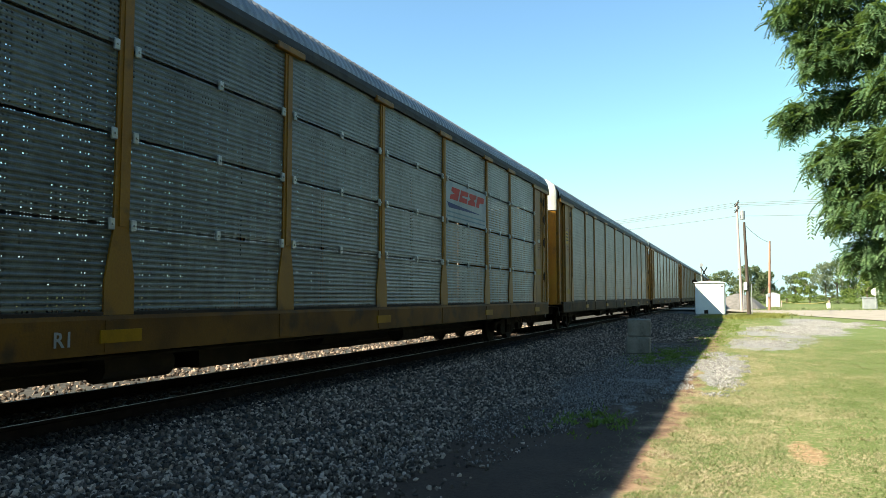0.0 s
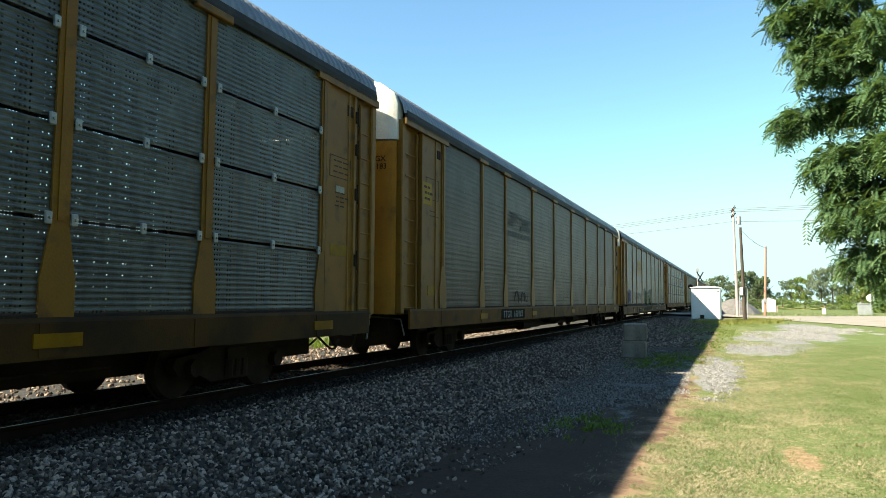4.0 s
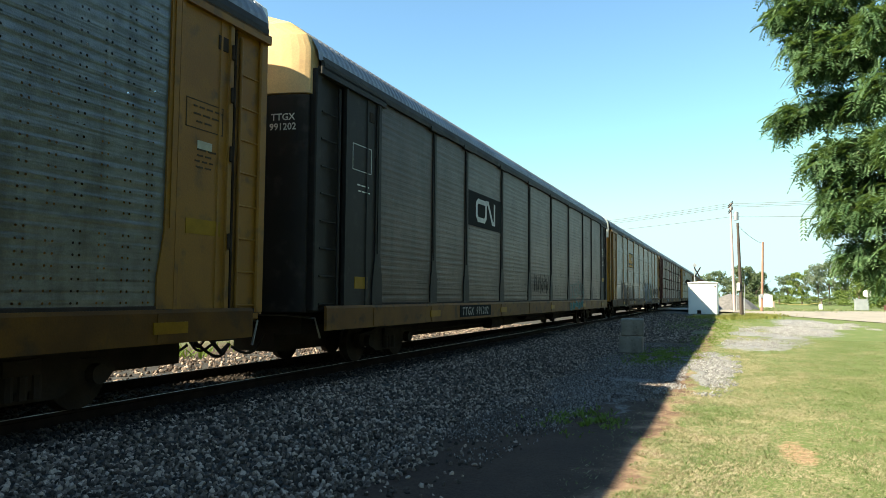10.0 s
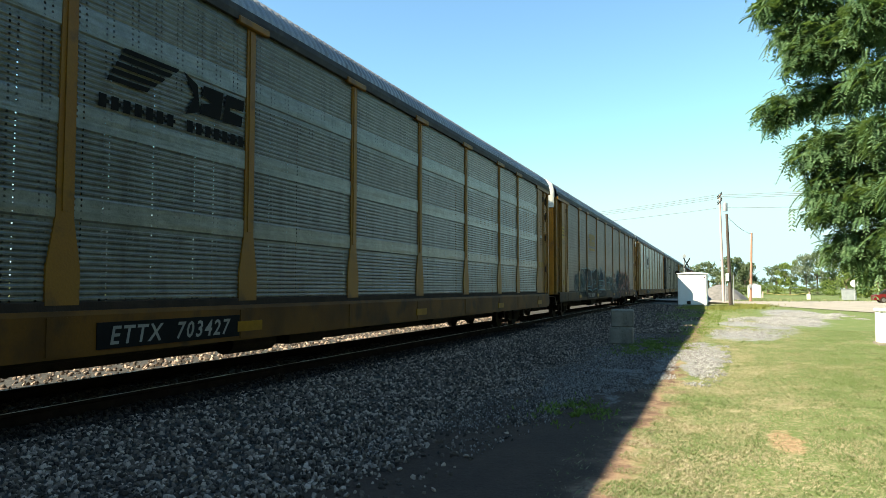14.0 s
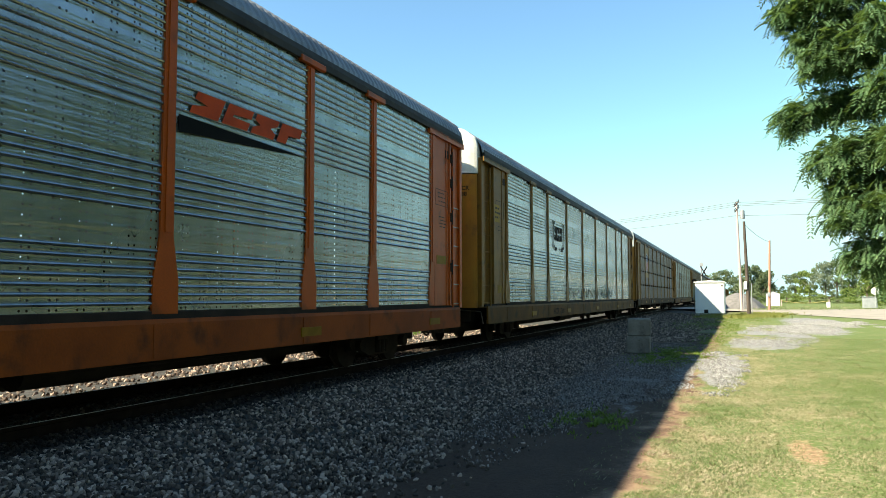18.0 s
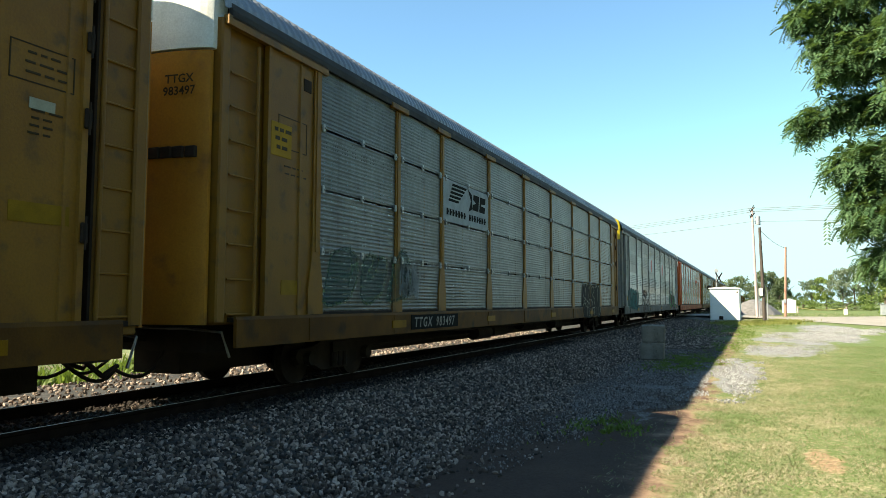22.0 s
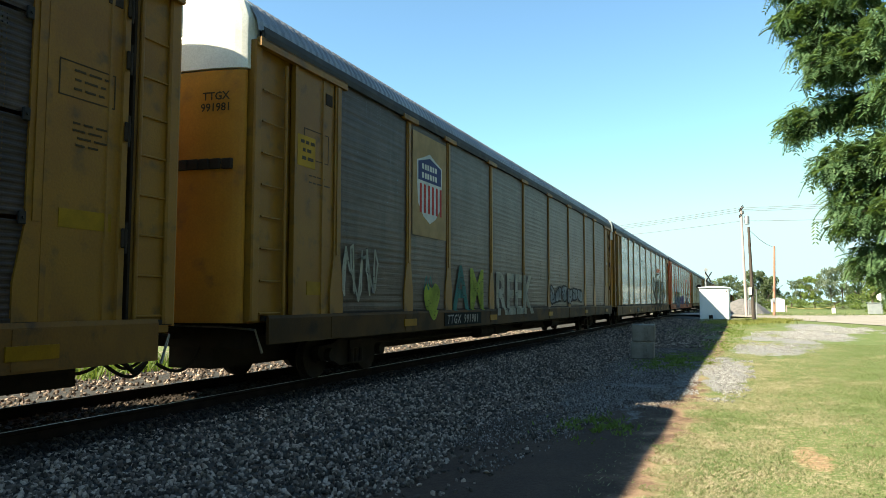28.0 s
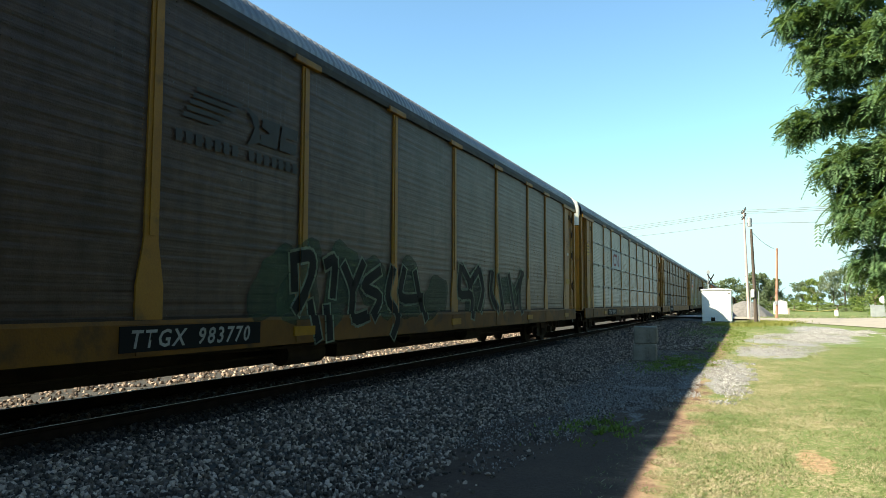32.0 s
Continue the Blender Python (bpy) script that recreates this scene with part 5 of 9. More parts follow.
def wild(y0, y1, z0, z1, ink, trim, rim, seed, letters=6, cloud=None, label="angular spray-painted graffiti"):
    """Angular interlocked shapes: broad slanted bars with hooks and points, trimmed in a second colour."""
    def deco(car):
        rng = random.Random(seed)
        w, h = (y1 - y0) / letters, z1 - z0
        body, back, thin = [], [], []
        for i in range(letters):
            c = y0 + (i + 0.5) * w
            lean = rng.uniform(-0.25, 0.35) * w
            thin += stroke([(c - 0.45 * w, z0 + 0.3 * h), (c - 0.3 * w + lean, z1 - 0.15 * h), (c + 0.1 * w + lean, z1), (c + 0.55 * w + lean, z1 + 0.04 * h)], 0.03)
            top, low = z1 - rng.uniform(0, 0.18) * h, z0 + rng.uniform(0, 0.12) * h
            b = w * rng.uniform(0.27, 0.36)
            bars3 = [[(c - 0.45 * w, low), (c - 0.45 * w + b, low + 0.06 * h), (c - 0.1 * w + b + lean, top), (c - 0.15 * w + lean, top - 0.12 * h)],
                     [(c - 0.12 * w + lean, top - 0.1 * h), (c + 0.5 * w + lean, top + 0.04 * h), (c + 0.58 * w + lean, top - 0.17 * h), (c - 0.05 * w + lean, top - 0.32 * h)],
                     [(c + 0.26 * w + lean, top - 0.12 * h), (c + 0.26 * w + 0.8 * b + lean, top - 0.1 * h), (c + 0.34 * w, low + 0.12 * h), (c + 0.52 * w, low - 0.04 * h), (c + 0.12 * w, low)]]
            if rng.random() < 0.6:
                bars3.append([(c - 0.3 * w, (top + low) / 2 - 0.05 * h), (c + 0.4 * w, (top + low) / 2 + 0.1 * h), (c + 0.36 * w, (top + low) / 2 - 0.08 * h), (c - 0.3 * w, (top + low) / 2 - 0.2 * h)])
            for q in bars3:
                body.append(q)
                my, mz = sum(a for a, z in q) / len(q), sum(z for a, z in q) / len(q)
                back.append([(my + (a - my) * 1.45 + 0.12, mz + (z - mz) * 1.2 - 0.03) for a, z in q])
        if cloud:
            puffs = [blob(rng, y0 + rng.uniform(0, 1) * (y1 - y0), z0 + rng.uniform(0.25, 0.8) * h, 0.55 * w, 0.3 * h, 0.2) for _ in range(letters)]
            painted(car, "graffiti_cloud", puffs, cloud, label, 0)
        painted(car, "graffiti_trim", back, trim, label, 1)
        painted(car, "graffiti_letters", body, ink, label, 2)
        painted(car, "graffiti_outline", thin, rim, label, 3)
    return deco


def spray(text, size, y, z, ink, fat=0.02, edge=None):
    """Sprayed characters that can be read."""
    def deco(car):
        if edge:
            painted(car, "graffiti_shadow", text_polys(text, size, y, z, fat + 0.035), edge, "dark outline of sprayed letters", 1)
        painted(car, "graffiti_letters", text_polys(text, size, y, z, fat), ink, "sprayed letters", 2)
    return deco


def scribble(y0, y1, z0, z1, ink, seed, w=0.045, turns=16):
    """A loose sprayed line."""
    def deco(car):
        rng = random.Random(seed)
        pts = []
        for i in range(turns * 4):
            u = i / (turns * 4)
            pts.append((y0 + u * (y1 - y0) + 0.12 * math.sin(u * turns * 3.1 + rng.uniform(0, 0.7)), (z0 + z1) / 2 + (z1 - z0) / 2 * math.sin(u * turns * 4.4 + rng.uniform(-0.8, 0.8)) * rng.uniform(0.5, 1)))
        painted(car, "graffiti_line", stroke(pts, w), ink, "loose sprayed line", 2)
    return deco


def smooth(points, steps=4):
    """A soft curve through points."""
    p = [points[0], *points, points[-1]]
    out = []
    for a, b, c, d in zip(p, p[1:], p[2:], p[3:]):
        for i in range(steps):
            u = i / steps
            out.append(tuple(0.5 * (2 * b[j] + (c[j] - a[j]) * u + (2 * a[j] - 5 * b[j] + 4 * c[j] - d[j]) * u * u + (3 * b[j] - a[j] - 3 * c[j] + d[j]) * u ** 3) for j in (0, 1)))
    return out + [points[-1]]


def rounded(points):
    """A closed soft outline through points."""
    n = len(points)
    return smooth([points[-1], *points, points[0]])[4:-1] if n > 3 else points


def drawn(car, name, w, ink, label, layer, lines):
    """Sprayed lines of one width."""
    painted(car, name, [q for pts in lines for q in stroke(smooth(pts), w)], ink, label, layer)


def bubble_name(car):
    """A hollow name in fat round letters, one thin white line."""
    drawn(car, "graffiti_outline", 0.036, S_BONE, "thin white sprayed bubble letters", 2, [
        [(4.95, 1.01), (4.74, 1.09), (4.61, 1.27), (4.58, 1.52), (4.63, 1.69), (4.8, 1.76), (4.93, 1.68), (5, 1.57)],
        [(5, 1.53), (5.02, 1.62), (5.1, 1.64), (5.17, 1.57)],
        [(5.18, 1.05), (5.16, 1.28), (4.97, 1.26), (4.9, 1.33), (4.93, 1.46), (5.08, 1.52), (5.24, 1.49), (5.35, 1.33), (5.34, 1.16), (5.21, 1.02)],
        [(5.18, 1.59), (5.32, 1.72), (5.53, 1.77), (5.78, 1.73), (5.98, 1.58), (6.11, 1.34), (6.14, 1.15), (6.05, 1)],
        [(5.63, 1.43), (5.77, 1.27), (5.77, 1.09), (5.74, 1)]])
    drawn(car, "graffiti_outline", 0.036, S_BONE, "thin white sprayed bubble letters", 2, [
        [(5.35, 1.1), (5.44, 1)],
        [(5.79, 1.08), (5.87, 1)],
        [(5.96, 1.66), (6.09, 1.79), (6.3, 1.83), (6.55, 1.74), (6.69, 1.61), (6.7, 1.45)],
        [(6.36, 1.37), (6.51, 1.45), (6.7, 1.41), (6.8, 1.25), (6.78, 1.08), (6.6, 1), (6.38, 1), (6.16, 1.12)],
        [(6.69, 1.7), (6.85, 1.79), (7.1, 1.76), (7.16, 1.64)]])
    drawn(car, "graffiti_outline", 0.036, S_BONE, "thin white sprayed bubble letters", 2, [
        [(6.82, 1.13), (7, 1), (7.18, 0.96), (7.42, 1.03), (7.47, 1.21), (7.41, 1.41), (7.24, 1.46), (7.12, 1.32)],
        [(7.21, 1.48), (7.2, 1.64), (7.28, 1.77), (7.56, 1.83), (7.85, 1.74), (7.89, 1.63), (7.62, 1.56)],
        [(7.89, 1.61), (8.23, 1.6), (8.5, 1.41), (8.54, 1.17), (8.38, 0.99), (8.15, 1.05), (7.9, 1.27), (7.57, 1.43)],
        [(7.47, 1.06), (7.73, 0.98), (8, 1.02), (8.03, 1.15)],
        [(5.5, 1.69), (5.59, 1.57)]])
    drawn(car, "graffiti_outline", 0.036, S_BONE, "thin white sprayed bubble letters", 2, [
        [(6.26, 1.72), (6.4, 1.59)],
        [(6.86, 1.6), (6.93, 1.66), (7, 1.47)],
        [(6.54, 1.36), (6.59, 1.15)],
        [(4.96, 0.97), (5.16, 0.97)],
        [(5.46, 0.96), (5.71, 0.97)]])
    drawn(car, "graffiti_outline", 0.036, S_BONE, "thin white sprayed bubble letters", 2, [
        [(6.42, 0.96), (6.6, 0.96)],
        [(7.56, 0.93), (7.91, 0.93)]])
    drawn(car, "graffiti_line", 0.03, S_FADED, "small dark sprayed tag", 2, [
        [(9.92, 1.76), (9.75, 1.57), (9.93, 1.37), (10.1, 1.58), (9.88, 1.73)],
        [(10.15, 1.51), (10.48, 1.47), (10.3, 1.25), (10.68, 1.18), (10.73, 1.4)],
        [(10.38, 1.68), (10.72, 1.65), (10.62, 1.52)],
        [(11.02, 1.71), (10.77, 1.52), (11.03, 1.35), (11.3, 1.54), (11.08, 1.68)]])


def green_piece(car):
    """A worn green and teal piece with grey-violet shadows."""
    painted(car, "graffiti_fill", [rounded(p) for p in ([(-3.51, 1.75), (-3.33, 2.1), (-2.74, 2.14), (-2.03, 1.89), (-1.64, 1.91), (-1.42, 1.62), (-1.72, 0.97), (-2.66, 0.99), (-3.34, 1.3)], [(-1.21, 1.88), (-0.3, 2.06), (1.45, 2.1), (1.46, 0.97), (0.22, 1.04), (-1.09, 1.14)],)], spray_paint("thin_mint", (0.11, 0.2, 0.12), 0.6), "worn pale green sprayed shape", 0)
    painted(car, "graffiti_fill", [rounded(p) for p in ([(-2.77, 1.9), (-2.23, 1.96), (-2.03, 1.56), (-1.82, 1.06), (-2.57, 0.99), (-2.93, 1.23), (-2.5, 1.55)], [(-0.29, 1.32), (0.34, 1.47), (0.75, 1.03), (-0.03, 0.99)],)], spray_paint("thin_leaf", (0.09, 0.2, 0.03), 0.55), "leaf-green sprayed shape", 1)
    painted(car, "graffiti_base", [rounded(p) for p in ([(-3.72, 0.79), (1.61, 0.92), (1.62, 0.66), (-3.24, 0.66), (-3.71, 0.66)],)], spray_paint("thin_teal", (0.02, 0.12, 0.11), 0.6), "dull teal sprayed base", 0)
    drawn(car, "graffiti_outline", 0.05, S_FADED, "dark worn outline", 2, [
        [(-3.51, 1.75), (-3.4, 2.05), (-2.74, 2.2), (-2.04, 1.93), (-1.48, 1.83), (-1.32, 1.95)],
        [(-3.02, 1.34), (-2.86, 1.73), (-2.59, 1.7), (-2.76, 1.42)],
        [(-2.22, 1.55), (-1.73, 1.61), (-1.58, 1.83)],
        [(-2.17, 1.35), (-1.73, 1.4)],
        [(-1.82, 0.97), (-1.62, 1.4)]])
    drawn(car, "graffiti_outline", 0.05, S_FADED, "dark worn outline", 2, [
        [(-1.09, 1.14), (-0.99, 1.58), (-0.17, 1.6), (-0.41, 1.32)],
        [(0.73, 2.07), (0.88, 1.78), (1.16, 1.38)],
        [(-1.2, 1.01), (-0.52, 1.04), (-0.29, 1.32)]])
    drawn(car, "graffiti_outline", 0.026, S_BONE, "thin white tag", 2, [
        [(4.9, 1.66), (5.22, 1.73), (5.33, 1.42), (5, 1.26), (5.55, 1.23), (5.48, 0.98)],
        [(5.44, 1.54), (5.89, 1.74), (6.24, 1.56), (6.24, 0.97)],
        [(6.24, 1.69), (6.72, 1.81), (7.1, 1.57), (6.97, 0.96)],
        [(7.62, 1.71), (8.03, 1.81), (8.3, 1.59), (7.75, 1.37), (7.75, 0.96)],
        [(8.16, 1.48), (8.88, 1.52), (9.02, 1.16), (8.44, 0.95)]])


def outlined_throw(car):
    """Black fat letters edged with one broken white line."""
    painted(car, "graffiti_fill", [rounded(p) for p in ([(8.8, 0.75), (8.71, 1.62), (8.82, 1.94), (9.17, 2), (10.15, 1.98), (11.33, 1.98), (11.8, 1.51), (11.8, 0.9), (11.34, 0.66), (10.04, 0.67), (9.37, 0.66)],)], S_BLACK, "black fill of sprayed letters", 1)
    drawn(car, "graffiti_outline", 0.036, S_BONE, "white outline of sprayed letters", 2, [
        [(8.82, 0.72), (8.76, 0.99), (8.95, 1.21), (9.34, 1.34), (9.59, 1.26), (9.6, 0.97), (9.4, 0.72)],
        [(9.04, 1.26), (8.87, 1.53)],
        [(8.76, 1.55), (8.74, 1.81), (8.88, 1.96), (9.1, 2), (9.24, 1.85), (9.28, 1.54)],
        [(9.13, 1.49), (9.4, 1.56), (9.58, 1.39)],
        [(9.58, 1.56), (9.76, 1.65), (9.91, 1.51), (9.85, 1.34), (9.62, 1.34)]])
    drawn(car, "graffiti_outline", 0.036, S_BONE, "white outline of sprayed letters", 2, [
        [(9.24, 1.95), (9.52, 1.96), (9.64, 1.67), (9.72, 1.62)],
        [(9.85, 1.96), (9.88, 1.62)],
        [(10.07, 1.89), (10.02, 1.38), (10.52, 1.41)],
        [(10.32, 1.97), (10.51, 1.71), (10.52, 1.41)],
        [(10.66, 1.93), (10.69, 1.21)]])
    drawn(car, "graffiti_outline", 0.036, S_BONE, "white outline of sprayed letters", 2, [
        [(10.9, 1.98), (11.09, 1.58), (10.9, 1.36), (11.11, 1.17), (11.1, 0.8)],
        [(11.09, 1.62), (11.45, 1.66), (11.74, 1.51), (11.79, 1.1), (11.64, 0.71)],
        [(11.23, 1.94), (11.35, 1.66)],
        [(9.77, 1.32), (10.03, 0.93), (10, 0.76)],
        [(10.09, 1.32), (10.39, 1.29), (10.55, 1.06), (10.53, 0.76)]])


def red_letters(car):
    """Large dull-red letters with broad white edges, running on into smaller ones."""
    painted(car, "graffiti_fill", [rounded(p) for p in ([(-10.18, 2.04), (-9.92, 2.06), (-9.82, 1.62), (-9.93, 1.15), (-10.13, 1.06)], [(-9.81, 1.72), (-9.45, 2.1), (-9.14, 1.8), (-8.79, 1.25), (-9.12, 0.85), (-9.45, 0.76), (-9.81, 0.95), (-9.94, 1.31)], [(-9.03, 1.92), (-8.57, 2.02), (-8.26, 1.77), (-7.79, 1.6), (-7.7, 0.91), (-7.99, 0.67), (-8.93, 0.73), (-9.16, 0.82), (-8.76, 1.25)],)], THIN_RED, "dull red sprayed letters", 1)
    painted(car, "graffiti_fill", [rounded(p) for p in ([(-7.64, 1.8), (-7.13, 1.86), (-6.96, 1.07), (-7.51, 1.08)], [(-6.83, 1.69), (-6.24, 2.05), (-5.64, 1.58), (-5.62, 1.02), (-6.81, 1.05)], [(-5.36, 1.89), (-4.73, 1.93), (-4.14, 1.57), (-4.24, 1), (-5.33, 1.1)],)], spray_paint("thin_maroon", (0.07, 0.018, 0.014), 0.5), "thin maroon sprayed letters", 1)
    drawn(car, "graffiti_outline", 0.075, THIN_BONE, "broad worn white edge", 2, [
        [(-10.18, 2.06), (-9.9, 2.06), (-9.8, 1.89), (-9.45, 2.11), (-9.21, 1.94), (-9.09, 1.69), (-8.79, 1.29), (-9.1, 0.89), (-9.41, 0.78)],
        [(-9.08, 1.94), (-8.55, 2.05), (-8.33, 1.94), (-8.29, 1.76), (-8.73, 1.7), (-8.87, 1.59)],
        [(-8.29, 1.76), (-7.91, 1.72), (-7.72, 1.52), (-7.7, 0.95), (-7.96, 0.71), (-8.54, 0.67), (-9.16, 0.82)],
        [(-9.94, 1.35), (-9.82, 1.22), (-9.59, 1.23), (-9.4, 1.43), (-9.37, 1.61), (-9.49, 1.65)],
        [(-9.77, 1.38), (-9.72, 1.44), (-9.66, 1.39), (-9.71, 1.32), (-9.77, 1.38)]])
    drawn(car, "graffiti_outline", 0.075, THIN_BONE, "broad worn white edge", 2, [
        [(-9.86, 2.01), (-9.91, 1.81), (-9.92, 1.68)],
        [(-8.73, 1.14), (-8.56, 1.19), (-8.6, 1.02), (-8.7, 0.91)],
        [(-10.16, 1.66), (-10.02, 1.6), (-10.01, 1.41), (-10.11, 1.38)]])
    drawn(car, "graffiti_outline", 0.04, S_BONE, "thin white sprayed line", 2, [
        [(-7.63, 1.56), (-7.26, 1.44), (-7.04, 1.4), (-7.02, 1.63), (-7.17, 1.9), (-7.57, 1.81), (-7.63, 1.59)],
        [(-6.73, 1.07), (-6.76, 1.69), (-6.53, 1.97), (-6.24, 2.05), (-6.15, 1.77), (-6.17, 1.06)],
        [(-6.6, 1.75), (-6.2, 1.9), (-5.69, 1.69), (-5.62, 1.05)],
        [(-5.31, 1.9), (-4.75, 1.95), (-4.98, 1.15), (-5.14, 1.32), (-5.31, 1.9)],
        [(-4.44, 1.62), (-4.27, 1.96), (-3.9, 2.04), (-3.7, 1.84), (-3.95, 1.64), (-4.26, 1.66)]])
    drawn(car, "graffiti_outline", 0.04, S_BONE, "thin white sprayed line", 2, [
        [(-4.32, 1.6), (-4.13, 1.39), (-4.3, 1.09)]])
    drawn(car, "graffiti_outline", 0.04, S_BLACK, "black sprayed letters", 2, [
        [(-2.92, 1.01), (-2.78, 1.61), (-2.41, 1.96), (-2.01, 2.23), (-1.57, 2.12), (-1.56, 1.64), (-1.99, 1.35), (-1.55, 1.02)],
        [(-1.39, 2.13), (-0.93, 2.19), (0.1, 2.13), (0.33, 1.86), (-0.11, 1.6)],
        [(-1.29, 1.76), (-0.62, 1.71), (-1.1, 1.35)],
        [(0.43, 2.19), (1.02, 2.23), (1.27, 1.72), (1.04, 1.03)],
        [(-0.51, 1.2), (-0.11, 1.52), (0.01, 1.04)]])
    drawn(car, "graffiti_outline", 0.04, S_BLACK, "black sprayed letters", 2, [
        [(-2.23, 1.35), (-2.46, 0.93), (-2.06, 0.71)]])


def pink_edged(car):
    """Sharp black letters edged in pink, over a blue cloud and rows of red marks."""
    rng = random.Random(55)
    painted(car, "graffiti_cloud", [blob(rng, y, z, r, h, 0.2) for y, z, r, h in ((2.96, 1.79, 0.3, 0.3), (3.38, 1.82, 0.5, 0.42), (3.23, 1.47, 0.5, 0.35), (3.85, 1.98, 0.25, 0.25))], spray_paint("thin_sky", (0.02, 0.105, 0.145), 0.6), "blue sprayed cloud", 0)
    strokes = [
        [(3.56, 1.75), (4.11, 1.9), (4.88, 2.06), (4.97, 1.84), (4.54, 1.42), (4.62, 1.06)],
        [(3.57, 1.54), (3.93, 1.61), (4.32, 1.54), (4.26, 1.37)],
        [(3.63, 1.52), (3.7, 1.2), (4.21, 1.07), (4.28, 0.77)],
        [(5.09, 1.56), (5.37, 1.86), (5.66, 2.05)],
        [(4.98, 1.42), (5.54, 1.72), (6.78, 2.04), (6.38, 1.5)],
        [(5.06, 1.52), (5.9, 1.57), (5.82, 1.24), (5.48, 1.05)],
        [(6.97, 1.03), (7.18, 1.46), (7.82, 1.94), (8.09, 1.42), (8.36, 1.06)],
        [(8.62, 1.74), (8.84, 1.81), (9.3, 1.05)]]
    drawn(car, "graffiti_edge", 0.42, S_PINK, "sharp black letters edged in pink", 1, strokes)
    drawn(car, "graffiti_letters", 0.25, S_BLACK, "sharp black letters edged in pink", 2, strokes)
    painted(car, "graffiti_fill", [rounded(p) for p in ([(4.13, 1.41), (4.36, 1.37), (4.37, 1.18), (4.2, 1.28)], [(7.53, 1.3), (7.9, 1.3), (7.91, 1.04), (7.54, 1.05)], [(6.24, 1.34), (6.8, 1.35), (6.8, 1.27), (6.24, 1.27)],)], spray_paint("thin_sky", (0.02, 0.105, 0.145), 0.6), "small blue patch", 3)
    painted(car, "graffiti_fill", [rounded(p) for p in ([(1.08, 1.26), (2.07, 1.27), (2.51, 0.99), (3.21, 0.67), (3.41, 1.04), (2.99, 1.05), (3.64, 1.18), (3.92, 0.66), (1.12, 0.66)],)], S_SLATE, "dark grey sprayed band", 0)
    drawn(car, "graffiti_outline", 0.1, spray_paint("ghost_white", (0.16, 0.17, 0.17), 0.7), "broad dull white edge", 1, [
        [(1.12, 1.85), (1.26, 1.59), (1.43, 1.4), (2.11, 1.39)],
        [(2.11, 1.2), (2.37, 1.07), (2.99, 1.03)],
        [(1.09, 1.02), (1.7, 1)]])
    painted(car, "graffiti_scrawl", [rounded(p) for p in ([(1.51, 2.02), (1.63, 2.05), (1.64, 1.83), (1.52, 1.82)], [(1.67, 2.03), (1.79, 2.05), (1.81, 1.83), (1.68, 1.82)], [(1.84, 2.01), (1.97, 2.04), (1.98, 1.83), (1.85, 1.82)], [(2.01, 2.06), (2.15, 2.09), (2.16, 1.86), (2.02, 1.85)], [(1.68, 1.71), (1.81, 1.73), (1.82, 1.54), (1.69, 1.54)], [(1.85, 1.73), (1.98, 1.75), (1.99, 1.56), (1.86, 1.55)], [(2.03, 1.73), (2.17, 1.76), (2.18, 1.57), (2.04, 1.56)], [(2.22, 1.74), (2.36, 1.76), (2.37, 1.58), (2.22, 1.57)], [(2.41, 1.74), (2.56, 1.76), (2.57, 1.57), (2.42, 1.57)], [(2.14, 1.45), (2.29, 1.47), (2.29, 1.33), (2.15, 1.33)], [(2.34, 1.46), (2.49, 1.48), (2.49, 1.33), (2.34, 1.33)],)], S_MAROON, "rows of dull red marks", 1)


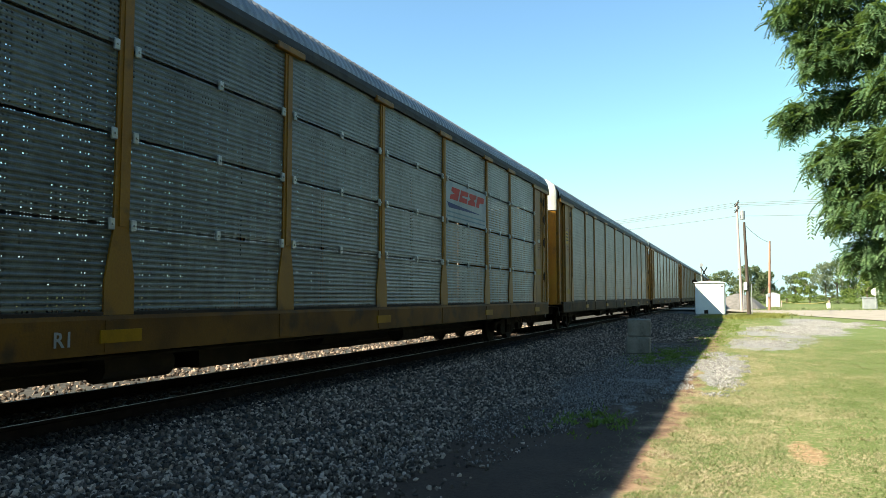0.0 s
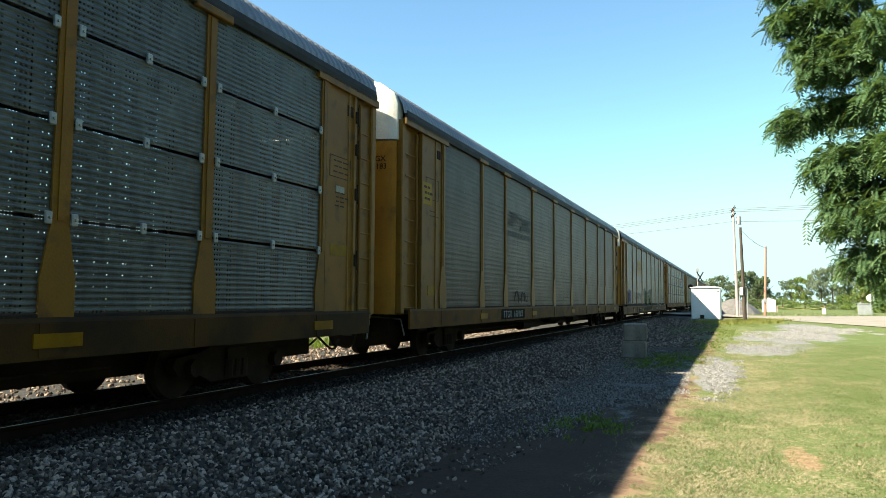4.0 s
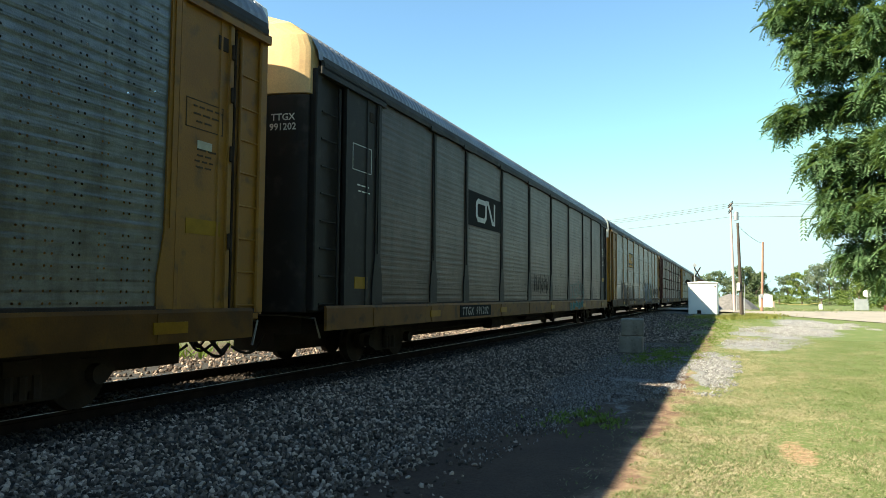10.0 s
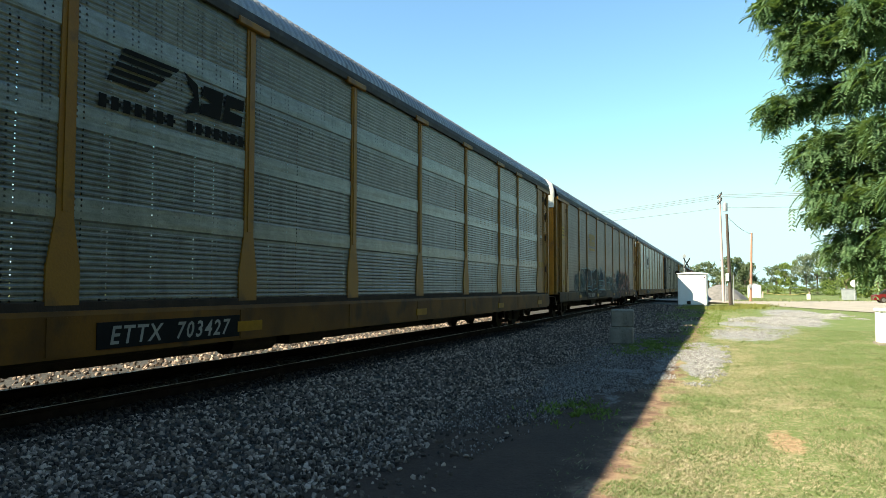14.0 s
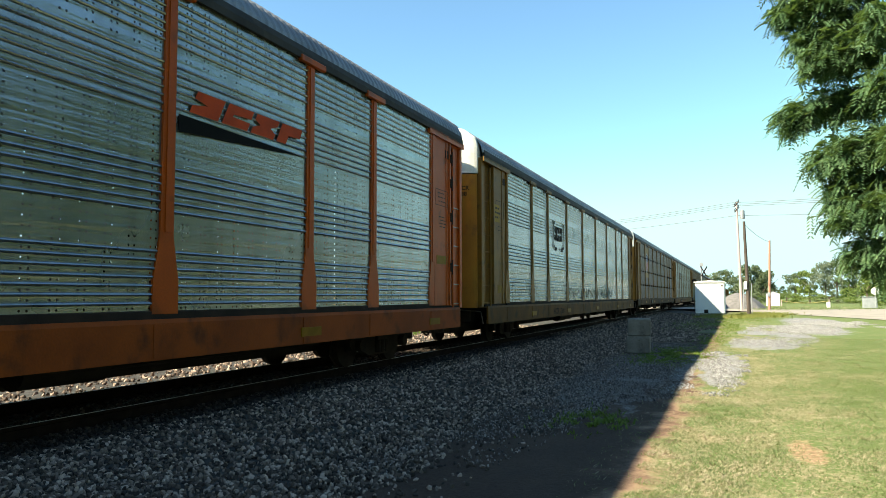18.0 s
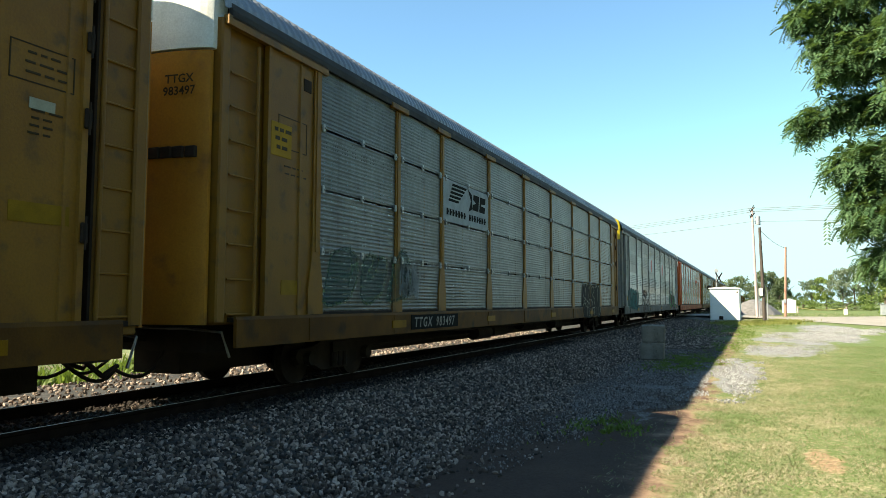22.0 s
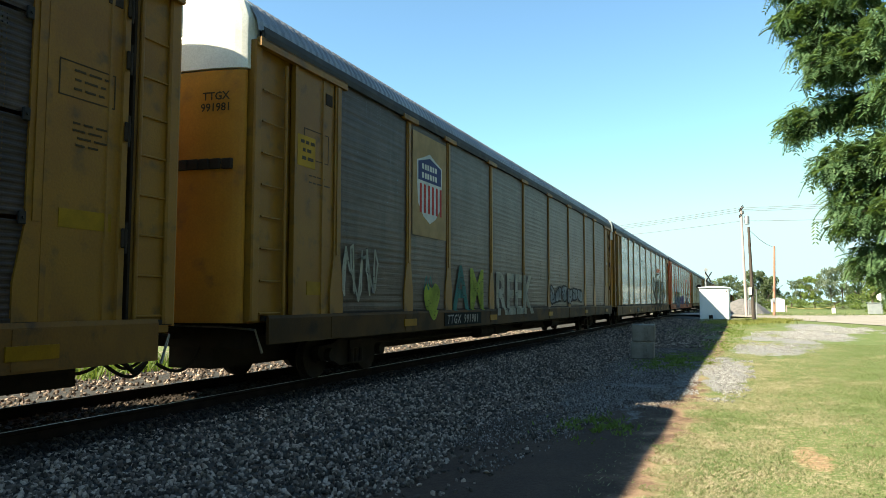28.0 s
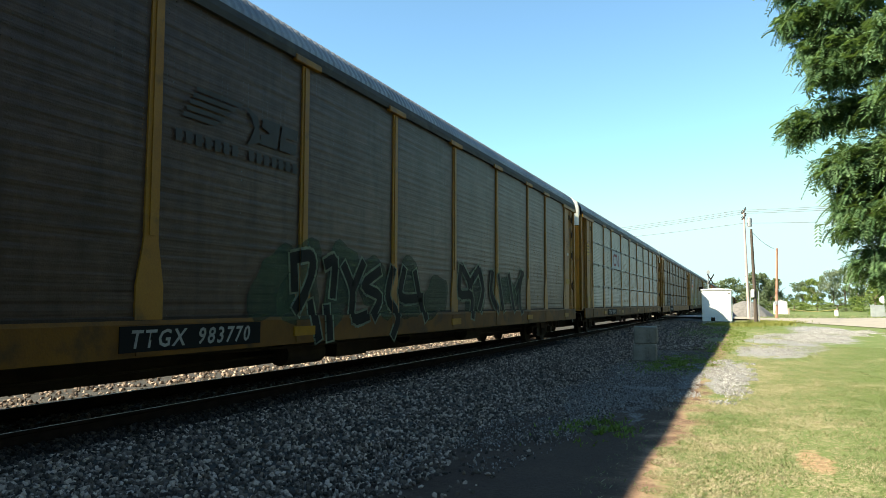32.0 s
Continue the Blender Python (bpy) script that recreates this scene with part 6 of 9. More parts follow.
def swept_piece(car):
    """A long faded piece: a dark swept body with thin pale edges, blue letters fading into teal wash."""
    rng = random.Random(52)
    wash = spray_paint("teal_wash", (0.06, 0.12, 0.125), 0.6, (0.47, 0.74))
    blue = spray_paint("blue_wash", (0.02, 0.06, 0.12), 0.55, (0.48, 0.72))
    dark = spray_paint("thin_slate", (0.008, 0.013, 0.017), 0.8, (0.58, 0.82))
    rim = spray_paint("ice_rim", (0.22, 0.37, 0.4), 0.9, (0.52, 0.76))
    red = spray_paint("old_crimson", (0.075, 0.02, 0.022), 0.5)
    painted(car, "graffiti_cloud", [blob(rng, y, z, r, h, 0.22) for y, z, r, h in (
        (-10.0, 1.5, 0.45, 0.36), (-9.55, 1.35, 0.35, 0.32), (-8.9, 1.45, 0.4, 0.4), (-8.4, 1.6, 0.45, 0.4), (-8.2, 1.3, 0.5, 0.3), (-3.3, 1.5, 0.7, 0.5),
        (-1.0, 1.45, 0.6, 0.45), (0.1, 1.5, 0.8, 0.42), (1.0, 1.35, 0.5, 0.35))], wash, "thin teal sprayed wash", 0)
    painted(car, "graffiti_fill", [rounded(p) for p in (
        [(-8.67, 2.07), (-8.2, 2.09), (-7.3, 2.12), (-6.6, 2.1), (-6.2, 1.98), (-6.1, 1.6), (-5.8, 1.2), (-5.9, 1.0), (-7.3, 1.05), (-7.45, 1.34), (-7.63, 1.63), (-7.97, 1.89)],
        [(-6.0, 1.98), (-5.2, 2.06), (-4.5, 2.17), (-4.3, 1.8), (-4.1, 1.4), (-4.4, 1.02), (-5.6, 1.02), (-5.7, 1.5)])], dark, "dark swept body of a long graffiti", 1)
    painted(car, "graffiti_fill", [rounded(p) for p in (
        [(-3.5, 2.1), (-3.2, 2.26), (-2.5, 2.02), (-2.0, 1.7), (-2.3, 1.3), (-2.8, 1.2), (-3.3, 1.5)],
        [(-2.0, 2.1), (-1.6, 1.98), (-1.6, 1.1), (-1.9, 1.3)],
        [(3.3, 1.95), (3.8, 1.95), (3.95, 1.3), (3.2, 1.2)])], blue, "faded blue letters", 1)
    drawn(car, "graffiti_outline", 0.035, rim, "thin pale blue edges", 2.5, [
        [(-8.67, 2.09), (-8.1, 2.06), (-7.75, 1.75), (-7.6, 1.55), (-7.9, 1.5)],
        [(-7.95, 2.13), (-7.2, 2.16), (-6.6, 2.14), (-6.4, 1.8)],
        [(-7.2, 1.75), (-6.8, 1.55), (-6.6, 1.4), (-7.0, 1.42)],
        [(-6.25, 1.95), (-5.9, 1.6), (-5.65, 1.4), (-6.1, 1.35), (-6.4, 1.1)],
        [(-6.3, 2.02), (-5.7, 2.0), (-5.2, 2.1), (-4.6, 2.22), (-4.35, 1.95), (-3.95, 1.75), (-3.8, 2.0)],
        [(-7.4, 1.28), (-6.9, 1.3), (-6.4, 1.28), (-6.1, 1.05), (-6.5, 1.15), (-7.2, 1.16)],
        [(-5.5, 1.6), (-5.1, 1.62), (-4.9, 1.45), (-5.3, 1.42)]])
    drawn(car, "graffiti_outline", 0.035, rim, "thin pale blue edges", 2.5, [
        [(-5.6, 1.12), (-4.9, 1.2), (-4.4, 1.2)],
        [(-4.2, 2.0), (-3.7, 1.9), (-3.5, 2.2), (-3.1, 2.32), (-2.7, 2.1), (-2.2, 2.12), (-1.9, 1.9)],
        [(-3.9, 1.6), (-3.0, 1.62), (-2.2, 1.6)],
        [(-3.95, 1.3), (-3.2, 1.36), (-2.4, 1.32), (-1.8, 1.34)],
        [(-3.9, 1.12), (-3.0, 1.14), (-1.7, 1.12)],
        [(-1.3, 1.9), (-0.9, 2.15), (-0.5, 1.8), (-0.2, 2.1), (0.3, 1.85), (0.7, 2.05), (1.0, 1.8)],
        [(-1.2, 1.5), (-0.3, 1.55), (0.4, 1.4), (1.0, 1.5)]])
    drawn(car, "graffiti_outline", 0.2, dark, "dark hooked stroke", 2, [[(-3.9, 2.0), (-3.7, 1.7), (-4.0, 1.35), (-4.25, 1.05)]])
    drawn(car, "graffiti_scrawl", 0.05, red, "dull crimson letters", 2, [
        [(-9.95, 1.65), (-9.85, 1.35), (-9.65, 1.6), (-9.5, 1.35)], [(-9.9, 1.22), (-9.4, 1.24)], [(-8.75, 1.4), (-8.7, 1.6), (-8.55, 1.45)]])
    painted(car, "graffiti_fill", [[(-9.2, 1.06), (-1.4, 1.06), (-1.4, 0.8), (-4.1, 0.74), (-8.9, 0.85)]], dark, "dark overspray across the sill", 1)


def green_bubble(car):
    """Plump green and plum letters on a black shadow with a white rim and teal spots."""
    rng = random.Random(71)
    painted(car, "graffiti_cloud", [blob(rng, y, z, r, h, 0.2) for y, z, r, h in ((6.87, 1.41, 0.28, 0.42), (7.13, 1.58, 0.2, 0.4), (7.8, 2.02, 0.1, 0.12), (8.38, 2.01, 0.12, 0.16), (9.47, 1.89, 0.14, 0.2), (9.99, 1.92, 0.1, 0.15), (10.43, 1.75, 0.12, 0.2), (10.64, 1.33, 0.2, 0.35))], S_TEAL, "teal sprayed spots", 0)
    painted(car, "graffiti_fill", [rounded(p) for p in ([(7.17, 0.97), (7.27, 1.31), (7.32, 1.75), (7.51, 1.92), (7.96, 1.91), (8.54, 1.84), (9.11, 1.8), (9.99, 1.75), (10.51, 1.44), (10.45, 0.98), (9.9, 0.79), (9.24, 0.75), (8.75, 0.93), (7.99, 0.91), (7.56, 0.83)],)], S_BLACK, "black shadow of plump letters", 1)
    painted(car, "graffiti_fill", [rounded(p) for p in ([(7.38, 1.03), (7.42, 1.39), (7.47, 1.73), (7.66, 1.86), (7.88, 1.86), (7.98, 1.73), (7.89, 1.55), (7.68, 1.4), (7.61, 1.31), (7.79, 1.37), (7.96, 1.25), (7.97, 1.02), (7.84, 0.92), (7.55, 0.93)], [(8.48, 1.51), (8.5, 1.76), (8.72, 1.84), (9.01, 1.79), (9.17, 1.56), (9.15, 1.22), (8.94, 1.02), (8.7, 1.01), (8.56, 1.16), (8.58, 1.38), (8.83, 1.47)], [(9.71, 1.32), (9.73, 1.61), (9.93, 1.73), (10.24, 1.67), (10.44, 1.44), (10.41, 1.13), (10.2, 0.91), (9.9, 0.86), (9.72, 1)],)], spray_paint("grass_green", (0.06, 0.22, 0.06)), "bright green plump letters", 2)
    painted(car, "graffiti_fill", [rounded(p) for p in ([(7.89, 1.49), (8, 1.7), (8.16, 1.85), (8.39, 1.79), (8.42, 1.54), (8.53, 1.41), (8.47, 1.16), (8.31, 1), (7.99, 1.02), (7.96, 1.25)], [(9.19, 1.63), (9.48, 1.66), (9.7, 1.61), (9.69, 0.93), (9.51, 0.76), (9.24, 0.8), (9.16, 1.01), (9.22, 1.35)],)], spray_paint("plum", (0.13, 0.02, 0.07)), "plum plump letters", 2.5)
    drawn(car, "graffiti_outline", 0.045, S_BLACK, "black inner line", 3.5, [
        [(7.61, 1.31), (7.69, 1.41), (7.89, 1.53)],
        [(7.63, 1.17), (7.73, 1.05)],
        [(8.03, 1.52), (8.05, 1.43)],
        [(8.55, 1.4), (8.83, 1.5), (8.97, 1.52)],
        [(8.81, 1.25), (8.88, 1.17)]])
    drawn(car, "graffiti_outline", 0.045, S_BLACK, "black inner line", 3.5, [
        [(9.92, 1.21), (9.86, 1.07), (10.07, 1.02)]])
    drawn(car, "graffiti_highlight", 0.03, S_WHITE, "white rim", 3, [
        [(7.07, 0.91), (7.24, 1.26), (7.3, 1.72), (7.48, 1.93), (7.62, 1.94), (7.96, 1.91)],
        [(7.96, 1.91), (8.54, 1.86), (9.01, 1.81), (9.99, 1.76), (10.37, 1.59), (10.51, 1.36), (10.44, 1.05)],
        [(8.16, 1.85), (8.34, 1.83), (8.41, 1.66), (8.46, 1.51), (8.51, 1.28)],
        [(7.79, 1.37), (7.96, 1.25), (7.97, 1.02)],
        [(8.69, 1.41), (8.92, 1.47)]])
    drawn(car, "graffiti_highlight", 0.03, S_WHITE, "white rim", 3, [
        [(9.22, 1.63), (9.35, 1.6)],
        [(9.28, 1.32), (9.24, 0.94)]])


def angular_line(car):
    """A bold black zigzag with white edges over a rusty red cloud, beside brown discs."""
    rng = random.Random(73)
    painted(car, "graffiti_cloud", [blob(rng, y, z, r, h, 0.2) for y, z, r, h in ((-6.77, 1.77, 0.4, 0.22), (-6.41, 1.73, 0.4, 0.25), (-5.98, 1.76, 0.4, 0.22), (-5.63, 1.78, 0.3, 0.2))], spray_paint("rusty_red", (0.1, 0.028, 0.018), 0.5), "rusty red sprayed cloud", 0)
    painted(car, "graffiti_disc", [rounded(p) for p in ([(-6.87, 1.06), (-6.81, 1.18), (-6.66, 1.18), (-6.57, 1.05), (-6.65, 0.94), (-6.8, 0.95)], [(-6.96, 0.94), (-6.87, 0.96), (-6.81, 0.81), (-6.86, 0.69), (-6.95, 0.68)],)], spray_paint("clay", (0.13, 0.05, 0.028), 0.8), "brown sprayed disc", 1)
    strokes = [
        [(-6.1, 1.61), (-5.99, 1.55), (-6.08, 1.32), (-5.93, 1.13), (-5.55, 1.03), (-5.35, 0.78)],
        [(-4.06, 1.09), (-4.46, 0.75)],
        [(-6.98, 1.36), (-6.79, 1.4), (-6.61, 1.24), (-6.49, 1.01), (-6.56, 0.85)]]
    drawn(car, "graffiti_edge", 0.2, S_BONE, "bold black line with a white edge", 2, strokes)
    drawn(car, "graffiti_letters", 0.14, S_BLACK, "bold black line with a white edge", 3, strokes)
    drawn(car, "graffiti_line", 0.085, S_BLACK, "bold black zigzag", 3, [
        [(-5.21, 1.83), (-5.22, 1.82), (-5.63, 1.42), (-5.64, 1.42), (-5.63, 1.41), (-5.09, 1.14), (-5.09, 1.13), (-5.08, 1.14), (-4.83, 1.42), (-4.83, 1.43), (-4.82, 1.42), (-4.35, 1.04), (-4.35, 1.03)],
        [(-4.69, 1.64), (-4.08, 1.66)]])
    drawn(car, "graffiti_outline", 0.028, S_BLACK, "thin black bubble letters", 2, [
        [(-5.2, 1.42), (-5.13, 1.68), (-4.92, 1.79), (-4.75, 1.69), (-4.77, 1.43)],
        [(-4.2, 1.44), (-4.2, 1.72), (-4.05, 1.79), (-3.91, 1.73), (-3.94, 1.49)],
        [(-3.91, 1.67), (-3.67, 1.79), (-3.41, 1.76), (-3.33, 1.59), (-2.98, 1.83), (-2.56, 1.77), (-2.46, 1.54)],
        [(-2.46, 1.57), (-2.19, 1.68), (-1.89, 1.5), (-1.59, 1.7), (-1.53, 1.43), (-2.37, 1.39)],
        [(-3.86, 1.04), (-3.73, 1.36), (-3.37, 1.5), (-3.13, 1.31), (-3.13, 1.02)]])
    drawn(car, "graffiti_outline", 0.028, S_BLACK, "thin black bubble letters", 2, [
        [(-2.97, 1.07), (-2.89, 1.31), (-2.46, 1.36), (-2.18, 1.21), (-2.18, 1.03)],
        [(-4.58, 1.81), (-4.4, 1.8), (-4.37, 1.65)],
        [(-0.75, 1.67), (-0.57, 1.8), (-0.57, 1.32), (-0.32, 1.75), (-0.18, 1.26), (0.08, 1.76), (0.22, 1.32)],
        [(0.29, 1.77), (0.79, 1.79), (1.02, 1.63), (0.29, 1.51), (0.95, 1.39), (0.79, 1.12), (0.15, 1.19)],
        [(1.84, 1.61), (2.2, 1.65), (2.29, 1.33), (2.57, 1.81), (2.86, 1.4), (3.16, 1.83), (3.47, 1.25)]])
    drawn(car, "graffiti_outline", 0.028, S_BLACK, "thin black bubble letters", 2, [
        [(3.69, 1.81), (4.13, 1.66), (3.79, 1.17), (4.25, 1.78), (4.35, 1.08)],
        [(4.97, 1.85), (5.35, 1.51), (6.16, 1.43), (5.47, 1.16), (5.08, 0.99)]])


def block_letters(car):
    """Four tall letters, olive above and grey-violet below, in heavy black outline on blue."""
    rng = random.Random(91)
    painted(car, "graffiti_cloud", [blob(rng, y, z, r, h, 0.2) for y, z, r, h in ((-8.88, 1.41, 0.5, 0.4), (-8.54, 1.48, 0.5, 0.45), (-7.84, 1.32, 0.5, 0.6), (-7.12, 1.22, 0.6, 0.5), (-6.19, 1.43, 0.6, 0.6), (-5.02, 1.4, 0.6, 0.55), (-3.83, 1.26, 0.35, 0.4))], spray_paint("thin_blue", (0.025, 0.1, 0.14), 0.7), "blue sprayed background", 0)
    strokes = [
        [(-8.13, 1.91), (-8.05, 1.67), (-7.98, 1.39), (-7.8, 0.79)],
        [(-8.21, 1.89), (-7.92, 2), (-7.69, 1.92), (-7.7, 1.69), (-7.94, 1.59)],
        [(-7.77, 1.6), (-7.38, 1.41), (-7.27, 1.14), (-7.34, 0.8)],
        [(-6.3, 1.77), (-6.64, 1.9), (-6.91, 1.66), (-6.97, 1.25), (-6.77, 0.85), (-6.41, 0.75), (-6.07, 1.04)],
        [(-5.8, 1.94), (-5.67, 1.39), (-5.49, 0.72)],
        [(-5.87, 1.94), (-5.35, 1.99), (-5.15, 1.79), (-5.34, 1.57), (-5.62, 1.5)],
        [(-4.21, 1.55), (-4.42, 1.91), (-4.86, 1.86), (-5.01, 1.6), (-4.59, 1.41), (-4.07, 1.23), (-4.11, 0.89), (-4.48, 0.71), (-4.83, 0.86), (-4.91, 1.06)]]
    drawn(car, "graffiti_edge", 0.46, S_BLACK, "heavy black outline of tall letters", 1, strokes)
    drawn(car, "graffiti_letters", 0.27, S_OLIVE, "olive upper part of tall letters", 2, strokes)
    low = [[p for p in smooth(s) if p[1] < 1.62] for s in strokes]
    painted(car, "graffiti_letters", [q for s in low if len(s) > 1 for q in stroke(s, 0.25)], spray_paint("grey_violet", (0.13, 0.13, 0.17)), "grey-violet lower part of tall letters", 3)
    drawn(car, "graffiti_highlight", 0.04, S_WHITE, "white highlight", 4, [
        [(-7.81, 2.03), (-7.59, 1.91), (-7.61, 1.7)],
        [(-7.85, 1.5), (-7.75, 1.14), (-7.64, 0.81)],
        [(-7.38, 1.52), (-7.17, 1.22), (-7.21, 0.91)],
        [(-6.77, 1.54), (-6.81, 1.21), (-6.6, 0.92)],
        [(-5.11, 1.94), (-5.03, 1.75)]])
    drawn(car, "graffiti_highlight", 0.04, S_WHITE, "white highlight", 4, [
        [(-5.52, 1.4), (-5.43, 0.88)],
        [(-4.28, 1.81), (-4.03, 1.55)],
        [(-4.84, 1.23), (-4.58, 1)]])
    drawn(car, "graffiti_letters", 0.16, S_TEAL, "teal letters with dark shadow", 2, [
        [(-9.02, 1.28), (-9.01, 1.68), (-8.74, 1.3), (-8.72, 1.67)],
        [(-8.49, 1.29), (-8.49, 1.62), (-8.33, 1.52), (-8.46, 1.43), (-8.32, 1.32), (-8.47, 1.28)]])
    drawn(car, "graffiti_line", 0.035, S_SLATE, "small dark tag", 2, [
        [(-3.26, 2.06), (-3.37, 1.83)],
        [(-3.48, 1.93), (-3.09, 1.93)],
        [(-3.58, 1.71), (-2.96, 1.67), (-3.47, 1.57), (-2.96, 1.47)],
        [(-3.46, 1.4), (-2.96, 1.44), (-3.18, 1.15)]])


def grey_piece(car):
    """A pale shape outlined by one broad slate-grey line."""
    painted(car, "graffiti_fill", [rounded(p) for p in ([(4.39, 0.77), (4.44, 1.64), (4.63, 1.93), (5.04, 2.03), (5.63, 1.87), (6.47, 1.87), (6.39, 1.58), (7.08, 1.57), (7.46, 1.29), (7.42, 0.86), (7.1, 0.66), (5.67, 0.66)],)], spray_paint("thin_silver", (0.2, 0.215, 0.22), 0.5), "thin pale sprayed fill", 0)
    drawn(car, "graffiti_outline", 0.17, spray_paint("blue_slate", (0.02, 0.026, 0.042), 0.8), "broad slate line", 2, [
        [(4.32, 1.05), (4.37, 1.6), (4.51, 1.94), (4.91, 2.1), (5.49, 1.97), (6.63, 1.99), (6.62, 1.68), (6.01, 1.4), (5.57, 1.53), (5.34, 1.37), (5.45, 0.98)],
        [(5.8, 1.1), (5.83, 1.24), (5.9, 1.1)],
        [(6.17, 1.05), (6.4, 1.38), (6.94, 1.57), (7.41, 1.47), (7.57, 1.13), (7.24, 0.77)]])
    drawn(car, "graffiti_line", 0.035, S_SLATE, "small dark tag", 2, [
        [(7.51, 1.56), (7.45, 1.82), (7.7, 1.86), (7.66, 1.59)],
        [(7.81, 1.95), (7.92, 1.62), (8.07, 2.02), (8.29, 1.92)],
        [(7.71, 1.45), (7.77, 1.12), (7.97, 1.46), (8.03, 1.12)],
        [(8.13, 1.46), (8.3, 1.46), (8.31, 1.12)],
        [(9.53, 1.73), (9.47, 1.23), (9.81, 1.48), (9.61, 1.39), (9.96, 1.23)]])


def tall_word(car):
    """A five-letter word sprayed in one broad black line, with an arrow behind it."""
    strokes = [[(3.42, 2.1), (3.4, 2.45), (3.1, 2.8), (2.75, 2.88), (2.45, 2.7), (2.35, 2.3), (2.6, 1.95), (3.15, 1.8), (3.55, 1.5), (3.55, 1.05), (3.25, 0.78), (2.85, 0.76), (2.55, 1.0), (2.45, 1.5)]]
    strokes += [
        [(4.04, 2.63), (4.12, 1.76), (4.25, 0.69)],
        [(3.97, 2.58), (4.28, 2.63), (4.72, 2.59), (4.96, 2.26), (4.95, 1.74), (4.73, 1.52), (4.34, 1.44)],
        [(5.36, 2.76), (5.8, 2.79)],
        [(5.45, 2.75), (5.31, 2.17), (5.15, 1.18), (5.03, 0.66)],
        [(5.59, 2.68), (5.88, 2.29), (6.16, 1.52), (6.34, 0.66)],
        [(5.14, 1.03), (6.29, 0.99)],
        [(6.73, 2.83), (6.86, 1.98), (6.93, 1.11), (6.9, 0.66)],
        [(7.49, 2.67), (7.92, 2.67)],
        [(7.65, 2.66), (7.5, 1.73), (7.34, 0.66)],
        [(7.77, 2.65), (8.24, 1.9), (8.79, 0.98)],
        [(9, 2.92), (8.93, 1.8), (8.87, 0.66)]]
    drawn(car, "graffiti_letters", 0.24, spray_paint("fresh_black", (0.006, 0.006, 0.006), 0.93, (0.72, 1.0)), "tall sprayed black letters", 2, strokes)
    drawn(car, "graffiti_arrow", 0.13, S_BLACK, "sprayed black arrow", 2, [
        [(8.57, 1.92), (9.73, 1.94)],
        [(9.65, 2.35), (10.47, 1.97), (10.49, 1.96), (10.47, 1.94), (9.67, 1.47)]])


def long_black(car):
    """Crowded dark letters with pale edges on a worn green ground."""
    rng = random.Random(121)
    painted(car, "graffiti_cloud", [blob(rng, y, z, r, h, 0.2) for y, z, r, h in ((-4.99, 1.5, 0.45, 0.5), (-4.38, 1.51, 0.5, 0.55), (-3.29, 1.61, 0.5, 0.55), (-2.21, 1.56, 0.5, 0.5), (-0.91, 1.51, 0.5, 0.5), (0.41, 1.39, 0.6, 0.4), (2.77, 1.52, 0.7, 0.45), (5.31, 1.56, 0.7, 0.4))], spray_paint("worn_green", (0.06, 0.1, 0.06), 0.6), "worn green sprayed ground", 0)
    strokes = [
        [(-4.57, 1.89), (-4.19, 1.94), (-4.12, 1.76), (-4.32, 1.41), (-4.52, 1.18)],
        [(-4.6, 1.9), (-4.56, 1.47)],
        [(-4.17, 1.24), (-4, 0.76)],
        [(-3.74, 1.85), (-3.51, 1.89), (-3.55, 1.39)],
        [(-3.72, 1.17), (-3.68, 0.75)],
        [(-3.22, 1.83), (-2.96, 1.47), (-2.95, 1.02), (-2.52, 1.05)],
        [(-2.62, 1.9), (-2.92, 1.51)],
        [(-2.04, 1.81), (-2.57, 1.55), (-2.03, 1.36), (-2.28, 1.04)],
        [(-1.55, 1.85), (-1.72, 1.37), (-1.39, 1.03), (-1.58, 0.7)],
        [(-1.07, 1.87), (-1.19, 1.37), (-0.28, 1.37)],
        [(-0.59, 1.83), (-0.41, 1.42), (-0.16, 0.97)]]
    drawn(car, "graffiti_edge", 0.25, PALE_G, "dark letters with pale edges", 1, strokes)
    drawn(car, "graffiti_letters", 0.17, S_BLACK, "dark letters with pale edges", 2, strokes)
    strokes = [
        [(1.79, 2.05), (1.72, 1.48), (2.46, 1.43), (2.46, 0.97)],
        [(1.93, 2.03), (2.46, 1.67)],
        [(2.93, 2.05), (2.3, 1.67)],
        [(3.01, 2.02), (3.26, 1.58), (3.01, 1.13)],
        [(3.96, 2.01), (3.87, 1.53), (4.32, 1.12)],
        [(4.42, 1.96), (4.8, 1.12)],
        [(5.31, 2), (5.72, 1.11)],
        [(6.52, 2.11), (6.28, 1.57), (6.39, 1.04)],
        [(5.95, 1.63), (6.64, 2.11)]]
    drawn(car, "graffiti_edge", 0.3, PALE_G, "dark letters with pale edges", 1, strokes)
    drawn(car, "graffiti_letters", 0.19, S_BLACK, "dark letters with pale edges", 2, strokes)


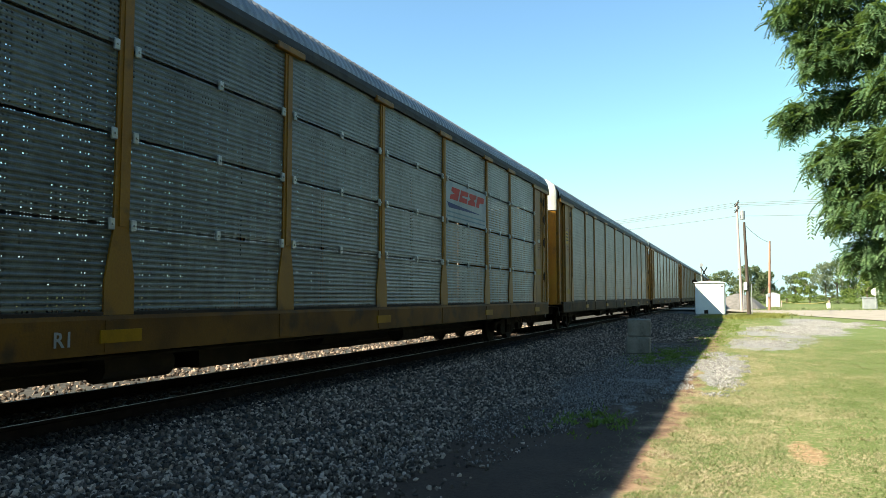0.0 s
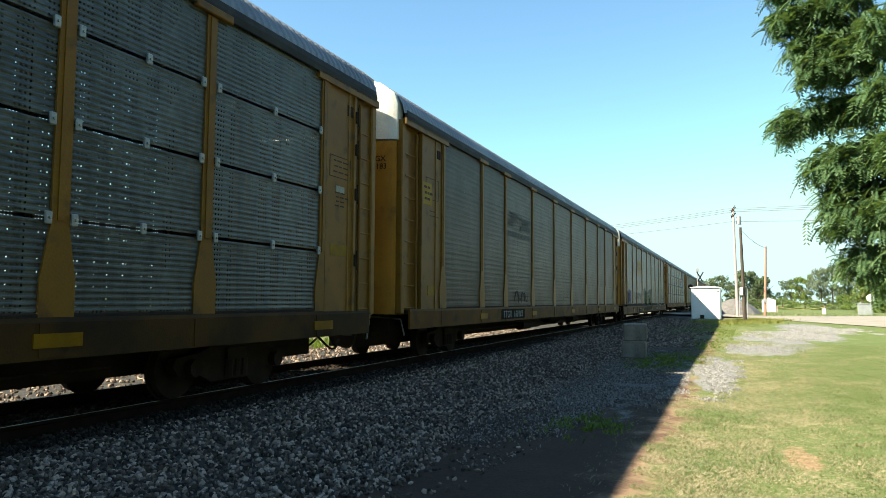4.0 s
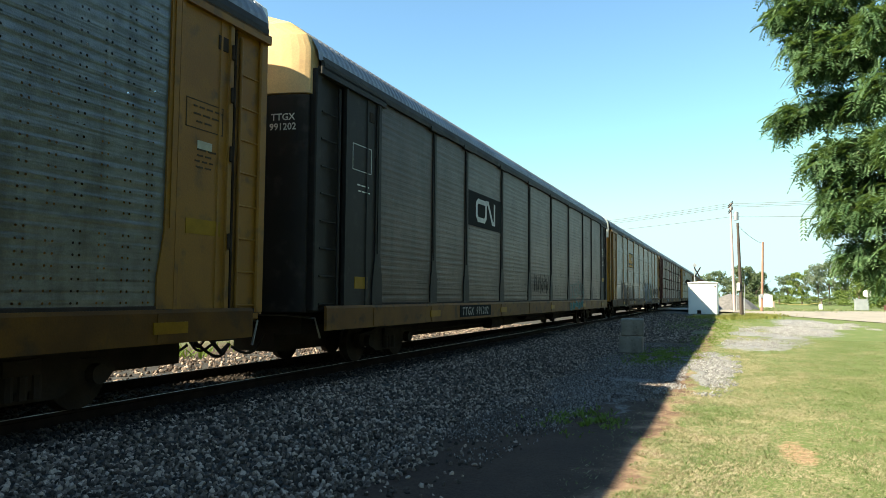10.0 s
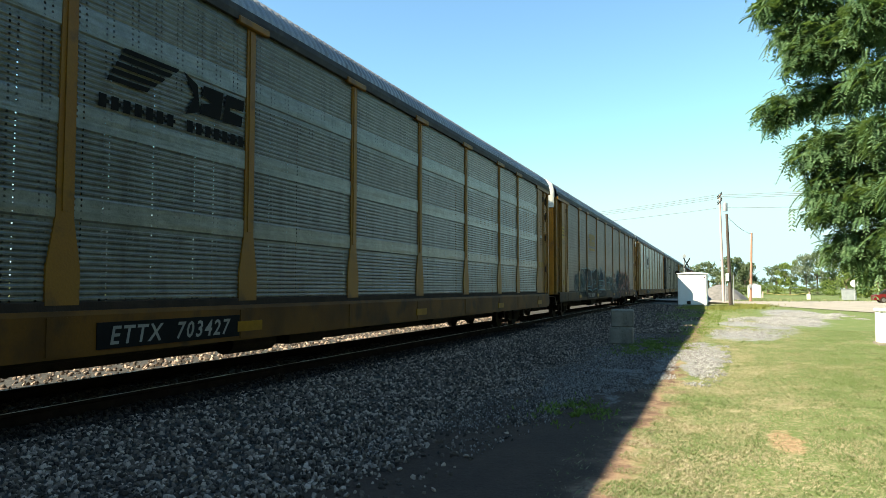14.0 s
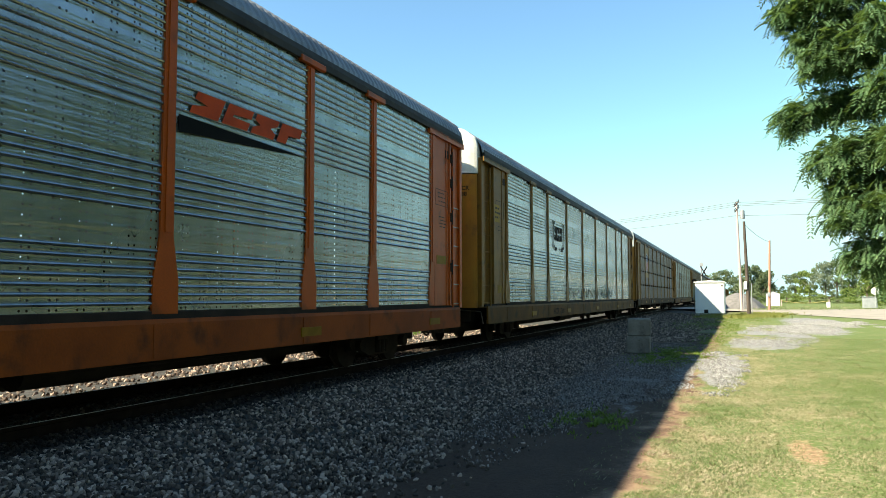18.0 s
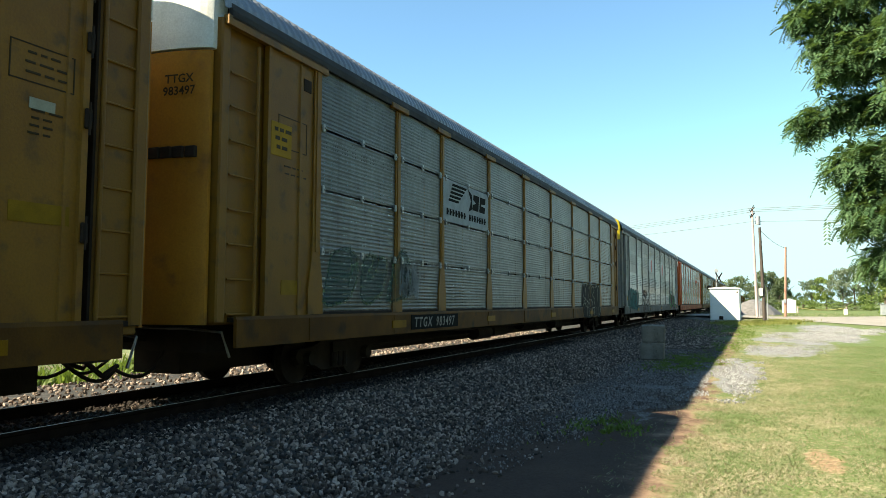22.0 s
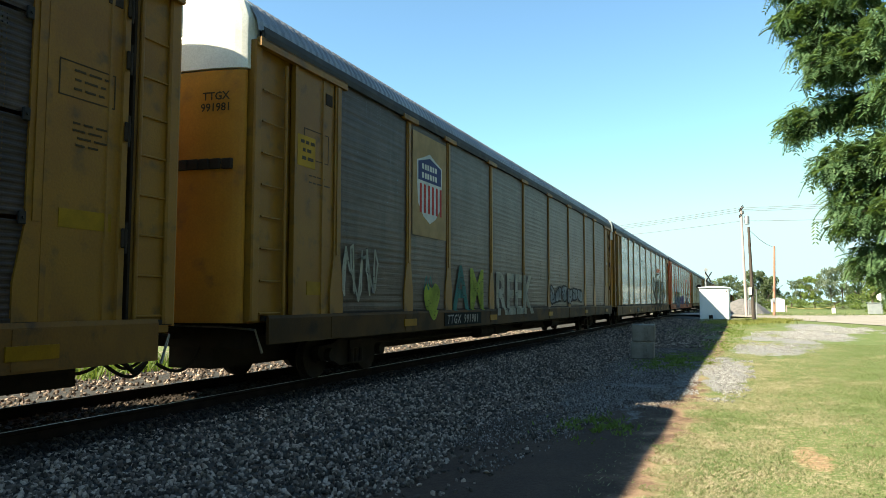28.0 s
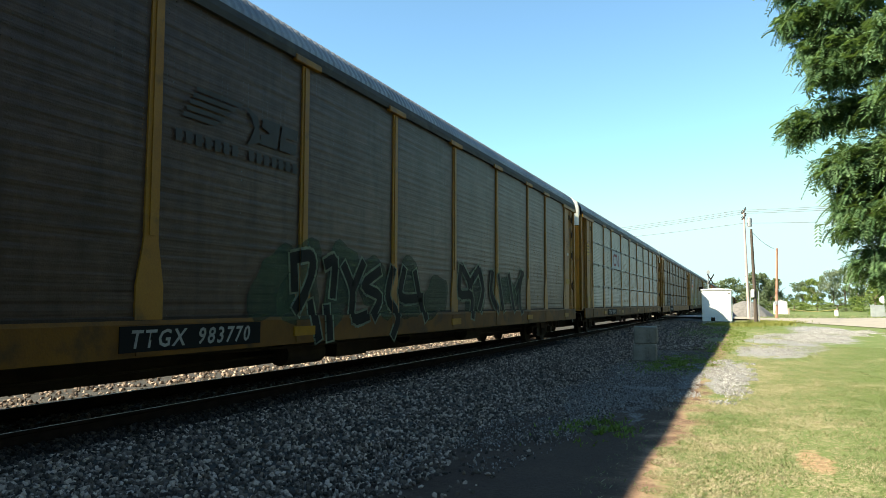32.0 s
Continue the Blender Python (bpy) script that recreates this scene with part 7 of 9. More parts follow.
def dark_throw(car):
    """Two rows of round black letters edged in white."""
    painted(car, "graffiti_fill", [rounded(p) for p in ([(5.81, 0.72), (5.78, 1.72), (6.03, 1.93), (6.58, 1.94), (7.19, 1.93), (8.04, 1.95), (8.93, 1.9), (9.05, 1.15), (8.84, 0.66), (8.05, 0.73), (6.87, 0.66)],)], S_BLACK, "black fill of sprayed letters", 1)
    drawn(car, "graffiti_outline", 0.034, S_BONE, "white outline of sprayed letters", 2, [
        [(5.99, 1.29), (6.22, 1.35), (5.87, 1.54), (5.83, 1.79), (6.09, 1.92), (6.26, 1.74), (6.22, 1.44), (6.4, 1.33)],
        [(6.31, 1.67), (6.45, 1.9), (6.71, 1.91), (6.91, 1.69), (6.85, 1.45), (6.99, 1.37)],
        [(6.95, 1.73), (7.19, 1.93), (7.41, 1.79), (7.31, 1.42)],
        [(7.49, 1.79), (7.64, 1.88), (7.88, 1.72), (7.56, 1.54), (7.96, 1.38), (7.88, 1.17)],
        [(8.04, 1.82), (8.38, 1.9), (8.56, 1.7), (8.47, 1.29)]])
    drawn(car, "graffiti_outline", 0.034, S_BONE, "white outline of sprayed letters", 2, [
        [(8.74, 1.9), (9.02, 1.77), (8.93, 1.02), (8.66, 0.75)],
        [(5.78, 0.73), (5.83, 1.08), (6.05, 1.22), (6.29, 1.18), (6.44, 0.99), (6.36, 0.74)],
        [(6.6, 1.06), (6.53, 1.29), (6.86, 1.18), (6.8, 0.75)],
        [(6.99, 1.17), (6.92, 1.33), (7.27, 1.33), (7.35, 1.05), (7.14, 0.73)],
        [(7.57, 1.29), (7.42, 1.05), (7.73, 1.04), (7.61, 0.67)]])
    drawn(car, "graffiti_outline", 0.034, S_BONE, "white outline of sprayed letters", 2, [
        [(8.05, 1.16), (7.97, 0.69)],
        [(8.47, 1.11), (8.39, 0.67)]])


def sill_blocks(car):
    painted(car, "brand_panel", [rect(4.6, 5.85, 0.55, 0.86)], BLACK, "black panel on the sill", 1)
    painted(car, "brand_mark", blocks(4.69, 5.75, 0.6, 0.81, 3, 0.06, 0.08), BONE, "pale block mark on the sill", 2)


def lime_heart(car):
    heart = [(-8.49, 1.46), (-8.33, 1.62), (-8.13, 1.52), (-7.93, 1.63), (-7.71, 1.5), (-7.75, 1.26), (-8.09, 0.87), (-8.45, 1.2)]
    painted(car, "graffiti_heart", [rounded(heart)], S_LIME, "lime-green sprayed heart", 1)
    painted(car, "graffiti_line", stroke(smooth([(-8.5, 1.5), (-8.4, 1.75), (-8.3, 1.5), (-8.2, 1.75), (-8.1, 1.55)]), 0.035), S_TEAL, "teal scribble on the heart", 2)


def end_notices(car):
    """Warning plate, data box and red prohibition sign on the white end sheet."""
    painted(car, "plate_border", [rect(12.26, 12.9, 2.0, 2.24)], BLACK, "black border of a warning plate", 1)
    painted(car, "warning_panel", [rect(12.28, 12.88, 2.02, 2.22)], paint("plate_yellow", (0.36, 0.2, 0.012)), "yellow warning plate", 2)
    painted(car, "plate_print", [rect(12.4 + 0.1 * i, 12.47 + 0.1 * i, z, z + 0.035) for i in range(4) for z in (2.07, 2.14)], BLACK, "rows of small print", 3)
    painted(car, "data_box", ringed(12.24, 12.76, 2.95, 3.25, 0.014), BLACK, "thin ruled data box", 1)
    painted(car, "data_print", [rect(12.3 + 0.11 * i, 12.38 + 0.11 * i, 3.0 + 0.06 * j, 3.03 + 0.06 * j) for i in range(4) for j in range(4) if (i * 3 + j) % 5], FADED, "rows of small print", 2)
    ring = [(13.36 + 0.12 * math.cos(a * 0.35), 1.62 + 0.13 * math.sin(a * 0.35)) for a in range(18)]
    painted(car, "prohibition_sign", stroke(ring, 0.03, True) + stroke([(13.28, 1.71), (13.44, 1.53)], 0.03), RED, "red ring with a slash", 2)
    painted(car, "clearance_print", [rect(13.2 + 0.11 * i, 13.28 + 0.11 * i, 2.42 + 0.07 * j, 2.46 + 0.07 * j) for i in range(4) for j in range(4) if (i + 2 * j) % 5], BLACK, "rows of small print", 2)
    rng = random.Random(8)
    painted(car, "scuff_mark", [blob(rng, 12.6 + 0.15 * i, 1.72 - 0.1 * i, 0.09, 0.06, 0.4) for i in range(4)], spray_paint("scuff", (0.03, 0.026, 0.022), 0.5), "dark scuffs on the sheet", 1)


def rust_spots(car):
    rng = random.Random(5)
    for y, z in ((-12.5, 2.9), (-12.4, 2.3), (-12.7, 3.0)):
        painted(car, "rust_patch", [blob(rng, y, z, 0.13, 0.22, 0.3)], M["rust"], "rusted bare patch", 1)


def worn_scrapes(car):
    """Old buffed paint: chalky grey worn into short streaks along the ribs."""
    rng = random.Random(111)
    chalk = spray_paint("chalk_grey", (0.2, 0.19, 0.18), 0.55, (0.44, 0.66))
    for y0, y1, z0, z1, count in ((-11.6, -7.3, 1.1, 2.2, 90), (-7.1, -4.6, 1.1, 1.8, 60), (-4.3, 1.4, 1.1, 1.85, 110), (1.5, 6.8, 1.15, 1.8, 60)):
        marks = []
        for _ in range(count):
            y, z, w = rng.uniform(y0, y1), z0 + (z1 - z0) * rng.random(), rng.uniform(0.04, 0.38)
            marks.append(rect(y, min(y + w, y1), z, z + rng.uniform(0.012, 0.045)))
        painted(car, "graffiti_scrape", marks, chalk, "chalky worn streaks of old paint", 1)
    painted(car, "graffiti_fill", [blob(rng, y, z, r, h, 0.25) for y, z, r, h in ((-7.2, 1.5, 0.24, 0.3), (-7.45, 1.95, 0.3, 0.22), (-8.1, 1.6, 0.5, 0.4), (-9.2, 1.5, 0.6, 0.45))], chalk, "pale smeared paint over a post", 2)


def spec(k, label, post="yellow", panel="p_mid", **more):
    SPECS[k] = dict(label=label, post=post, panel=panel, seed=100 + 7 * k, **more)


spec(-6, "enclosed automobile wagon with yellow posts and grey sheets", panel="p_mid")
spec(-5, "enclosed automobile wagon with yellow posts and pale sheets", panel="p_light", style="banded")
spec(-4, "enclosed automobile wagon with yellow posts, dark weathered sheets", panel="p_dark")
spec(-3, "enclosed automobile wagon with yellow posts and pale sheets", panel="p_light", style="fine")
spec(-2, "enclosed automobile wagon, yellow posts, weathered grey sheets", panel="p_mid", style="fine")
spec(-1, "enclosed automobile wagon, yellow posts, segmented perforated grey panels", panel="p_seg", seg=True, sill="sill_mid", class_y=-5.03, deco=[swoosh_sign(4.4)])
spec(0, "enclosed automobile wagon, yellow posts, dull grey sheets with green graffiti", panel="p_mid", sill="sill_mid", sill_at=(0.5, 0.44), mark="TTGX", mark_y=-5.9, deco=[
    gold_mark(-6.65, 3.15), bubble_name, sill_blocks, green_piece, piece(-11.9, -10.2, 1.0, 2.05, S_LILAC, S_FADED, 8, 3), scribble(-9.0, -4.9, 1.3, 1.9, S_FADED, 9)])
spec(1, "enclosed automobile wagon, yellow posts, dark dull sheets", panel="p_dark", sill="sill_mid", mark="TTGX 160183", mark_y=-6.6, deco=[stripe_mark(-7.0, FADED), scribble(-6.49, -5.02, 1.17, 1.57, S_FADED, 15, 0.05, 9)])
spec(2, "enclosed automobile wagon, yellow posts, segmented grey panels", panel="p_seg", seg=True, cap="tan_cap", caplabel="sunlit tan arched sheet over the end doors", mark="TTGX", mark_y=-6.8)
spec(3, "enclosed automobile wagon, oxide-red posts, dark perforated panels", "oxide", "p_segdark", seg=True, cap="tan_cap", caplabel="tan arched sheet over the end doors", handle=True, mark="TTGX 980029", mark_y=-6.9, deco=[
    wheel_mark(-4.35), wheel_mark(9.35), outlined_throw])
spec(4, "enclosed automobile wagon, yellow posts, banded green-grey sheets with graffiti", panel="p_green", style="banded", sill="sill_dirty", mark="TTGX 992375", mark_y=-5.85, mark_box=False, deco=[
    gold_mark(-6.65, 3.15, GOLD, BLACK), piece(7.7, 11.9, 1.1, 2.1, THIN_RED, THIN_BONE, 31, 4, line=0.05), wild(1.4, 6.7, 0.8, 2.25, S_SILVER, S_FADED, S_BONE, 32, 5, S_OLIVE),
    red_letters])
spec(5, "enclosed automobile wagon, black posts and ends, dark sheets", "black", "p_dark", sill="yellow_old", cap="tan_cap", caplabel="tan arched sheet over the end doors", mark="TTGX 991202", mark_y=-6.6, deco=[
    worm_mark(-6.5, BLACK, WHITE), piece(4.5, 7.2, 1.1, 1.85, None, spray_paint("pale_teal", (0.1, 0.2, 0.19), 0.85), 41, 6, hollow=True), piece(4.2, 7.0, 0.72, 1.05, S_TEAL, spray_paint("pale_teal", (0.1, 0.2, 0.19), 0.85), 43, 5), scribble(-1.0, 1.0, 1.3, 2.0, S_FADED, 42)])
spec(6, "enclosed automobile wagon, yellow posts, clean pale perforated sheets", panel="p_light", style="fine", sill="sill_mid", class_y=-4.49, mark="TTGX 941628", mark_y=-6.1, deco=[bracket_mark(-6.5)])
spec(7, "enclosed automobile wagon, yellow posts, dark sheets under a long blue graffiti", panel="p_dark", sill="sill_dirty", mark="TTGX 985889", mark_y=-6.3, deco=[
    gold_mark(-6.65, 3.1, paint("old_gold", (0.2, 0.115, 0.012))), pink_edged, swept_piece])
spec(8, "enclosed automobile wagon, yellow posts, pale sheets with smooth bands", panel="p_pale", style="banded", sill="sill_mid", sill_at=(0.57, 0.45), mark="ETTX 703427", mark_y=-5.7, deco=[stripe_mark(-6.85, BLACK)])
spec(9, "enclosed automobile wagon, yellow posts, dark segmented panels and striped shield", panel="p_segdark", seg=True, sill="sill_dirty", mark="TTGX", mark_y=-5.8, deco=[shield_mark()])
spec(10, "enclosed automobile wagon, yellow posts, bright ribbed galvanised sheets", panel="p_bright", style="bold", sill="sill_mid", sill_at=(0.57, 0.45), mark="NKCR 7288", mark_y=-5.95, mark_box=False, mark_dark=True, deco=[
    bracket_mark(-6.5, True), scribble(-4.1, 5.6, 1.15, 1.6, S_FADED, 61, 0.04, 40), piece(2.5, 5.4, 1.1, 1.75, None, S_TEAL, 62, 6, hollow=True)])
spec(11, "enclosed automobile wagon, clean orange posts and bright ribbed sheets", "orange", "p_bright", style="bold", sill="orange_sill", sill_at=(0.58, 0.44), steps=6, rungs="steel", mark="301284", sill_mark=False, deco=[swoosh_sign(4.4, 2.9, False)])
spec(12, "enclosed automobile wagon, dull white posts, grey sheets with red badges", "white_rack", "p_patch", style="bold", sill="white_sill", notices=True, steps=3, cap="lemon_cap", caplabel="lemon-yellow arched sheet over the end doors", mark="8678", mark_box=False, mark_y=-4.95, deco=[
    octagon_mark(2.5, 3.5, True), octagon_mark(-3.2, 3.5, True), green_bubble, end_notices,
    angular_line, piece(-12.0, -9.1, 0.8, 1.9, S_TEAL, S_SLATE, 74, 3, S_TEAL)])
spec(13, "enclosed automobile wagon, yellow posts, green-grey segmented panels with clips", panel="p_seg", seg=True, sill="sill_mid", handle=True, mark="TTGX 983497", mark_y=-7.6, deco=[
    stripe_mark(-7.0, BLACK, SIGN), dark_throw, piece(-11.6, -8.6, 1.1, 2.3, spray_paint("thin_teal", (0.02, 0.12, 0.11), 0.35), spray_paint("thin_mint", (0.11, 0.2, 0.12), 0.4), 84, 3), scribble(-9.1, -8.3, 1.3, 2.0, S_SILVER, 83)])
spec(14, "enclosed automobile wagon, yellow posts, pale mottled perforated sheets", panel="p_light", style="fine", sill="sill_mid", class_y=-4.45, mark="TTGX 990495", mark_y=-6.1, deco=[bracket_mark(-6.5)])
spec(15, "enclosed automobile wagon, orange posts, bright sheets, bubble-letter graffiti", "orange", "p_bright", style="bold", sill="orange_sill", sill_at=(0.58, 0.44), steps=6, rungs="orange", deco=[
    swoosh_sign(4.35, 2.9, False), grey_piece, block_letters,
    piece(-3.0, 2.2, 0.85, 1.95, S_LILAC, S_NAVY, 93, 5)])
spec(16, "enclosed automobile wagon, yellow posts, ribbed sheets, large black sprayed word", panel="p_bright", style="bold", sill="sill_mid", sill_at=(0.57, 0.45), mark="TTGX", mark_y=-6.0, deco=[
    swoosh_sign(4.35, 2.9, False), tall_word])
spec(17, "enclosed automobile wagon, yellow posts, dark sheets, shield and colourful letters", panel="p_dark", sill="sill_dirty", handle=True, mark="TTGX 991981", mark_y=-6.4, deco=[
    shield_mark(), spray("A", 1.35, -6.5, 1.1, S_TEAL, 0.03), spray("M", 1.3, -5.45, 1.1, S_LIME, 0.03), spray("REEK", 1.5, -2.4, 0.95, S_BONE, 0.03), piece(1.4, 6.6, 1.1, 1.9, S_SILVER, S_FADED, 102, 6),
    scribble(-11.7, -10.4, 1.2, 2.2, S_BONE, 103, 0.05, 10), lime_heart])
spec(18, "enclosed automobile wagon, rust-spotted yellow ends, dark perforated panels", "yellow_old", "p_segdark", ends="yellow", seg=True, sill="yellow_old", sill_at=(0.63, 0.44), mark="TTGX  965933", mark_y=-6.42, mark_at=(-7.33, -5.75), mark_wide=1.36, mark_tall=True, deco=[rust_spots, worn_scrapes])
spec(19, "enclosed automobile wagon, yellow posts, segmented panels with white sign", panel="p_seg", seg=True, sill="sill_mid", class_y=-5.33, handle=True, mark="TTGX 983626", mark_y=-7.4, deco=[worm_mark(-7.0, SIGN, paint("wine", (0.14, 0.02, 0.03)), False)])
spec(20, "enclosed automobile wagon, yellow posts, dark sheets, long black graffiti", panel="p_dark", sill="sill_mid", mark="TTGX 983770", mark_y=-6.49, deco=[
    stripe_mark(-6.9, FADED), long_black])
spec(21, "enclosed automobile wagon, yellow posts, segmented grey panels", panel="p_seg", seg=True, sill="sill_mid", mark="TTGX", mark_y=-6.5)
spec(22, "enclosed automobile wagon, yellow posts, dark weathered sheets", panel="p_dark")
CARS = {k: rack_car(SPECS[k]) for k in sorted(SPECS)}


# ---- beside the track ----
def make_blocks():
    for i, (x, y, z, turn) in enumerate(((-2.6, 20.5, 0.0, 4), (-2.57, 20.5, 0.475, 5.5))):
        bm = bmesh.new()
        box(bm, -0.31, 0.31, -0.31, 0.31, 0, 0.47, 0.025)
        bmesh.ops.subdivide_edges(bm, edges=[e for e in bm.edges if e.calc_length() > 0.3], cuts=4, use_grid_fill=True)
        for v in bm.verts:
            v.co += Vector((noise.noise(v.co * 7 + Vector((i, 0, 0))), noise.noise(v.co * 7 + Vector((0, 5, 0))), 0)) * 0.008
        solid("concrete_block", bm, M["concrete"], "rough grey concrete block" + (" standing on gravel" if i == 0 else " stacked on another block"), "concrete block", "stacked concrete blocks", at=pose(x, y, z, 0, 0, turn))


make_blocks()


def make_cabinet():
    cab = thing("signal_cabinet", "white metal railway signal cabinet on short legs", "cabinet", at=(-2.05, 60.0, 0))
    cab.rotation_euler.z = radians(-2)
    bm = bmesh.new()
    box(bm, -1.07, 1.07, -0.8, 0.8, 0.22, 2.62, 0.03)
    part("body", bm, M["cabinet"], cab)
    bm = bmesh.new()
    extrude(bm, [(-1.15, 2.62), (1.15, 2.62), (1.15, 2.68), (0, 2.78), (-1.15, 2.68)], "y", -0.88, 0.88)
    part("roof", bm, M["cabinet"], cab)
    for x in (-0.95, 0.95):
        for y in (-0.7, 0.7):
            bm = bmesh.new()
            box(bm, x - 0.07, x + 0.07, y - 0.07, y + 0.07, 0, 0.24)
            part("leg", bm, M["grey_metal"], cab)
    bm = bmesh.new()
    box(bm, -0.42, -0.12, -0.83, -0.79, 0.24, 0.52, 0.01)
    part("vent", bm, M["under"], cab, "dark vent grille")
    bm = bmesh.new()
    box(bm, 0.86, 0.96, -0.83, -0.79, 2.3, 2.42, 0.01)
    part("lock", bm, M["under"], cab, "dark padlock")


make_cabinet()


def make_pole(x, y, high, lean, material, label, r=0.15):
    pole = thing("utility_pole", label, "utility pole", "utility poles by the road", at=(x, y, 0))
    bm = bmesh.new()
    rod(bm, (0, 0, -0.2), (lean, 0, high), r, 14, r * 0.62)
    part("shaft", bm, material, pole)
    return pole


def insulator(bm):
    rod(bm, (0, 0, 0), (0, 0, 0.12), 0.03, 8)
    rod(bm, (0, 0, 0.1), (0, 0, 0.2), 0.06, 8, 0.045)


def make_poles():
    p = make_pole(0.28, 79.7, 11.3, -0.22, M["wood_pole"], "tall pale wooden utility pole with a short crossarm")
    arm_turn = Matrix.Rotation(radians(72), 4, "Z") @ Matrix.Rotation(radians(-25), 4, "Y")
    for z in (11.1, 10.5):
        bm = bmesh.new()
        box(bm, -0.75, 0.75, -0.05, 0.05, -0.05, 0.05, 0.01)
        arm = part("crossarm", bm, M["wood_dark"], p, "", Matrix.Translation((-0.2, -0.15, z)) @ arm_turn)
        for x in (-0.65, -0.25, 0.25, 0.65):
            part("insulator", shared("insulator", insulator), M["under"], arm, "", pose(x, 0, 0.05))
    bm = bmesh.new()
    rod(bm, (0, 0, 0), (0, 0, 0.85), 0.24, 16)
    rod(bm, (0, 0, 0.85), (0, 0, 0.95), 0.2, 16, 0.08)
    part("transformer", bm, M["grey_metal"], p, "grey metal can transformer", pose(0.3, -0.2, 9.5))
    bm = bmesh.new()
    rod(bm, (0.2, -0.12, 0), (0.2, -0.12, 3.0), 0.035, 8)
    part("conduit", bm, M["grey_metal"], p, "grey conduit up the pole")
    p = make_pole(0.77, 63.6, 7.7, -0.2, M["wood_dark"], "dark tarred wooden utility pole, leaning slightly", 0.16)
    bm = bmesh.new()
    rod(bm, (0.22, -0.1, 0), (0.22, -0.1, 2.6), 0.03, 8)
    part("conduit", bm, M["grey_metal"], p, "grey conduit beside the pole")
    bm = bmesh.new()
    box(bm, -0.34, -0.1, -0.24, -0.12, 2.1, 2.75, 0.02)
    part("sign_plate", bm, M["white_cap"], p, "small white plate on the pole")
    p = make_pole(3.14, 88.1, 7.8, 0.26, M["wood_red"], "shorter reddish wooden utility pole", 0.16)
    bm = bmesh.new()
    box(bm, -0.14, 0.14, -0.3, -0.14, 1.5, 1.95, 0.02)
    part("meter_box", bm, M["grey_metal"], p, "grey meter box")


make_poles()


def wire(name, a, b, sag, r=0.02, label="thin overhead power line"):
    a, b = Vector(a), Vector(b)
    bm = bmesh.new()
    tube(bm, [a.lerp(b, i / 16) - Vector((0, 0, sag * 4 * (i / 16) * (1 - i / 16))) for i in range(17)], r, 5)
    return solid(name, bm, M["wire"], label, "power line", "overhead lines")


for dz, dx in ((0.0, -0.3), (-0.18, 0.0), (-0.35, 0.25)):
    wire("power_line", (dx, 79.6, 11.25 + dz), (-60 + dx, 105, 10.4 + dz), 0.9)
    wire("power_line", (dx, 79.6, 11.25 + dz), (45 + dx, 66, 12.6 + dz), 0.9)
wire("power_line", (0.1, 79.7, 9.9), (-48, 95, 9.2), 0.7)
wire("power_line", (0.1, 79.7, 9.9), (40, 72, 10.4), 0.7)
wire("power_line", (0.58, 63.6, 7.5), (3.4, 88.1, 7.65), 0.25)


def make_crossing_signal():
    s = thing("crossing_signal", "railway crossing crossbuck with lamps seen from behind", "railway signal", at=(-3.74, 84.0, 0.0))
    bm = bmesh.new()
    rod(bm, (0, 0, 0), (0, 0, 5.3), 0.07, 10)
    part("mast", bm, M["grey_metal"], s)
    for turn in (45, -45):
        bm = bmesh.new()
        box(bm, -0.75, 0.75, 0.02, 0.05, -0.075, 0.075)
        part("crossbuck_blade", bm, M["under"], s, "unlit back of a crossbuck blade", pose(0.3, -0.1, 4.3, 0, 0, 58) @ pose(0, turn * 0.001, 0, 0, turn, 0))
    bm = bmesh.new()
    rod(bm, (0, -0.1, 0), (0, 0.05, 0), 0.2, 20)
    part("bell", bm, M["grey_metal"], s, "grey round bell on top of the mast", pose(0.02, 0.0, 5.05))
    bm = bmesh.new()
    box(bm, -0.9, 0.9, -0.05, 0.05, -0.05, 0.05)
    part("lamp_arm", bm, M["grey_metal"], s, "", pose(0, -0.1, 3.2))
    for x in (-0.75, 0.75):
        bm = bmesh.new()
        rod(bm, (0, -0.15, 0), (0, 0.1, 0), 0.26, 16)
        part("lamp_hood", bm, M["under"], s, "black lamp hood", pose(x, -0.1, 3.2))


make_crossing_signal()


def make_pile():
    bm = bmesh.new()
    n, rings = 40, 10
    top = bm.verts.new((0, 0, 1.95))
    prev = None
    for j in range(1, rings + 1):
        ring = []
        for i in range(n):
            a = math.tau * i / n
            f = j / rings
            r = 2.9 * f * (1 + 0.18 * noise.noise(Vector((math.cos(a) * 1.5, math.sin(a) * 1.5, 2))))
            z = 1.95 * (1 - f ** 1.7) + 0.12 * noise.noise(Vector((r * math.cos(a), r * math.sin(a), 7))) * (1 if j < rings else 0)
            ring.append(bm.verts.new((r * math.cos(a) * 1.1, r * math.sin(a), max(z, -0.02))))
        for i in range(n):
            if prev is None:
                bm.faces.new((top, ring[i], ring[(i + 1) % n]))
            else:
                bm.faces.new((prev[i], ring[i], ring[(i + 1) % n], prev[(i + 1) % n]))
        prev = ring
    solid("gravel_pile", bm, M["gravel"], "grey heap of gravel beside the road", "gravel pile", at=(0.0, 97.5, 0), smooth=True)


make_pile()


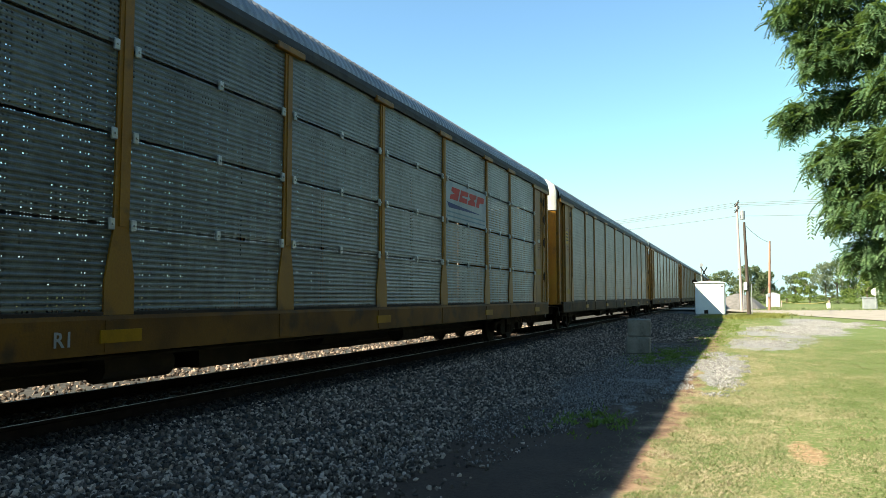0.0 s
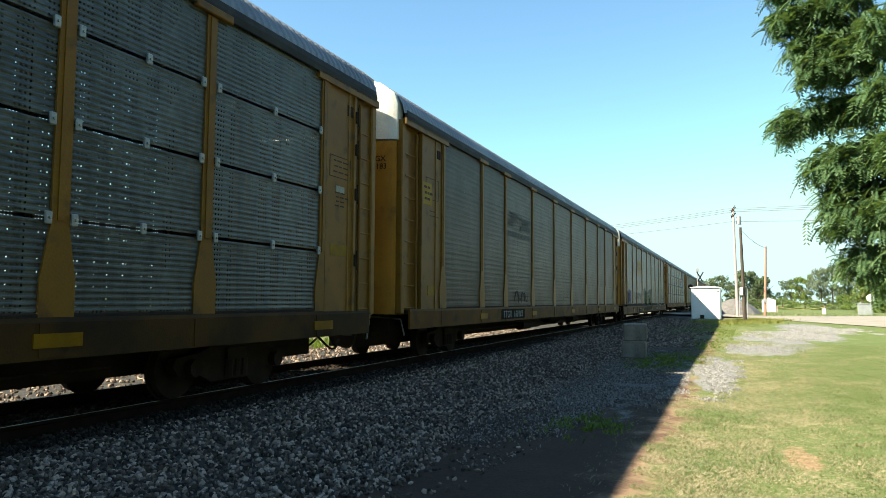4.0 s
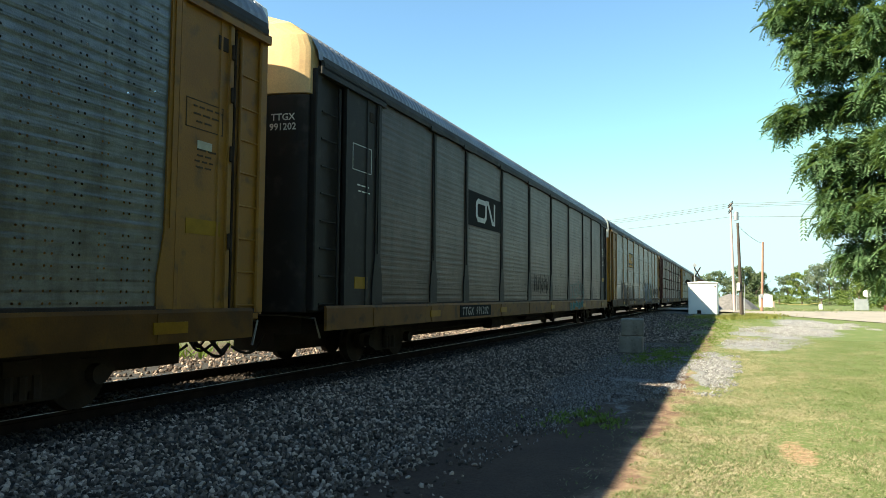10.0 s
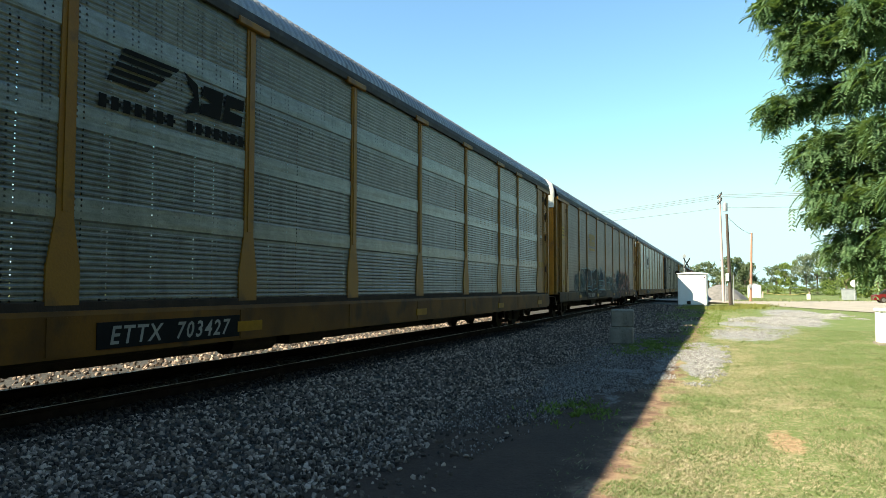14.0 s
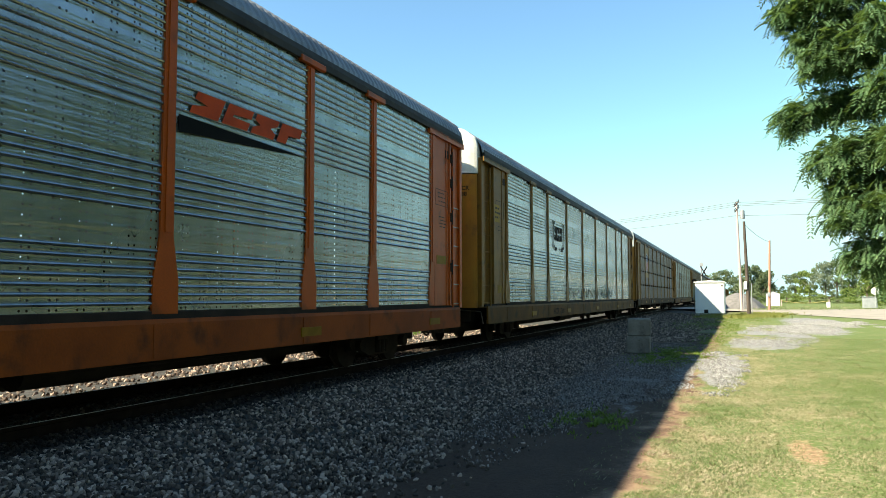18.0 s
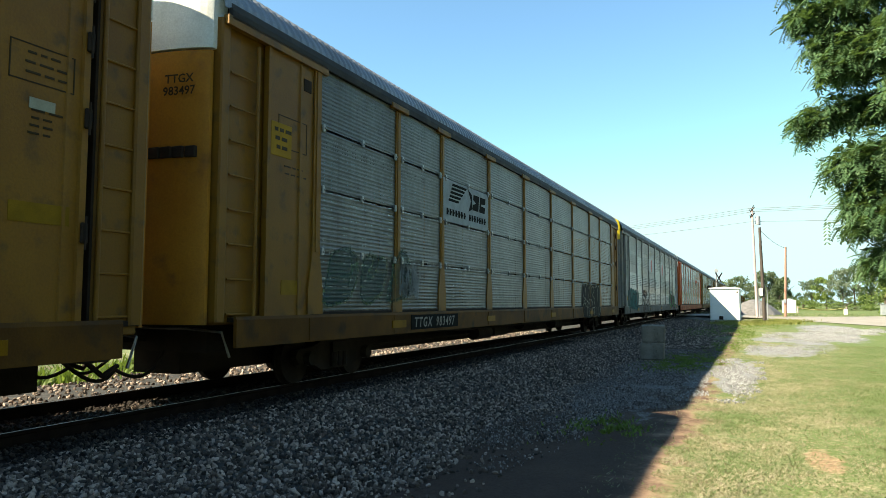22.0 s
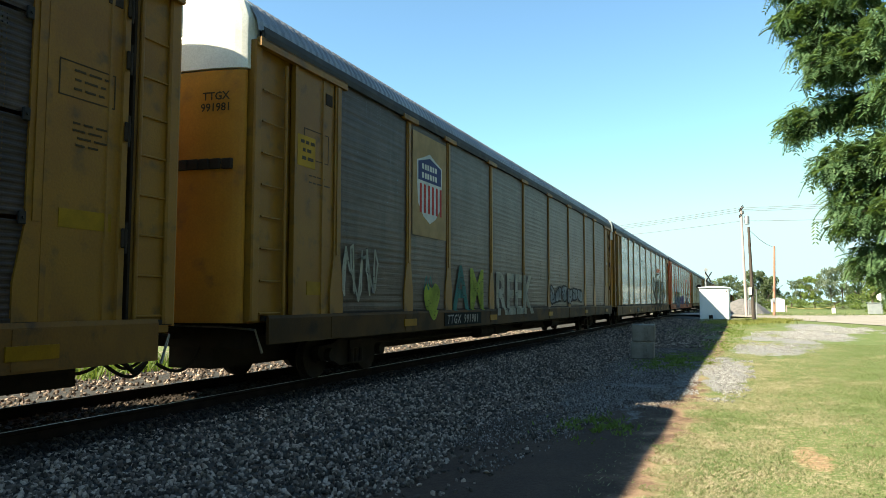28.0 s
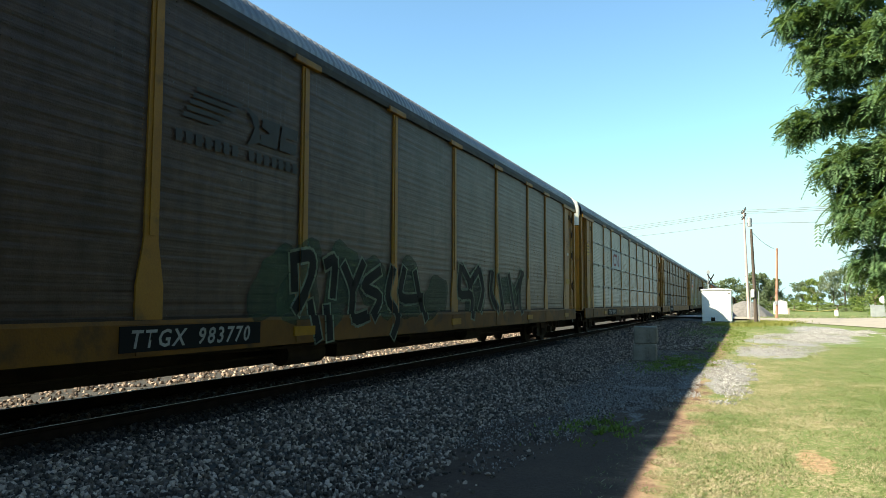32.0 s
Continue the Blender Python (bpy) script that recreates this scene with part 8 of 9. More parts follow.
def make_shed():
    s = thing("shed", "small white metal shed with a low gable roof", "shed", at=(4.95, 123.0, 0))
    bm = bmesh.new()
    extrude(bm, [(-0.95, 0), (0.95, 0), (0.95, 1.85), (0, 2.2), (-0.95, 1.85)], "y", -0.8, 0.8)
    part("wall", bm, M["cabinet"], s)
    for k in (-1, 1):
        bm = bmesh.new()
        extrude(bm, [(0, 2.22), (k * 1.05, 1.84), (k * 1.05, 1.9), (0, 2.28)], "y", -0.9, 0.9)
        part("roof_sheet", bm, M["grey_metal"], s)
    bm = bmesh.new()
    box(bm, -0.35, 0.35, -0.83, -0.8, 0.05, 1.6)
    part("door", bm, M["white_cap"], s)


make_shed()


def make_barrier():
    b = thing("rope_barrier", "sagging pale rope strung between two short posts", "barrier", at=(0, 0, 0))
    for x in (5.9, 12.2):
        bm = bmesh.new()
        rod(bm, (x, 118, 0), (x, 118, 1.0), 0.09, 10)
        part("post", bm, M["wood_pole"], b, "weathered post")
    bm = bmesh.new()
    tube(bm, [(5.9 + 6.3 * i / 16, 117.9, 0.85 - 0.35 * math.sin(math.pi * i / 16)) for i in range(17)], 0.035, 6)
    part("rope", bm, paint("rope_straw", (0.5, 0.42, 0.2)), b, "straw-coloured rope")
    bm = bmesh.new()
    box(bm, 10.55, 11.0, 104.9, 105.2, 0, 0.75, 0.05)
    solid("white_marker", bm, M["white_cap"], "white upright marker post in the grass", "marker post")


make_barrier()


def make_propane():
    t = thing("grey_bin", "grey box-shaped metal bin on the far lawn", "bin", at=(14.7, 100, 0))
    bm = bmesh.new()
    box(bm, -0.75, 0.75, -0.5, 0.5, 0.05, 1.35, 0.05)
    part("body", bm, M["grey_metal"], t)
    bm = bmesh.new()
    box(bm, -0.8, 0.8, -0.55, 0.55, 1.35, 1.45, 0.03)
    part("lid", bm, M["grey_metal"], t)
    d = thing("dish", "white round dish on a thin grey post", "dish", at=(15.2, 99.2, 0))
    bm = bmesh.new()
    rod(bm, (0, 0, 0), (0, 0, 2.0), 0.05, 8)
    part("post", bm, M["grey_metal"], d)
    bm = bmesh.new()
    bmesh.ops.create_uvsphere(bm, u_segments=24, v_segments=8, radius=0.45, matrix=Matrix.Translation((0, 0, 2.1)) @ Matrix.Diagonal((1, 0.25, 1, 1)))
    part("reflector", bm, M["cabinet"], d, smooth=True)


make_propane()


def make_utility_box():
    b = thing("utility_box", "white metal utility box standing on the lawn", "utility box", at=(4.6, 23.2, 0))
    bm = bmesh.new()
    box(bm, -0.5, 0.5, -0.4, 0.4, 0.0, 0.92, 0.05)
    part("body", bm, M["cabinet"], b)
    bm = bmesh.new()
    box(bm, -0.53, 0.53, -0.43, 0.43, 0.9, 1.0, 0.03)
    part("lid", bm, M["cabinet"], b, "overhanging white lid")
    bm = bmesh.new()
    box(bm, -0.56, 0.56, -0.46, 0.46, -0.02, 0.06, 0.01)
    part("base", bm, M["concrete"], b, "concrete pad")
    bm = bmesh.new()
    box(bm, -0.36, -0.28, -0.42, -0.395, 0.5, 0.62, 0.005)
    part("latch", bm, M["grey_metal"], b, "grey latch")


make_utility_box()


def make_parked_car():
    c = thing("parked_car", "dark red saloon car parked beside the far road", "car", at=(17.0, 86.0, 0))
    red = paint("car_red", (0.13, 0.012, 0.012), 0.3)
    bm = bmesh.new()
    extrude(bm, [(-2.2, 0.3), (2.2, 0.3), (2.25, 0.6), (2.1, 0.78), (1.1, 0.9), (-1.7, 0.92), (-2.2, 0.8)], "y", -0.85, 0.85)
    part("body", bm, red, c)
    bm = bmesh.new()
    extrude(bm, [(-1.6, 0.9), (1.1, 0.9), (0.5, 1.36), (-1.0, 1.4)], "y", -0.74, 0.74)
    part("cabin", bm, M["black"], c, "dark glazed cabin")
    bm = bmesh.new()
    box(bm, -1.0, 0.5, -0.7, 0.7, 1.38, 1.43, 0.02)
    part("roof", bm, red, c)
    for x in (-1.35, 1.4):
        for y in (-0.8, 0.8):
            bm = bmesh.new()
            rod(bm, (0, -0.1, 0), (0, 0.1, 0), 0.32, 20)
            w = part("wheel", bm, M["under"], c, "", pose(x, y, 0.32))
            bm = bmesh.new()
            rod(bm, (0, -0.11, 0), (0, 0.11, 0), 0.18, 14)
            part("rim", bm, M["steel"], w)


make_parked_car()


# ---- grass and weeds ----
def leaf_mat(name, c1, c2, c3=None, through_light=0.35, zone=False):
    n = Nodes(name)
    r = n.island()
    col = n.mix(r, c1, c2)
    if c3:
        col = n.mix(n.ramp(r, 0.8, 1.0), col, c3)
    if zone:
        # tufts and stretches of the lawn are parched, others green
        parched = n.math("MULTIPLY_ADD", r, 0.4, n.noise(13, 4, None, 0.7))
        parched = n.math("ADD", parched, n.math("MULTIPLY", n.math("SUBTRACT", n.noise(0.9, 5, (1, 0.6, 1), 0.7), 0.5), 1.5))
        parched = n.math("SUBTRACT", parched, n.math("MULTIPLY", n.ramp(n.sep()[0], 0.4, 3.0), 0.16))
        col = n.mix(n.ramp(parched, 0.5, 1.0), n.mix(r, c1, c2), c3)
    n.set(col, 0.6, 0.0, 0.3)
    t = n.tree.nodes.new("ShaderNodeBsdfTranslucent")
    n.put(t.inputs["Color"], n.mix(0.5, col, (0.2, 0.28, 0.03)))
    m = n.tree.nodes.new("ShaderNodeMixShader")
    m.inputs[0].default_value = through_light
    n.tree.links.new(n.bsdf.outputs[0], m.inputs[1])
    n.tree.links.new(t.outputs[0], m.inputs[2])
    n.tree.links.new(m.outputs[0], n.out.inputs["Surface"])
    return n.mat


M["blade"] = leaf_mat("grass_blade", (0.12, 0.166, 0.066), (0.18, 0.222, 0.098), (0.45, 0.36, 0.27), 0.3, True)
M["dry_weed"] = leaf_mat("yellowing_weed_leaf", (0.15, 0.16, 0.035), (0.26, 0.25, 0.08))
M["weed"] = leaf_mat("weed_leaf", (0.08, 0.13, 0.02), (0.16, 0.22, 0.045))
M["leaf"] = leaf_mat("locust_leaf", (0.05, 0.11, 0.052), (0.1, 0.18, 0.084), (0.165, 0.25, 0.125), 0.33)
M["far_leaf"] = leaf_mat("far_leaf", (0.085, 0.115, 0.07), (0.13, 0.165, 0.098))
M["far_leaf_grey"] = leaf_mat("far_grey_leaf", (0.12, 0.15, 0.11), (0.17, 0.2, 0.145))
M["far_leaf_bright"] = leaf_mat("far_bright_leaf", (0.11, 0.16, 0.045), (0.17, 0.225, 0.065))


def blades(name, spots, high, material, label, seed, spread=0.03, width=0.006):
    """Grass in one mesh: a bent blade of two triangles at each (x, y, z)."""
    rng = np.random.default_rng(seed)
    p = np.asarray(spots)
    n = len(p)
    a = rng.uniform(0, 6.283, n)
    h = high * rng.uniform(0.4, 1.2, n)
    w = width * rng.uniform(0.7, 1.5, n)
    side = np.stack([np.cos(a), np.sin(a), np.zeros(n)], 1) * w[:, None]
    bend = np.stack([np.sin(a + rng.normal(0, 0.5, n)), -np.cos(a), np.zeros(n)], 1) * (spread * rng.uniform(0.2, 1.6, n))[:, None]
    up = np.zeros((n, 3))
    up[:, 2] = h
    v = np.stack([p - side, p + side, p + bend * 0.4 + up * 0.6 + side * 0.7, p + bend + up], 1).reshape(-1, 3)
    i = np.arange(n) * 4
    f = np.concatenate([np.stack([i, i + 1, i + 2], 1), np.stack([i, i + 2, i + 3], 1)])
    return solid(name, raw_mesh(name, v, f), material, label, "grass", kind="stuff")


def lawn_spots(count, seed):
    rng = np.random.default_rng(seed)
    out = []
    while len(out) < count:
        y = 4.2 + 26 * rng.random() ** 1.8
        x = rng.uniform(-1.4, 2.2 + 0.33 * y)
        edge = x + 0.35 * noise.noise(Vector((x * 0.8, y * 0.8, 1))) + 0.45 * noise.noise(Vector((x * 2.5, y * 2.5, 4)))
        if edge < -0.78 and rng.random() > 0.03:
            continue
        patch = noise.noise(Vector((x * 0.7, y * 0.45, 9)))
        if patch > 0.38 and rng.random() > 0.45:
            continue
        if ((x - 0.61) / 0.2) ** 2 + ((y - 8.23) / 0.72) ** 2 + 0.5 * noise.noise(Vector((x * 6, y * 4, 3))) < 1 and rng.random() > 0.2:
            continue
        if min(((x + 0.38) / 0.5) ** 2 + ((y - 17.4) / 4.4) ** 2, ((x - 0.7) / 1.2) ** 2 + ((y - 25.8) / 3.3) ** 2) + 1.2 * noise.noise(Vector((x * 2.5, y * 1.2, 6))) < 0.9 and rng.random() > 0.1:
            continue
        out.append((x, y, ground_height(x, y) - 0.004))
    return out


blades("lawn_grass", lawn_spots(400000, 1), 0.026, M["blade"], "short sun-bleached mown lawn grass", 2, 0.03, 0.0034)


def clump_spots(clumps, seed):
    rng = np.random.default_rng(seed)
    out = []
    for x, y, rx, ry, n in clumps:
        for _ in range(n):
            px, py = x + rx * 0.6 * rng.normal(), y + ry * 0.6 * rng.normal()
            if noise.noise(Vector((px * 4, py * 2.5, 11))) < 0.0:
                continue
            out.append((px, py, max(bed_height(px), 0) if px < -3.2 else ground_height(px, py)))
    return out


blades("weed_patch", clump_spots([(-1.8, 9.2, 0.42, 0.7, 900), (-1.7, 20.0, 0.7, 2.2, 8000), (-2.3, 42, 1.2, 6, 2500), (-1.2, 52, 1.4, 5, 1500), (0.6, 54, 1.5, 7, 3000), (-0.4, 38, 0.6, 8, 2500), (-1.3, 45, 0.9, 6, 2500), (-1.0, 28, 0.5, 3.5, 2200)], 3), 0.06, M["weed"], "patches of green weeds in the gravel", 4, 0.05, 0.012)
blades("tall_weeds", clump_spots([(-12.3, 9.4, 0.8, 0.9, 900), (-12.8, 12.5, 1.0, 1.5, 900), (-13.0, 7.0, 0.9, 1.4, 700), (-12.9, 22, 0.9, 5, 900), (-13.5, 40, 1.5, 12, 900)], 5), 0.32, M["weed"], "tall green weeds beyond the far rail", 6, 0.18, 0.022)
blades("roadside_weeds", clump_spots([(1.2, 61, 1.5, 3.5, 3000), (-1.2, 57, 1.4, 3, 2600), (2.4, 67, 1.8, 4, 1200)], 9), 0.2, M["dry_weed"], "lush yellow-green weeds round the cabinet and poles", 10, 0.16, 0.03)
blades("field_grass", clump_spots([(6, 100, 10, 12, 4000)], 7), 0.22, M["blade"], "rough yellowing grass by the road", 8, 0.1, 0.03)


# ---- trees ----
def near_tree():
    """A locust whose boughs reach in from beside the lawn: feathery leaves of many leaflets."""
    tree = thing("locust_tree", "leafy green locust tree with drooping feathery boughs", "tree", at=(6.6, 14.0, 0))
    rng = random.Random(12)
    bm = bmesh.new()
    rod(bm, (0, 0, -0.1), (0.1, 0, 3.0), 0.32, 16, 0.24)
    rod(bm, (0.1, 0, 2.95), (-0.3, 0.2, 6.5), 0.24, 14, 0.14)
    part("trunk", bm, M["bark"], tree)
    tips = [(0.42, 13.0, 6.35), (0.65, 13.0, 5.92), (0.66, 12.8, 5.42), (0.42, 13.2, 4.6), (0.85, 13.0, 3.85), (1.08, 13.1, 3.3), (1.02, 12.8, 2.85), (1.28, 13.0, 2.26), (1.75, 13.0, 2.05),
            (0.3, 13.0, 7.0), (0.2, 13.5, 7.6), (1.2, 14.4, 6.2), (1.35, 14.6, 5.1), (1.4, 14.3, 4.2), (1.75, 14.5, 3.2), (2.0, 14.2, 2.3), (1.2, 12.0, 6.6), (1.5, 11.8, 5.6), (1.55, 12.0, 4.7), (1.75, 11.9, 3.9), (1.9, 12.0, 3.1), (2.0, 12.1, 2.4),
            (2.5, 13.0, 5.9), (2.6, 13.6, 4.9), (2.5, 12.6, 4.2), (2.7, 13.4, 3.4), (2.6, 12.9, 2.7), (2.8, 13.2, 2.3), (2.9, 13.0, 6.9),
            (3.4, 12.6, 5.3), (3.5, 13.4, 4.4), (3.4, 12.4, 3.6), (3.6, 13.2, 2.8), (3.5, 13.8, 6.2), (3.7, 12.9, 2.4)]
    far = [(6.6 + rng.uniform(-3, 4), 14 + rng.uniform(-3.5, 3.5), rng.uniform(2.5, 8.5)) for _ in range(26)]
    limbs = bmesh.new()
    leaflets_v, leaflets_f = [], []
    base = tree.location

    def leaf(at, direction, droop):
        """One feather leaf: two rows of leaflets along a hanging stalk."""
        d = Vector(direction).normalized()
        length = rng.uniform(0.16, 0.26)
        side = d.cross(Vector((0, 0, 1)))
        side = side.normalized() if side.length > 0.01 else Vector((1, 0, 0))
        roll = rng.uniform(-0.7, 0.7)
        up = side.cross(d)
        side = side * math.cos(roll) + up * math.sin(roll)
        for k in range(7):
            u = (k + 1) / 7
            p = Vector(at) + d * length * u + Vector((0, 0, -droop * length * u * u))
            for s in (-1, 1):
                tip = p + (side * s * 0.85 + d * 0.5).normalized() * rng.uniform(0.055, 0.085) + Vector((0, 0, -0.016))
                q = d * 0.019
                i = len(leaflets_v)
                m = (p + tip) / 2
                leaflets_v.extend((p, m - q, tip, m + q))
                leaflets_f.append((i, i + 1, i + 2, i + 3))

    def bough(tip, root, count, wide):
        tip, root = Vector(tip), Vector(root)
        mid = (tip + root) / 2 + Vector((0, 0, 0.25))
        pts = [root * (1 - u) ** 2 + mid * 2 * u * (1 - u) + tip * u * u for u in (i / 10 for i in range(11))]
        tube(limbs, [p - base for p in pts], 0.018, 5)
        out = (tip - root).normalized()
        twigs = []
        for _ in range(max(8, count // 24)):
            u = rng.random() ** 0.7
            c = root * (1 - u) ** 2 + mid * 2 * u * (1 - u) + tip * u * u
            way = out * rng.uniform(0.0, 0.9) + Vector((rng.uniform(-0.5, 0.4), rng.uniform(-0.9, 0.9), rng.uniform(-1.0, 0.55)))
            twigs.append((c, way.normalized() * wide * rng.uniform(0.3, 0.85) * (1.12 - u) ** 0.6))
        for _ in range(count):
            c, way = rng.choice(twigs)
            c = c + way * rng.random()
            off = Vector((rng.gauss(0, 0.1), rng.gauss(0, 0.12), rng.gauss(-0.05, 0.11)))
            d = out * rng.uniform(-0.3, 0.7) + Vector((rng.uniform(-0.7, 0.6), rng.uniform(-0.9, 0.9), rng.uniform(-1.0, 0.35)))
            leaf(c + off - base, d, rng.uniform(0.1, 0.7))

    for t in tips:
        t = (t[0] + 0.42, t[1], t[2])
        root = (t[0] + rng.uniform(1.5, 2.2), t[1] + rng.uniform(-0.2, 0.5), t[2] + rng.uniform(0.1, 0.5))
        bough(t, root, 820, 0.6)
        tube(limbs, [Vector(root) - base, (Vector(root) + Vector((6.4, 14.1, 5))) / 2 + Vector((0, 0, -0.2)) - base, Vector((6.5, 14.1, min(6.4, max(2.5, root[2] - 0.4)))) - base], 0.045, 6)
    for t in far:
        bough(t, (6.6 + (t[0] - 6.6) * 0.4, 14 + (t[1] - 14) * 0.4, t[2] - 0.4), 150, 1.6)
    part("limb", limbs, M["bark"], tree, "thin spreading limbs")
    part("crown", raw_mesh("crown", leaflets_v, leaflets_f), M["leaf"], tree, "feathery green foliage")
    return tree


TREE = near_tree()
# copies along the lawn behind the camera, unseen, added to block skylight
for x, y, turn in ((9.5, 3.5, 75), (9.0, -6.5, 160), (10.5, -17.0, 240), (11.5, 8.5, 300), (5.5, -14.5, 20)):
    copy_thing(TREE, pose(x, y, 0, 0, 0, turn))


def crown_mesh(kind, seed):
    """Leaves of a far tree: clumps of small cards with gaps between them."""
    rng = random.Random(seed)
    verts, faces = [], []
    clumps = []
    for _ in range(26 if kind != "cone" else 30):
        if kind == "cone":
            z = rng.uniform(0.12, 1.0)
            r = 0.33 * (1.05 - z) * rng.uniform(0.5, 1)
        elif kind == "bush":
            z = rng.uniform(0.05, 0.9)
            r = 0.5 * math.sqrt(rng.random()) * (1.1 - 0.5 * z)
        else:
            z = rng.uniform(0.32, 1.0)
            r = 0.42 * math.sqrt(rng.random()) * math.sin(math.pi * min(1, (z - 0.2) / 0.85)) ** 0.6
        a = rng.uniform(0, 6.28)
        clumps.append((Vector((r * math.cos(a), r * math.sin(a), z)), rng.uniform(0.07, 0.14)))
    for c, s in clumps:
        for _ in range(70):
            d = Vector((rng.gauss(0, 1), rng.gauss(0, 1), rng.gauss(0, 0.8)))
            p = c + d.normalized() * s * rng.random() ** 0.4
            q = Euler((rng.uniform(0, 6.28), rng.uniform(0, 6.28), rng.uniform(0, 6.28))).to_matrix()
            h = rng.uniform(0.012, 0.026)
            i = len(verts)
            verts += [p + q @ Vector(v) for v in ((-h, -h * 0.6, 0), (h, -h * 0.6, 0), (h * 0.6, h * 0.8, 0), (-h * 0.6, h * 0.8, 0))]
            faces.append((i, i + 1, i + 2, i + 3))
    return raw_mesh("far_crown", verts, faces)


def trunk_mesh(bm):
    rod(bm, (0, 0, -0.02), (0.01, 0, 0.5), 0.022, 8, 0.014)
    for a in range(5):
        d = Vector((math.cos(a * 1.26), math.sin(a * 1.26), 1.1))
        rod(bm, (0.005, 0, 0.3 + 0.05 * a), Vector((0.005, 0, 0.3 + 0.05 * a)) + d * 0.22, 0.01, 5, 0.004)


CROWNS = {"round": [crown_mesh("round", s) for s in (1, 2, 3)], "cone": [crown_mesh("cone", s) for s in (4, 5)], "bush": [crown_mesh("bush", s) for s in (6, 7)]}
FAR_TREES = [
    # x, y, height, width, kind, leaf
    (-6.2, 190, 7.0, 7.5, "round", "far_leaf"), (-3.4, 185, 7.4, 7, "round", "far_leaf"), (-0.6, 195, 6.6, 7, "round", "far_leaf"), (-10, 200, 6.5, 8, "round", "far_leaf"),
    (1.8, 180, 8.6, 6.5, "cone", "far_leaf"), (3.9, 182, 8.4, 6.5, "cone", "far_leaf"), (6.6, 186, 7.4, 6.5, "cone", "far_leaf"), (5.3, 178, 6.4, 6, "cone", "far_leaf"),
    (12.6, 190, 6.8, 7, "round", "far_leaf"), (15.2, 186, 7.6, 7, "round", "far_leaf_bright"), (17.8, 178, 8.6, 6.5, "round", "far_leaf_grey"), (21.4, 190, 9.6, 9, "round", "far_leaf_grey"),
    (25.5, 195, 10, 9.5, "round", "far_leaf_grey"), (29.5, 190, 8.6, 8, "round", "far_leaf"), (33, 185, 8, 8, "round", "far_leaf_bright"), (38, 190, 9, 9, "round", "far_leaf"),
    (18.5, 128, 5.4, 6.5, "bush", "far_leaf_bright"), (21.5, 130, 5.8, 7, "bush", "far_leaf_bright"), (24.5, 126, 5, 7, "bush", "far_leaf_bright"), (9.5, 170, 2.6, 7, "bush", "far_leaf_bright"), (13.5, 165, 2.2, 8, "bush", "far_leaf_bright"), (17.5, 168, 2.6, 8, "bush", "far_leaf"), (21.5, 166, 2.8, 8, "bush", "far_leaf_bright"), (7.0, 172, 2.4, 6, "bush", "far_leaf_bright"),
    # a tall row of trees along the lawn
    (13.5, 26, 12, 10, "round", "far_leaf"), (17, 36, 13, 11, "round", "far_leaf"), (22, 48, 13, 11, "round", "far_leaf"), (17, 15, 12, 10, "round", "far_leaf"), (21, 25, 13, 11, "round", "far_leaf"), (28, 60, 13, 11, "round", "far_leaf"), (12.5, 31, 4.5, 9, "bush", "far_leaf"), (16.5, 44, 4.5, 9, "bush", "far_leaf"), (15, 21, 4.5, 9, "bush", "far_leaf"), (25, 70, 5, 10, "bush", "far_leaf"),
    # unseen trees, added to keep skylight off the train's side
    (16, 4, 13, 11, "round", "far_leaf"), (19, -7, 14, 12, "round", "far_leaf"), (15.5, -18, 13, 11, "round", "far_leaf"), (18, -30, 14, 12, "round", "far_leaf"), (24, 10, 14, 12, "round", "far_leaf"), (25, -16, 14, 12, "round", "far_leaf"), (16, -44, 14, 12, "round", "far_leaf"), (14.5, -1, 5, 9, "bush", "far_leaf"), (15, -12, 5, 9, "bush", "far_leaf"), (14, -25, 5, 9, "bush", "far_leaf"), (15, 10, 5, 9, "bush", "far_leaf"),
    # further unseen trees, added to darken what the sheets reflect
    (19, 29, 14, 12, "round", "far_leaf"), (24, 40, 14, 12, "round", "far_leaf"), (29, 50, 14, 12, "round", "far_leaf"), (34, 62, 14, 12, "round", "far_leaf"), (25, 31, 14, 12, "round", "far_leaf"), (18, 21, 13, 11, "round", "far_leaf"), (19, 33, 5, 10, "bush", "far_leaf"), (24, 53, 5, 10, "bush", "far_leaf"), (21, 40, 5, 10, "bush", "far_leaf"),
    (-2.0, 168, 2.2, 8, "bush", "far_leaf"), (2.0, 170, 2.0, 8, "bush", "far_leaf"), (43, 200, 9, 10, "round", "far_leaf"), (50, 195, 8, 10, "round", "far_leaf_grey"),
]
TREE_WORDS = {"far_leaf": "dark green", "far_leaf_grey": "grey-green", "far_leaf_bright": "bright green"}
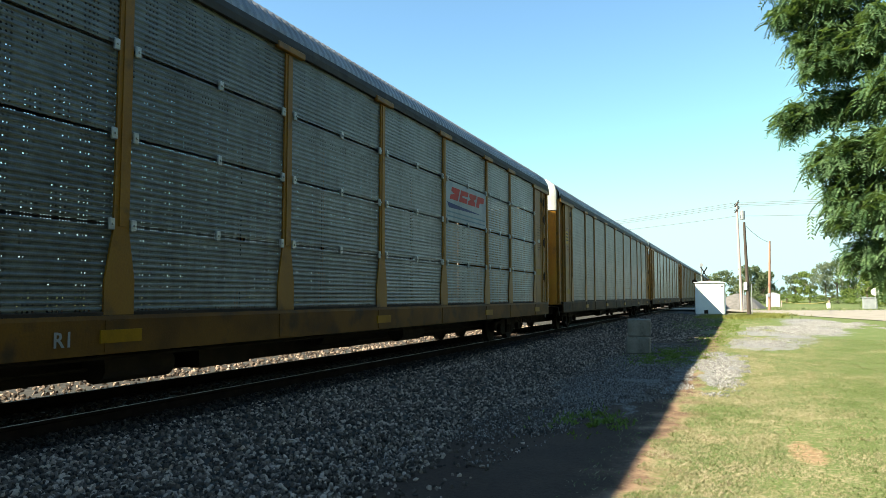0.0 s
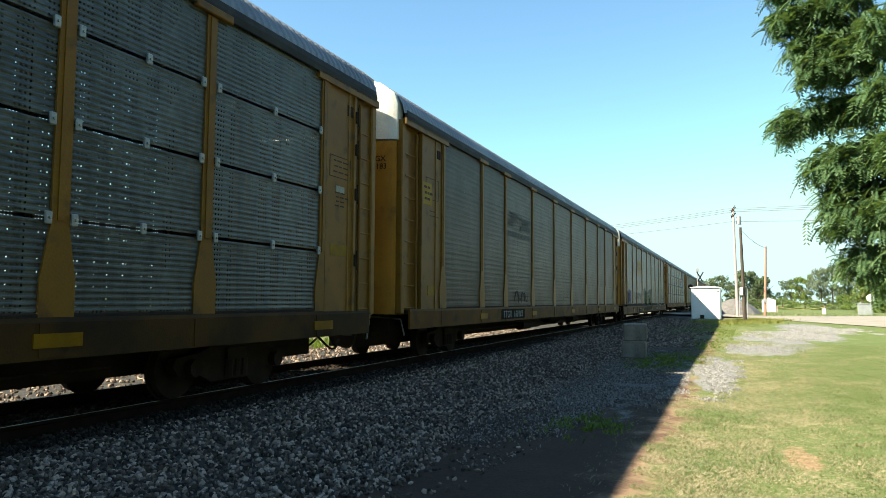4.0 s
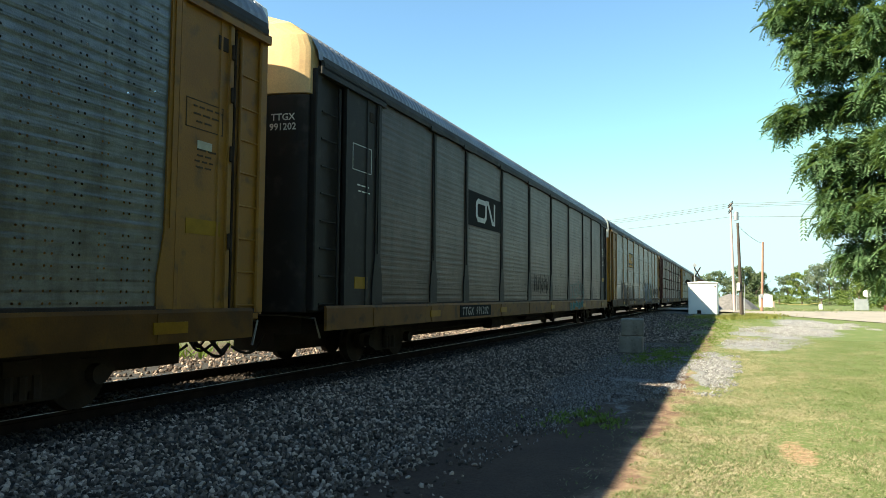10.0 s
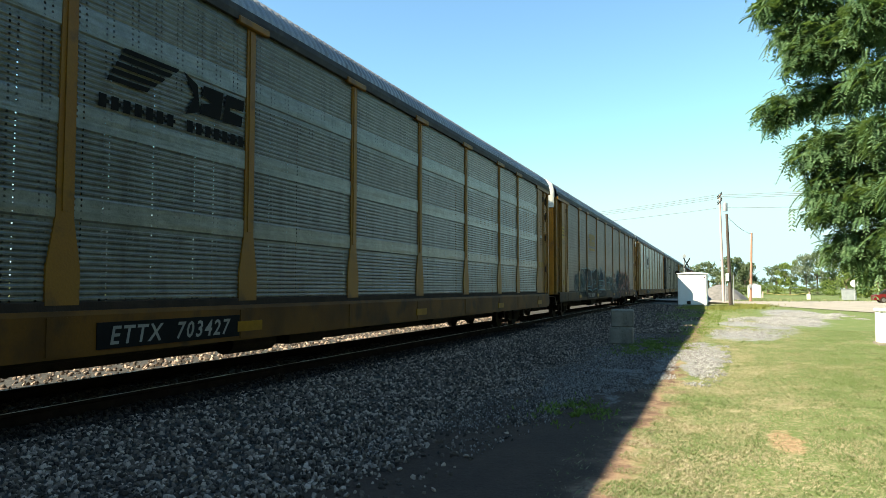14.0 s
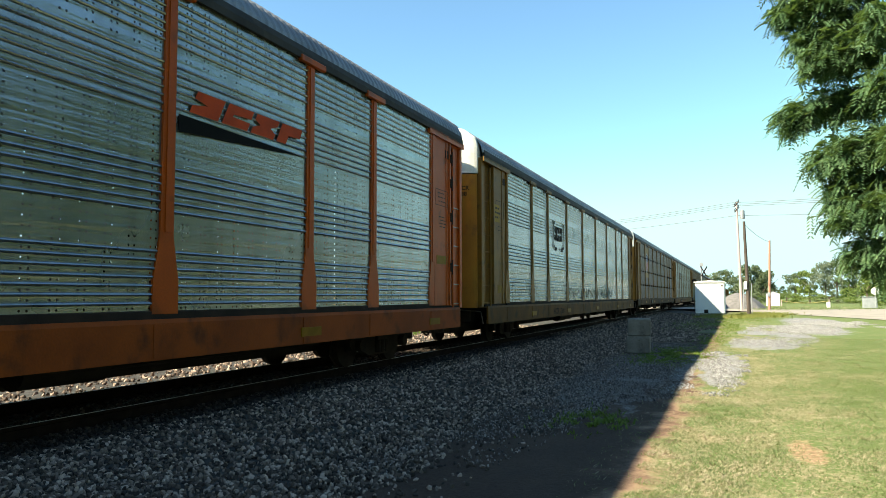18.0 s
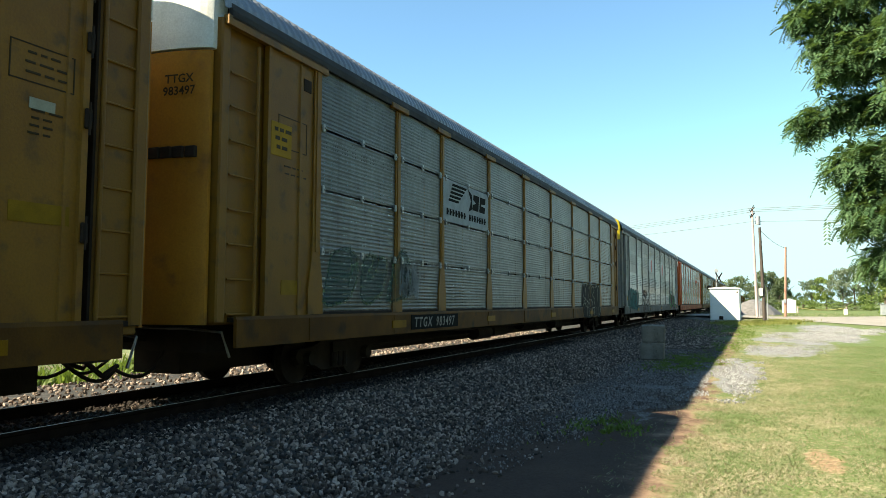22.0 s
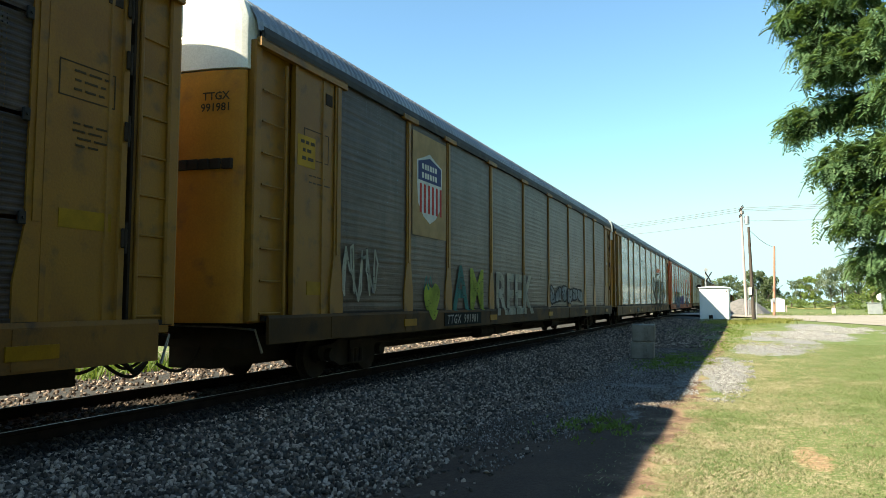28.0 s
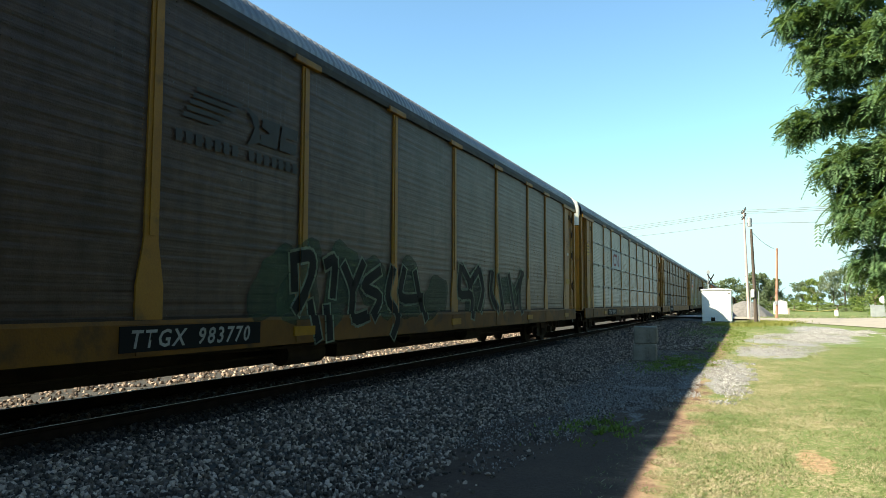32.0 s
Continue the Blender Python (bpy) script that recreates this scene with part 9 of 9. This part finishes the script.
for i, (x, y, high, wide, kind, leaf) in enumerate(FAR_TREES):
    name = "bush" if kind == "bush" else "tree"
    t = thing(name, f"{TREE_WORDS[leaf]} {'bush' if kind == 'bush' else 'conical tree' if kind == 'cone' else 'broadleaf tree'} {'in the distance' if y > 80 else 'beside the lawn, out of view'}", name, "distant trees" if y > 80 else "trees beside the lawn, out of view", at=(x, y, 0))
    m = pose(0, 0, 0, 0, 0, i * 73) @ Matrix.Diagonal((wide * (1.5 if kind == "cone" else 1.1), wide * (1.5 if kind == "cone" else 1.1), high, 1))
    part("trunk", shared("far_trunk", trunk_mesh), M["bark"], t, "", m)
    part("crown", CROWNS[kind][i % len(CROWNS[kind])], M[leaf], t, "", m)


def far_woods():
    """The wooded skyline all round, behind everything."""
    rng = random.Random(3)
    verts, faces = [], []
    for k in range(240):
        a = rng.uniform(0, math.tau)
        r = rng.uniform(420, 620)
        cx, cy, high = r * math.sin(a), r * math.cos(a), rng.uniform(5, 9)
        for _ in range(45):
            p = Vector((cx + rng.gauss(0, 6), cy + rng.gauss(0, 6), abs(rng.gauss(0.35, 0.25)) * high))
            q = Euler((rng.uniform(0, 6.28), rng.uniform(0, 6.28), 0)).to_matrix()
            i = len(verts)
            verts += [p + q @ Vector(v) for v in ((-1.2, -0.8, 0), (1.2, -0.8, 0), (0.7, 1, 0), (-0.7, 1, 0))]
            faces.append((i, i + 1, i + 2, i + 3))
    solid("far_woods", raw_mesh("far_woods", verts, faces), M["far_leaf"], "line of distant woods on the horizon", "woods", kind="stuff")


far_woods()


# ---- motion of the train ----
# slack in the couplings, wagon by wagon
SLACK = {-1: -0.35, 0: -0.15, 1: -0.15, 4: 0.05, 5: 0.1, 6: 0.09, 7: 0.15, 8: 0.09, 9: 0.25, 10: 0.04, 11: -0.08, 12: -0.17, 13: -0.18, 14: -0.06, 15: -0.15, 16: -0.19, 18: -0.11, 19: 0.05, 20: 0.11}


def motions():
    for k, car in CARS.items():
        s = SLACK.get(k, 0.0)
        walk(car, [(t, pose(TRACK_X, train_head(t) - k * CAR_PITCH - HALF + s, RAIL_Z)) for t in range(0, 33, 2)])


motions()
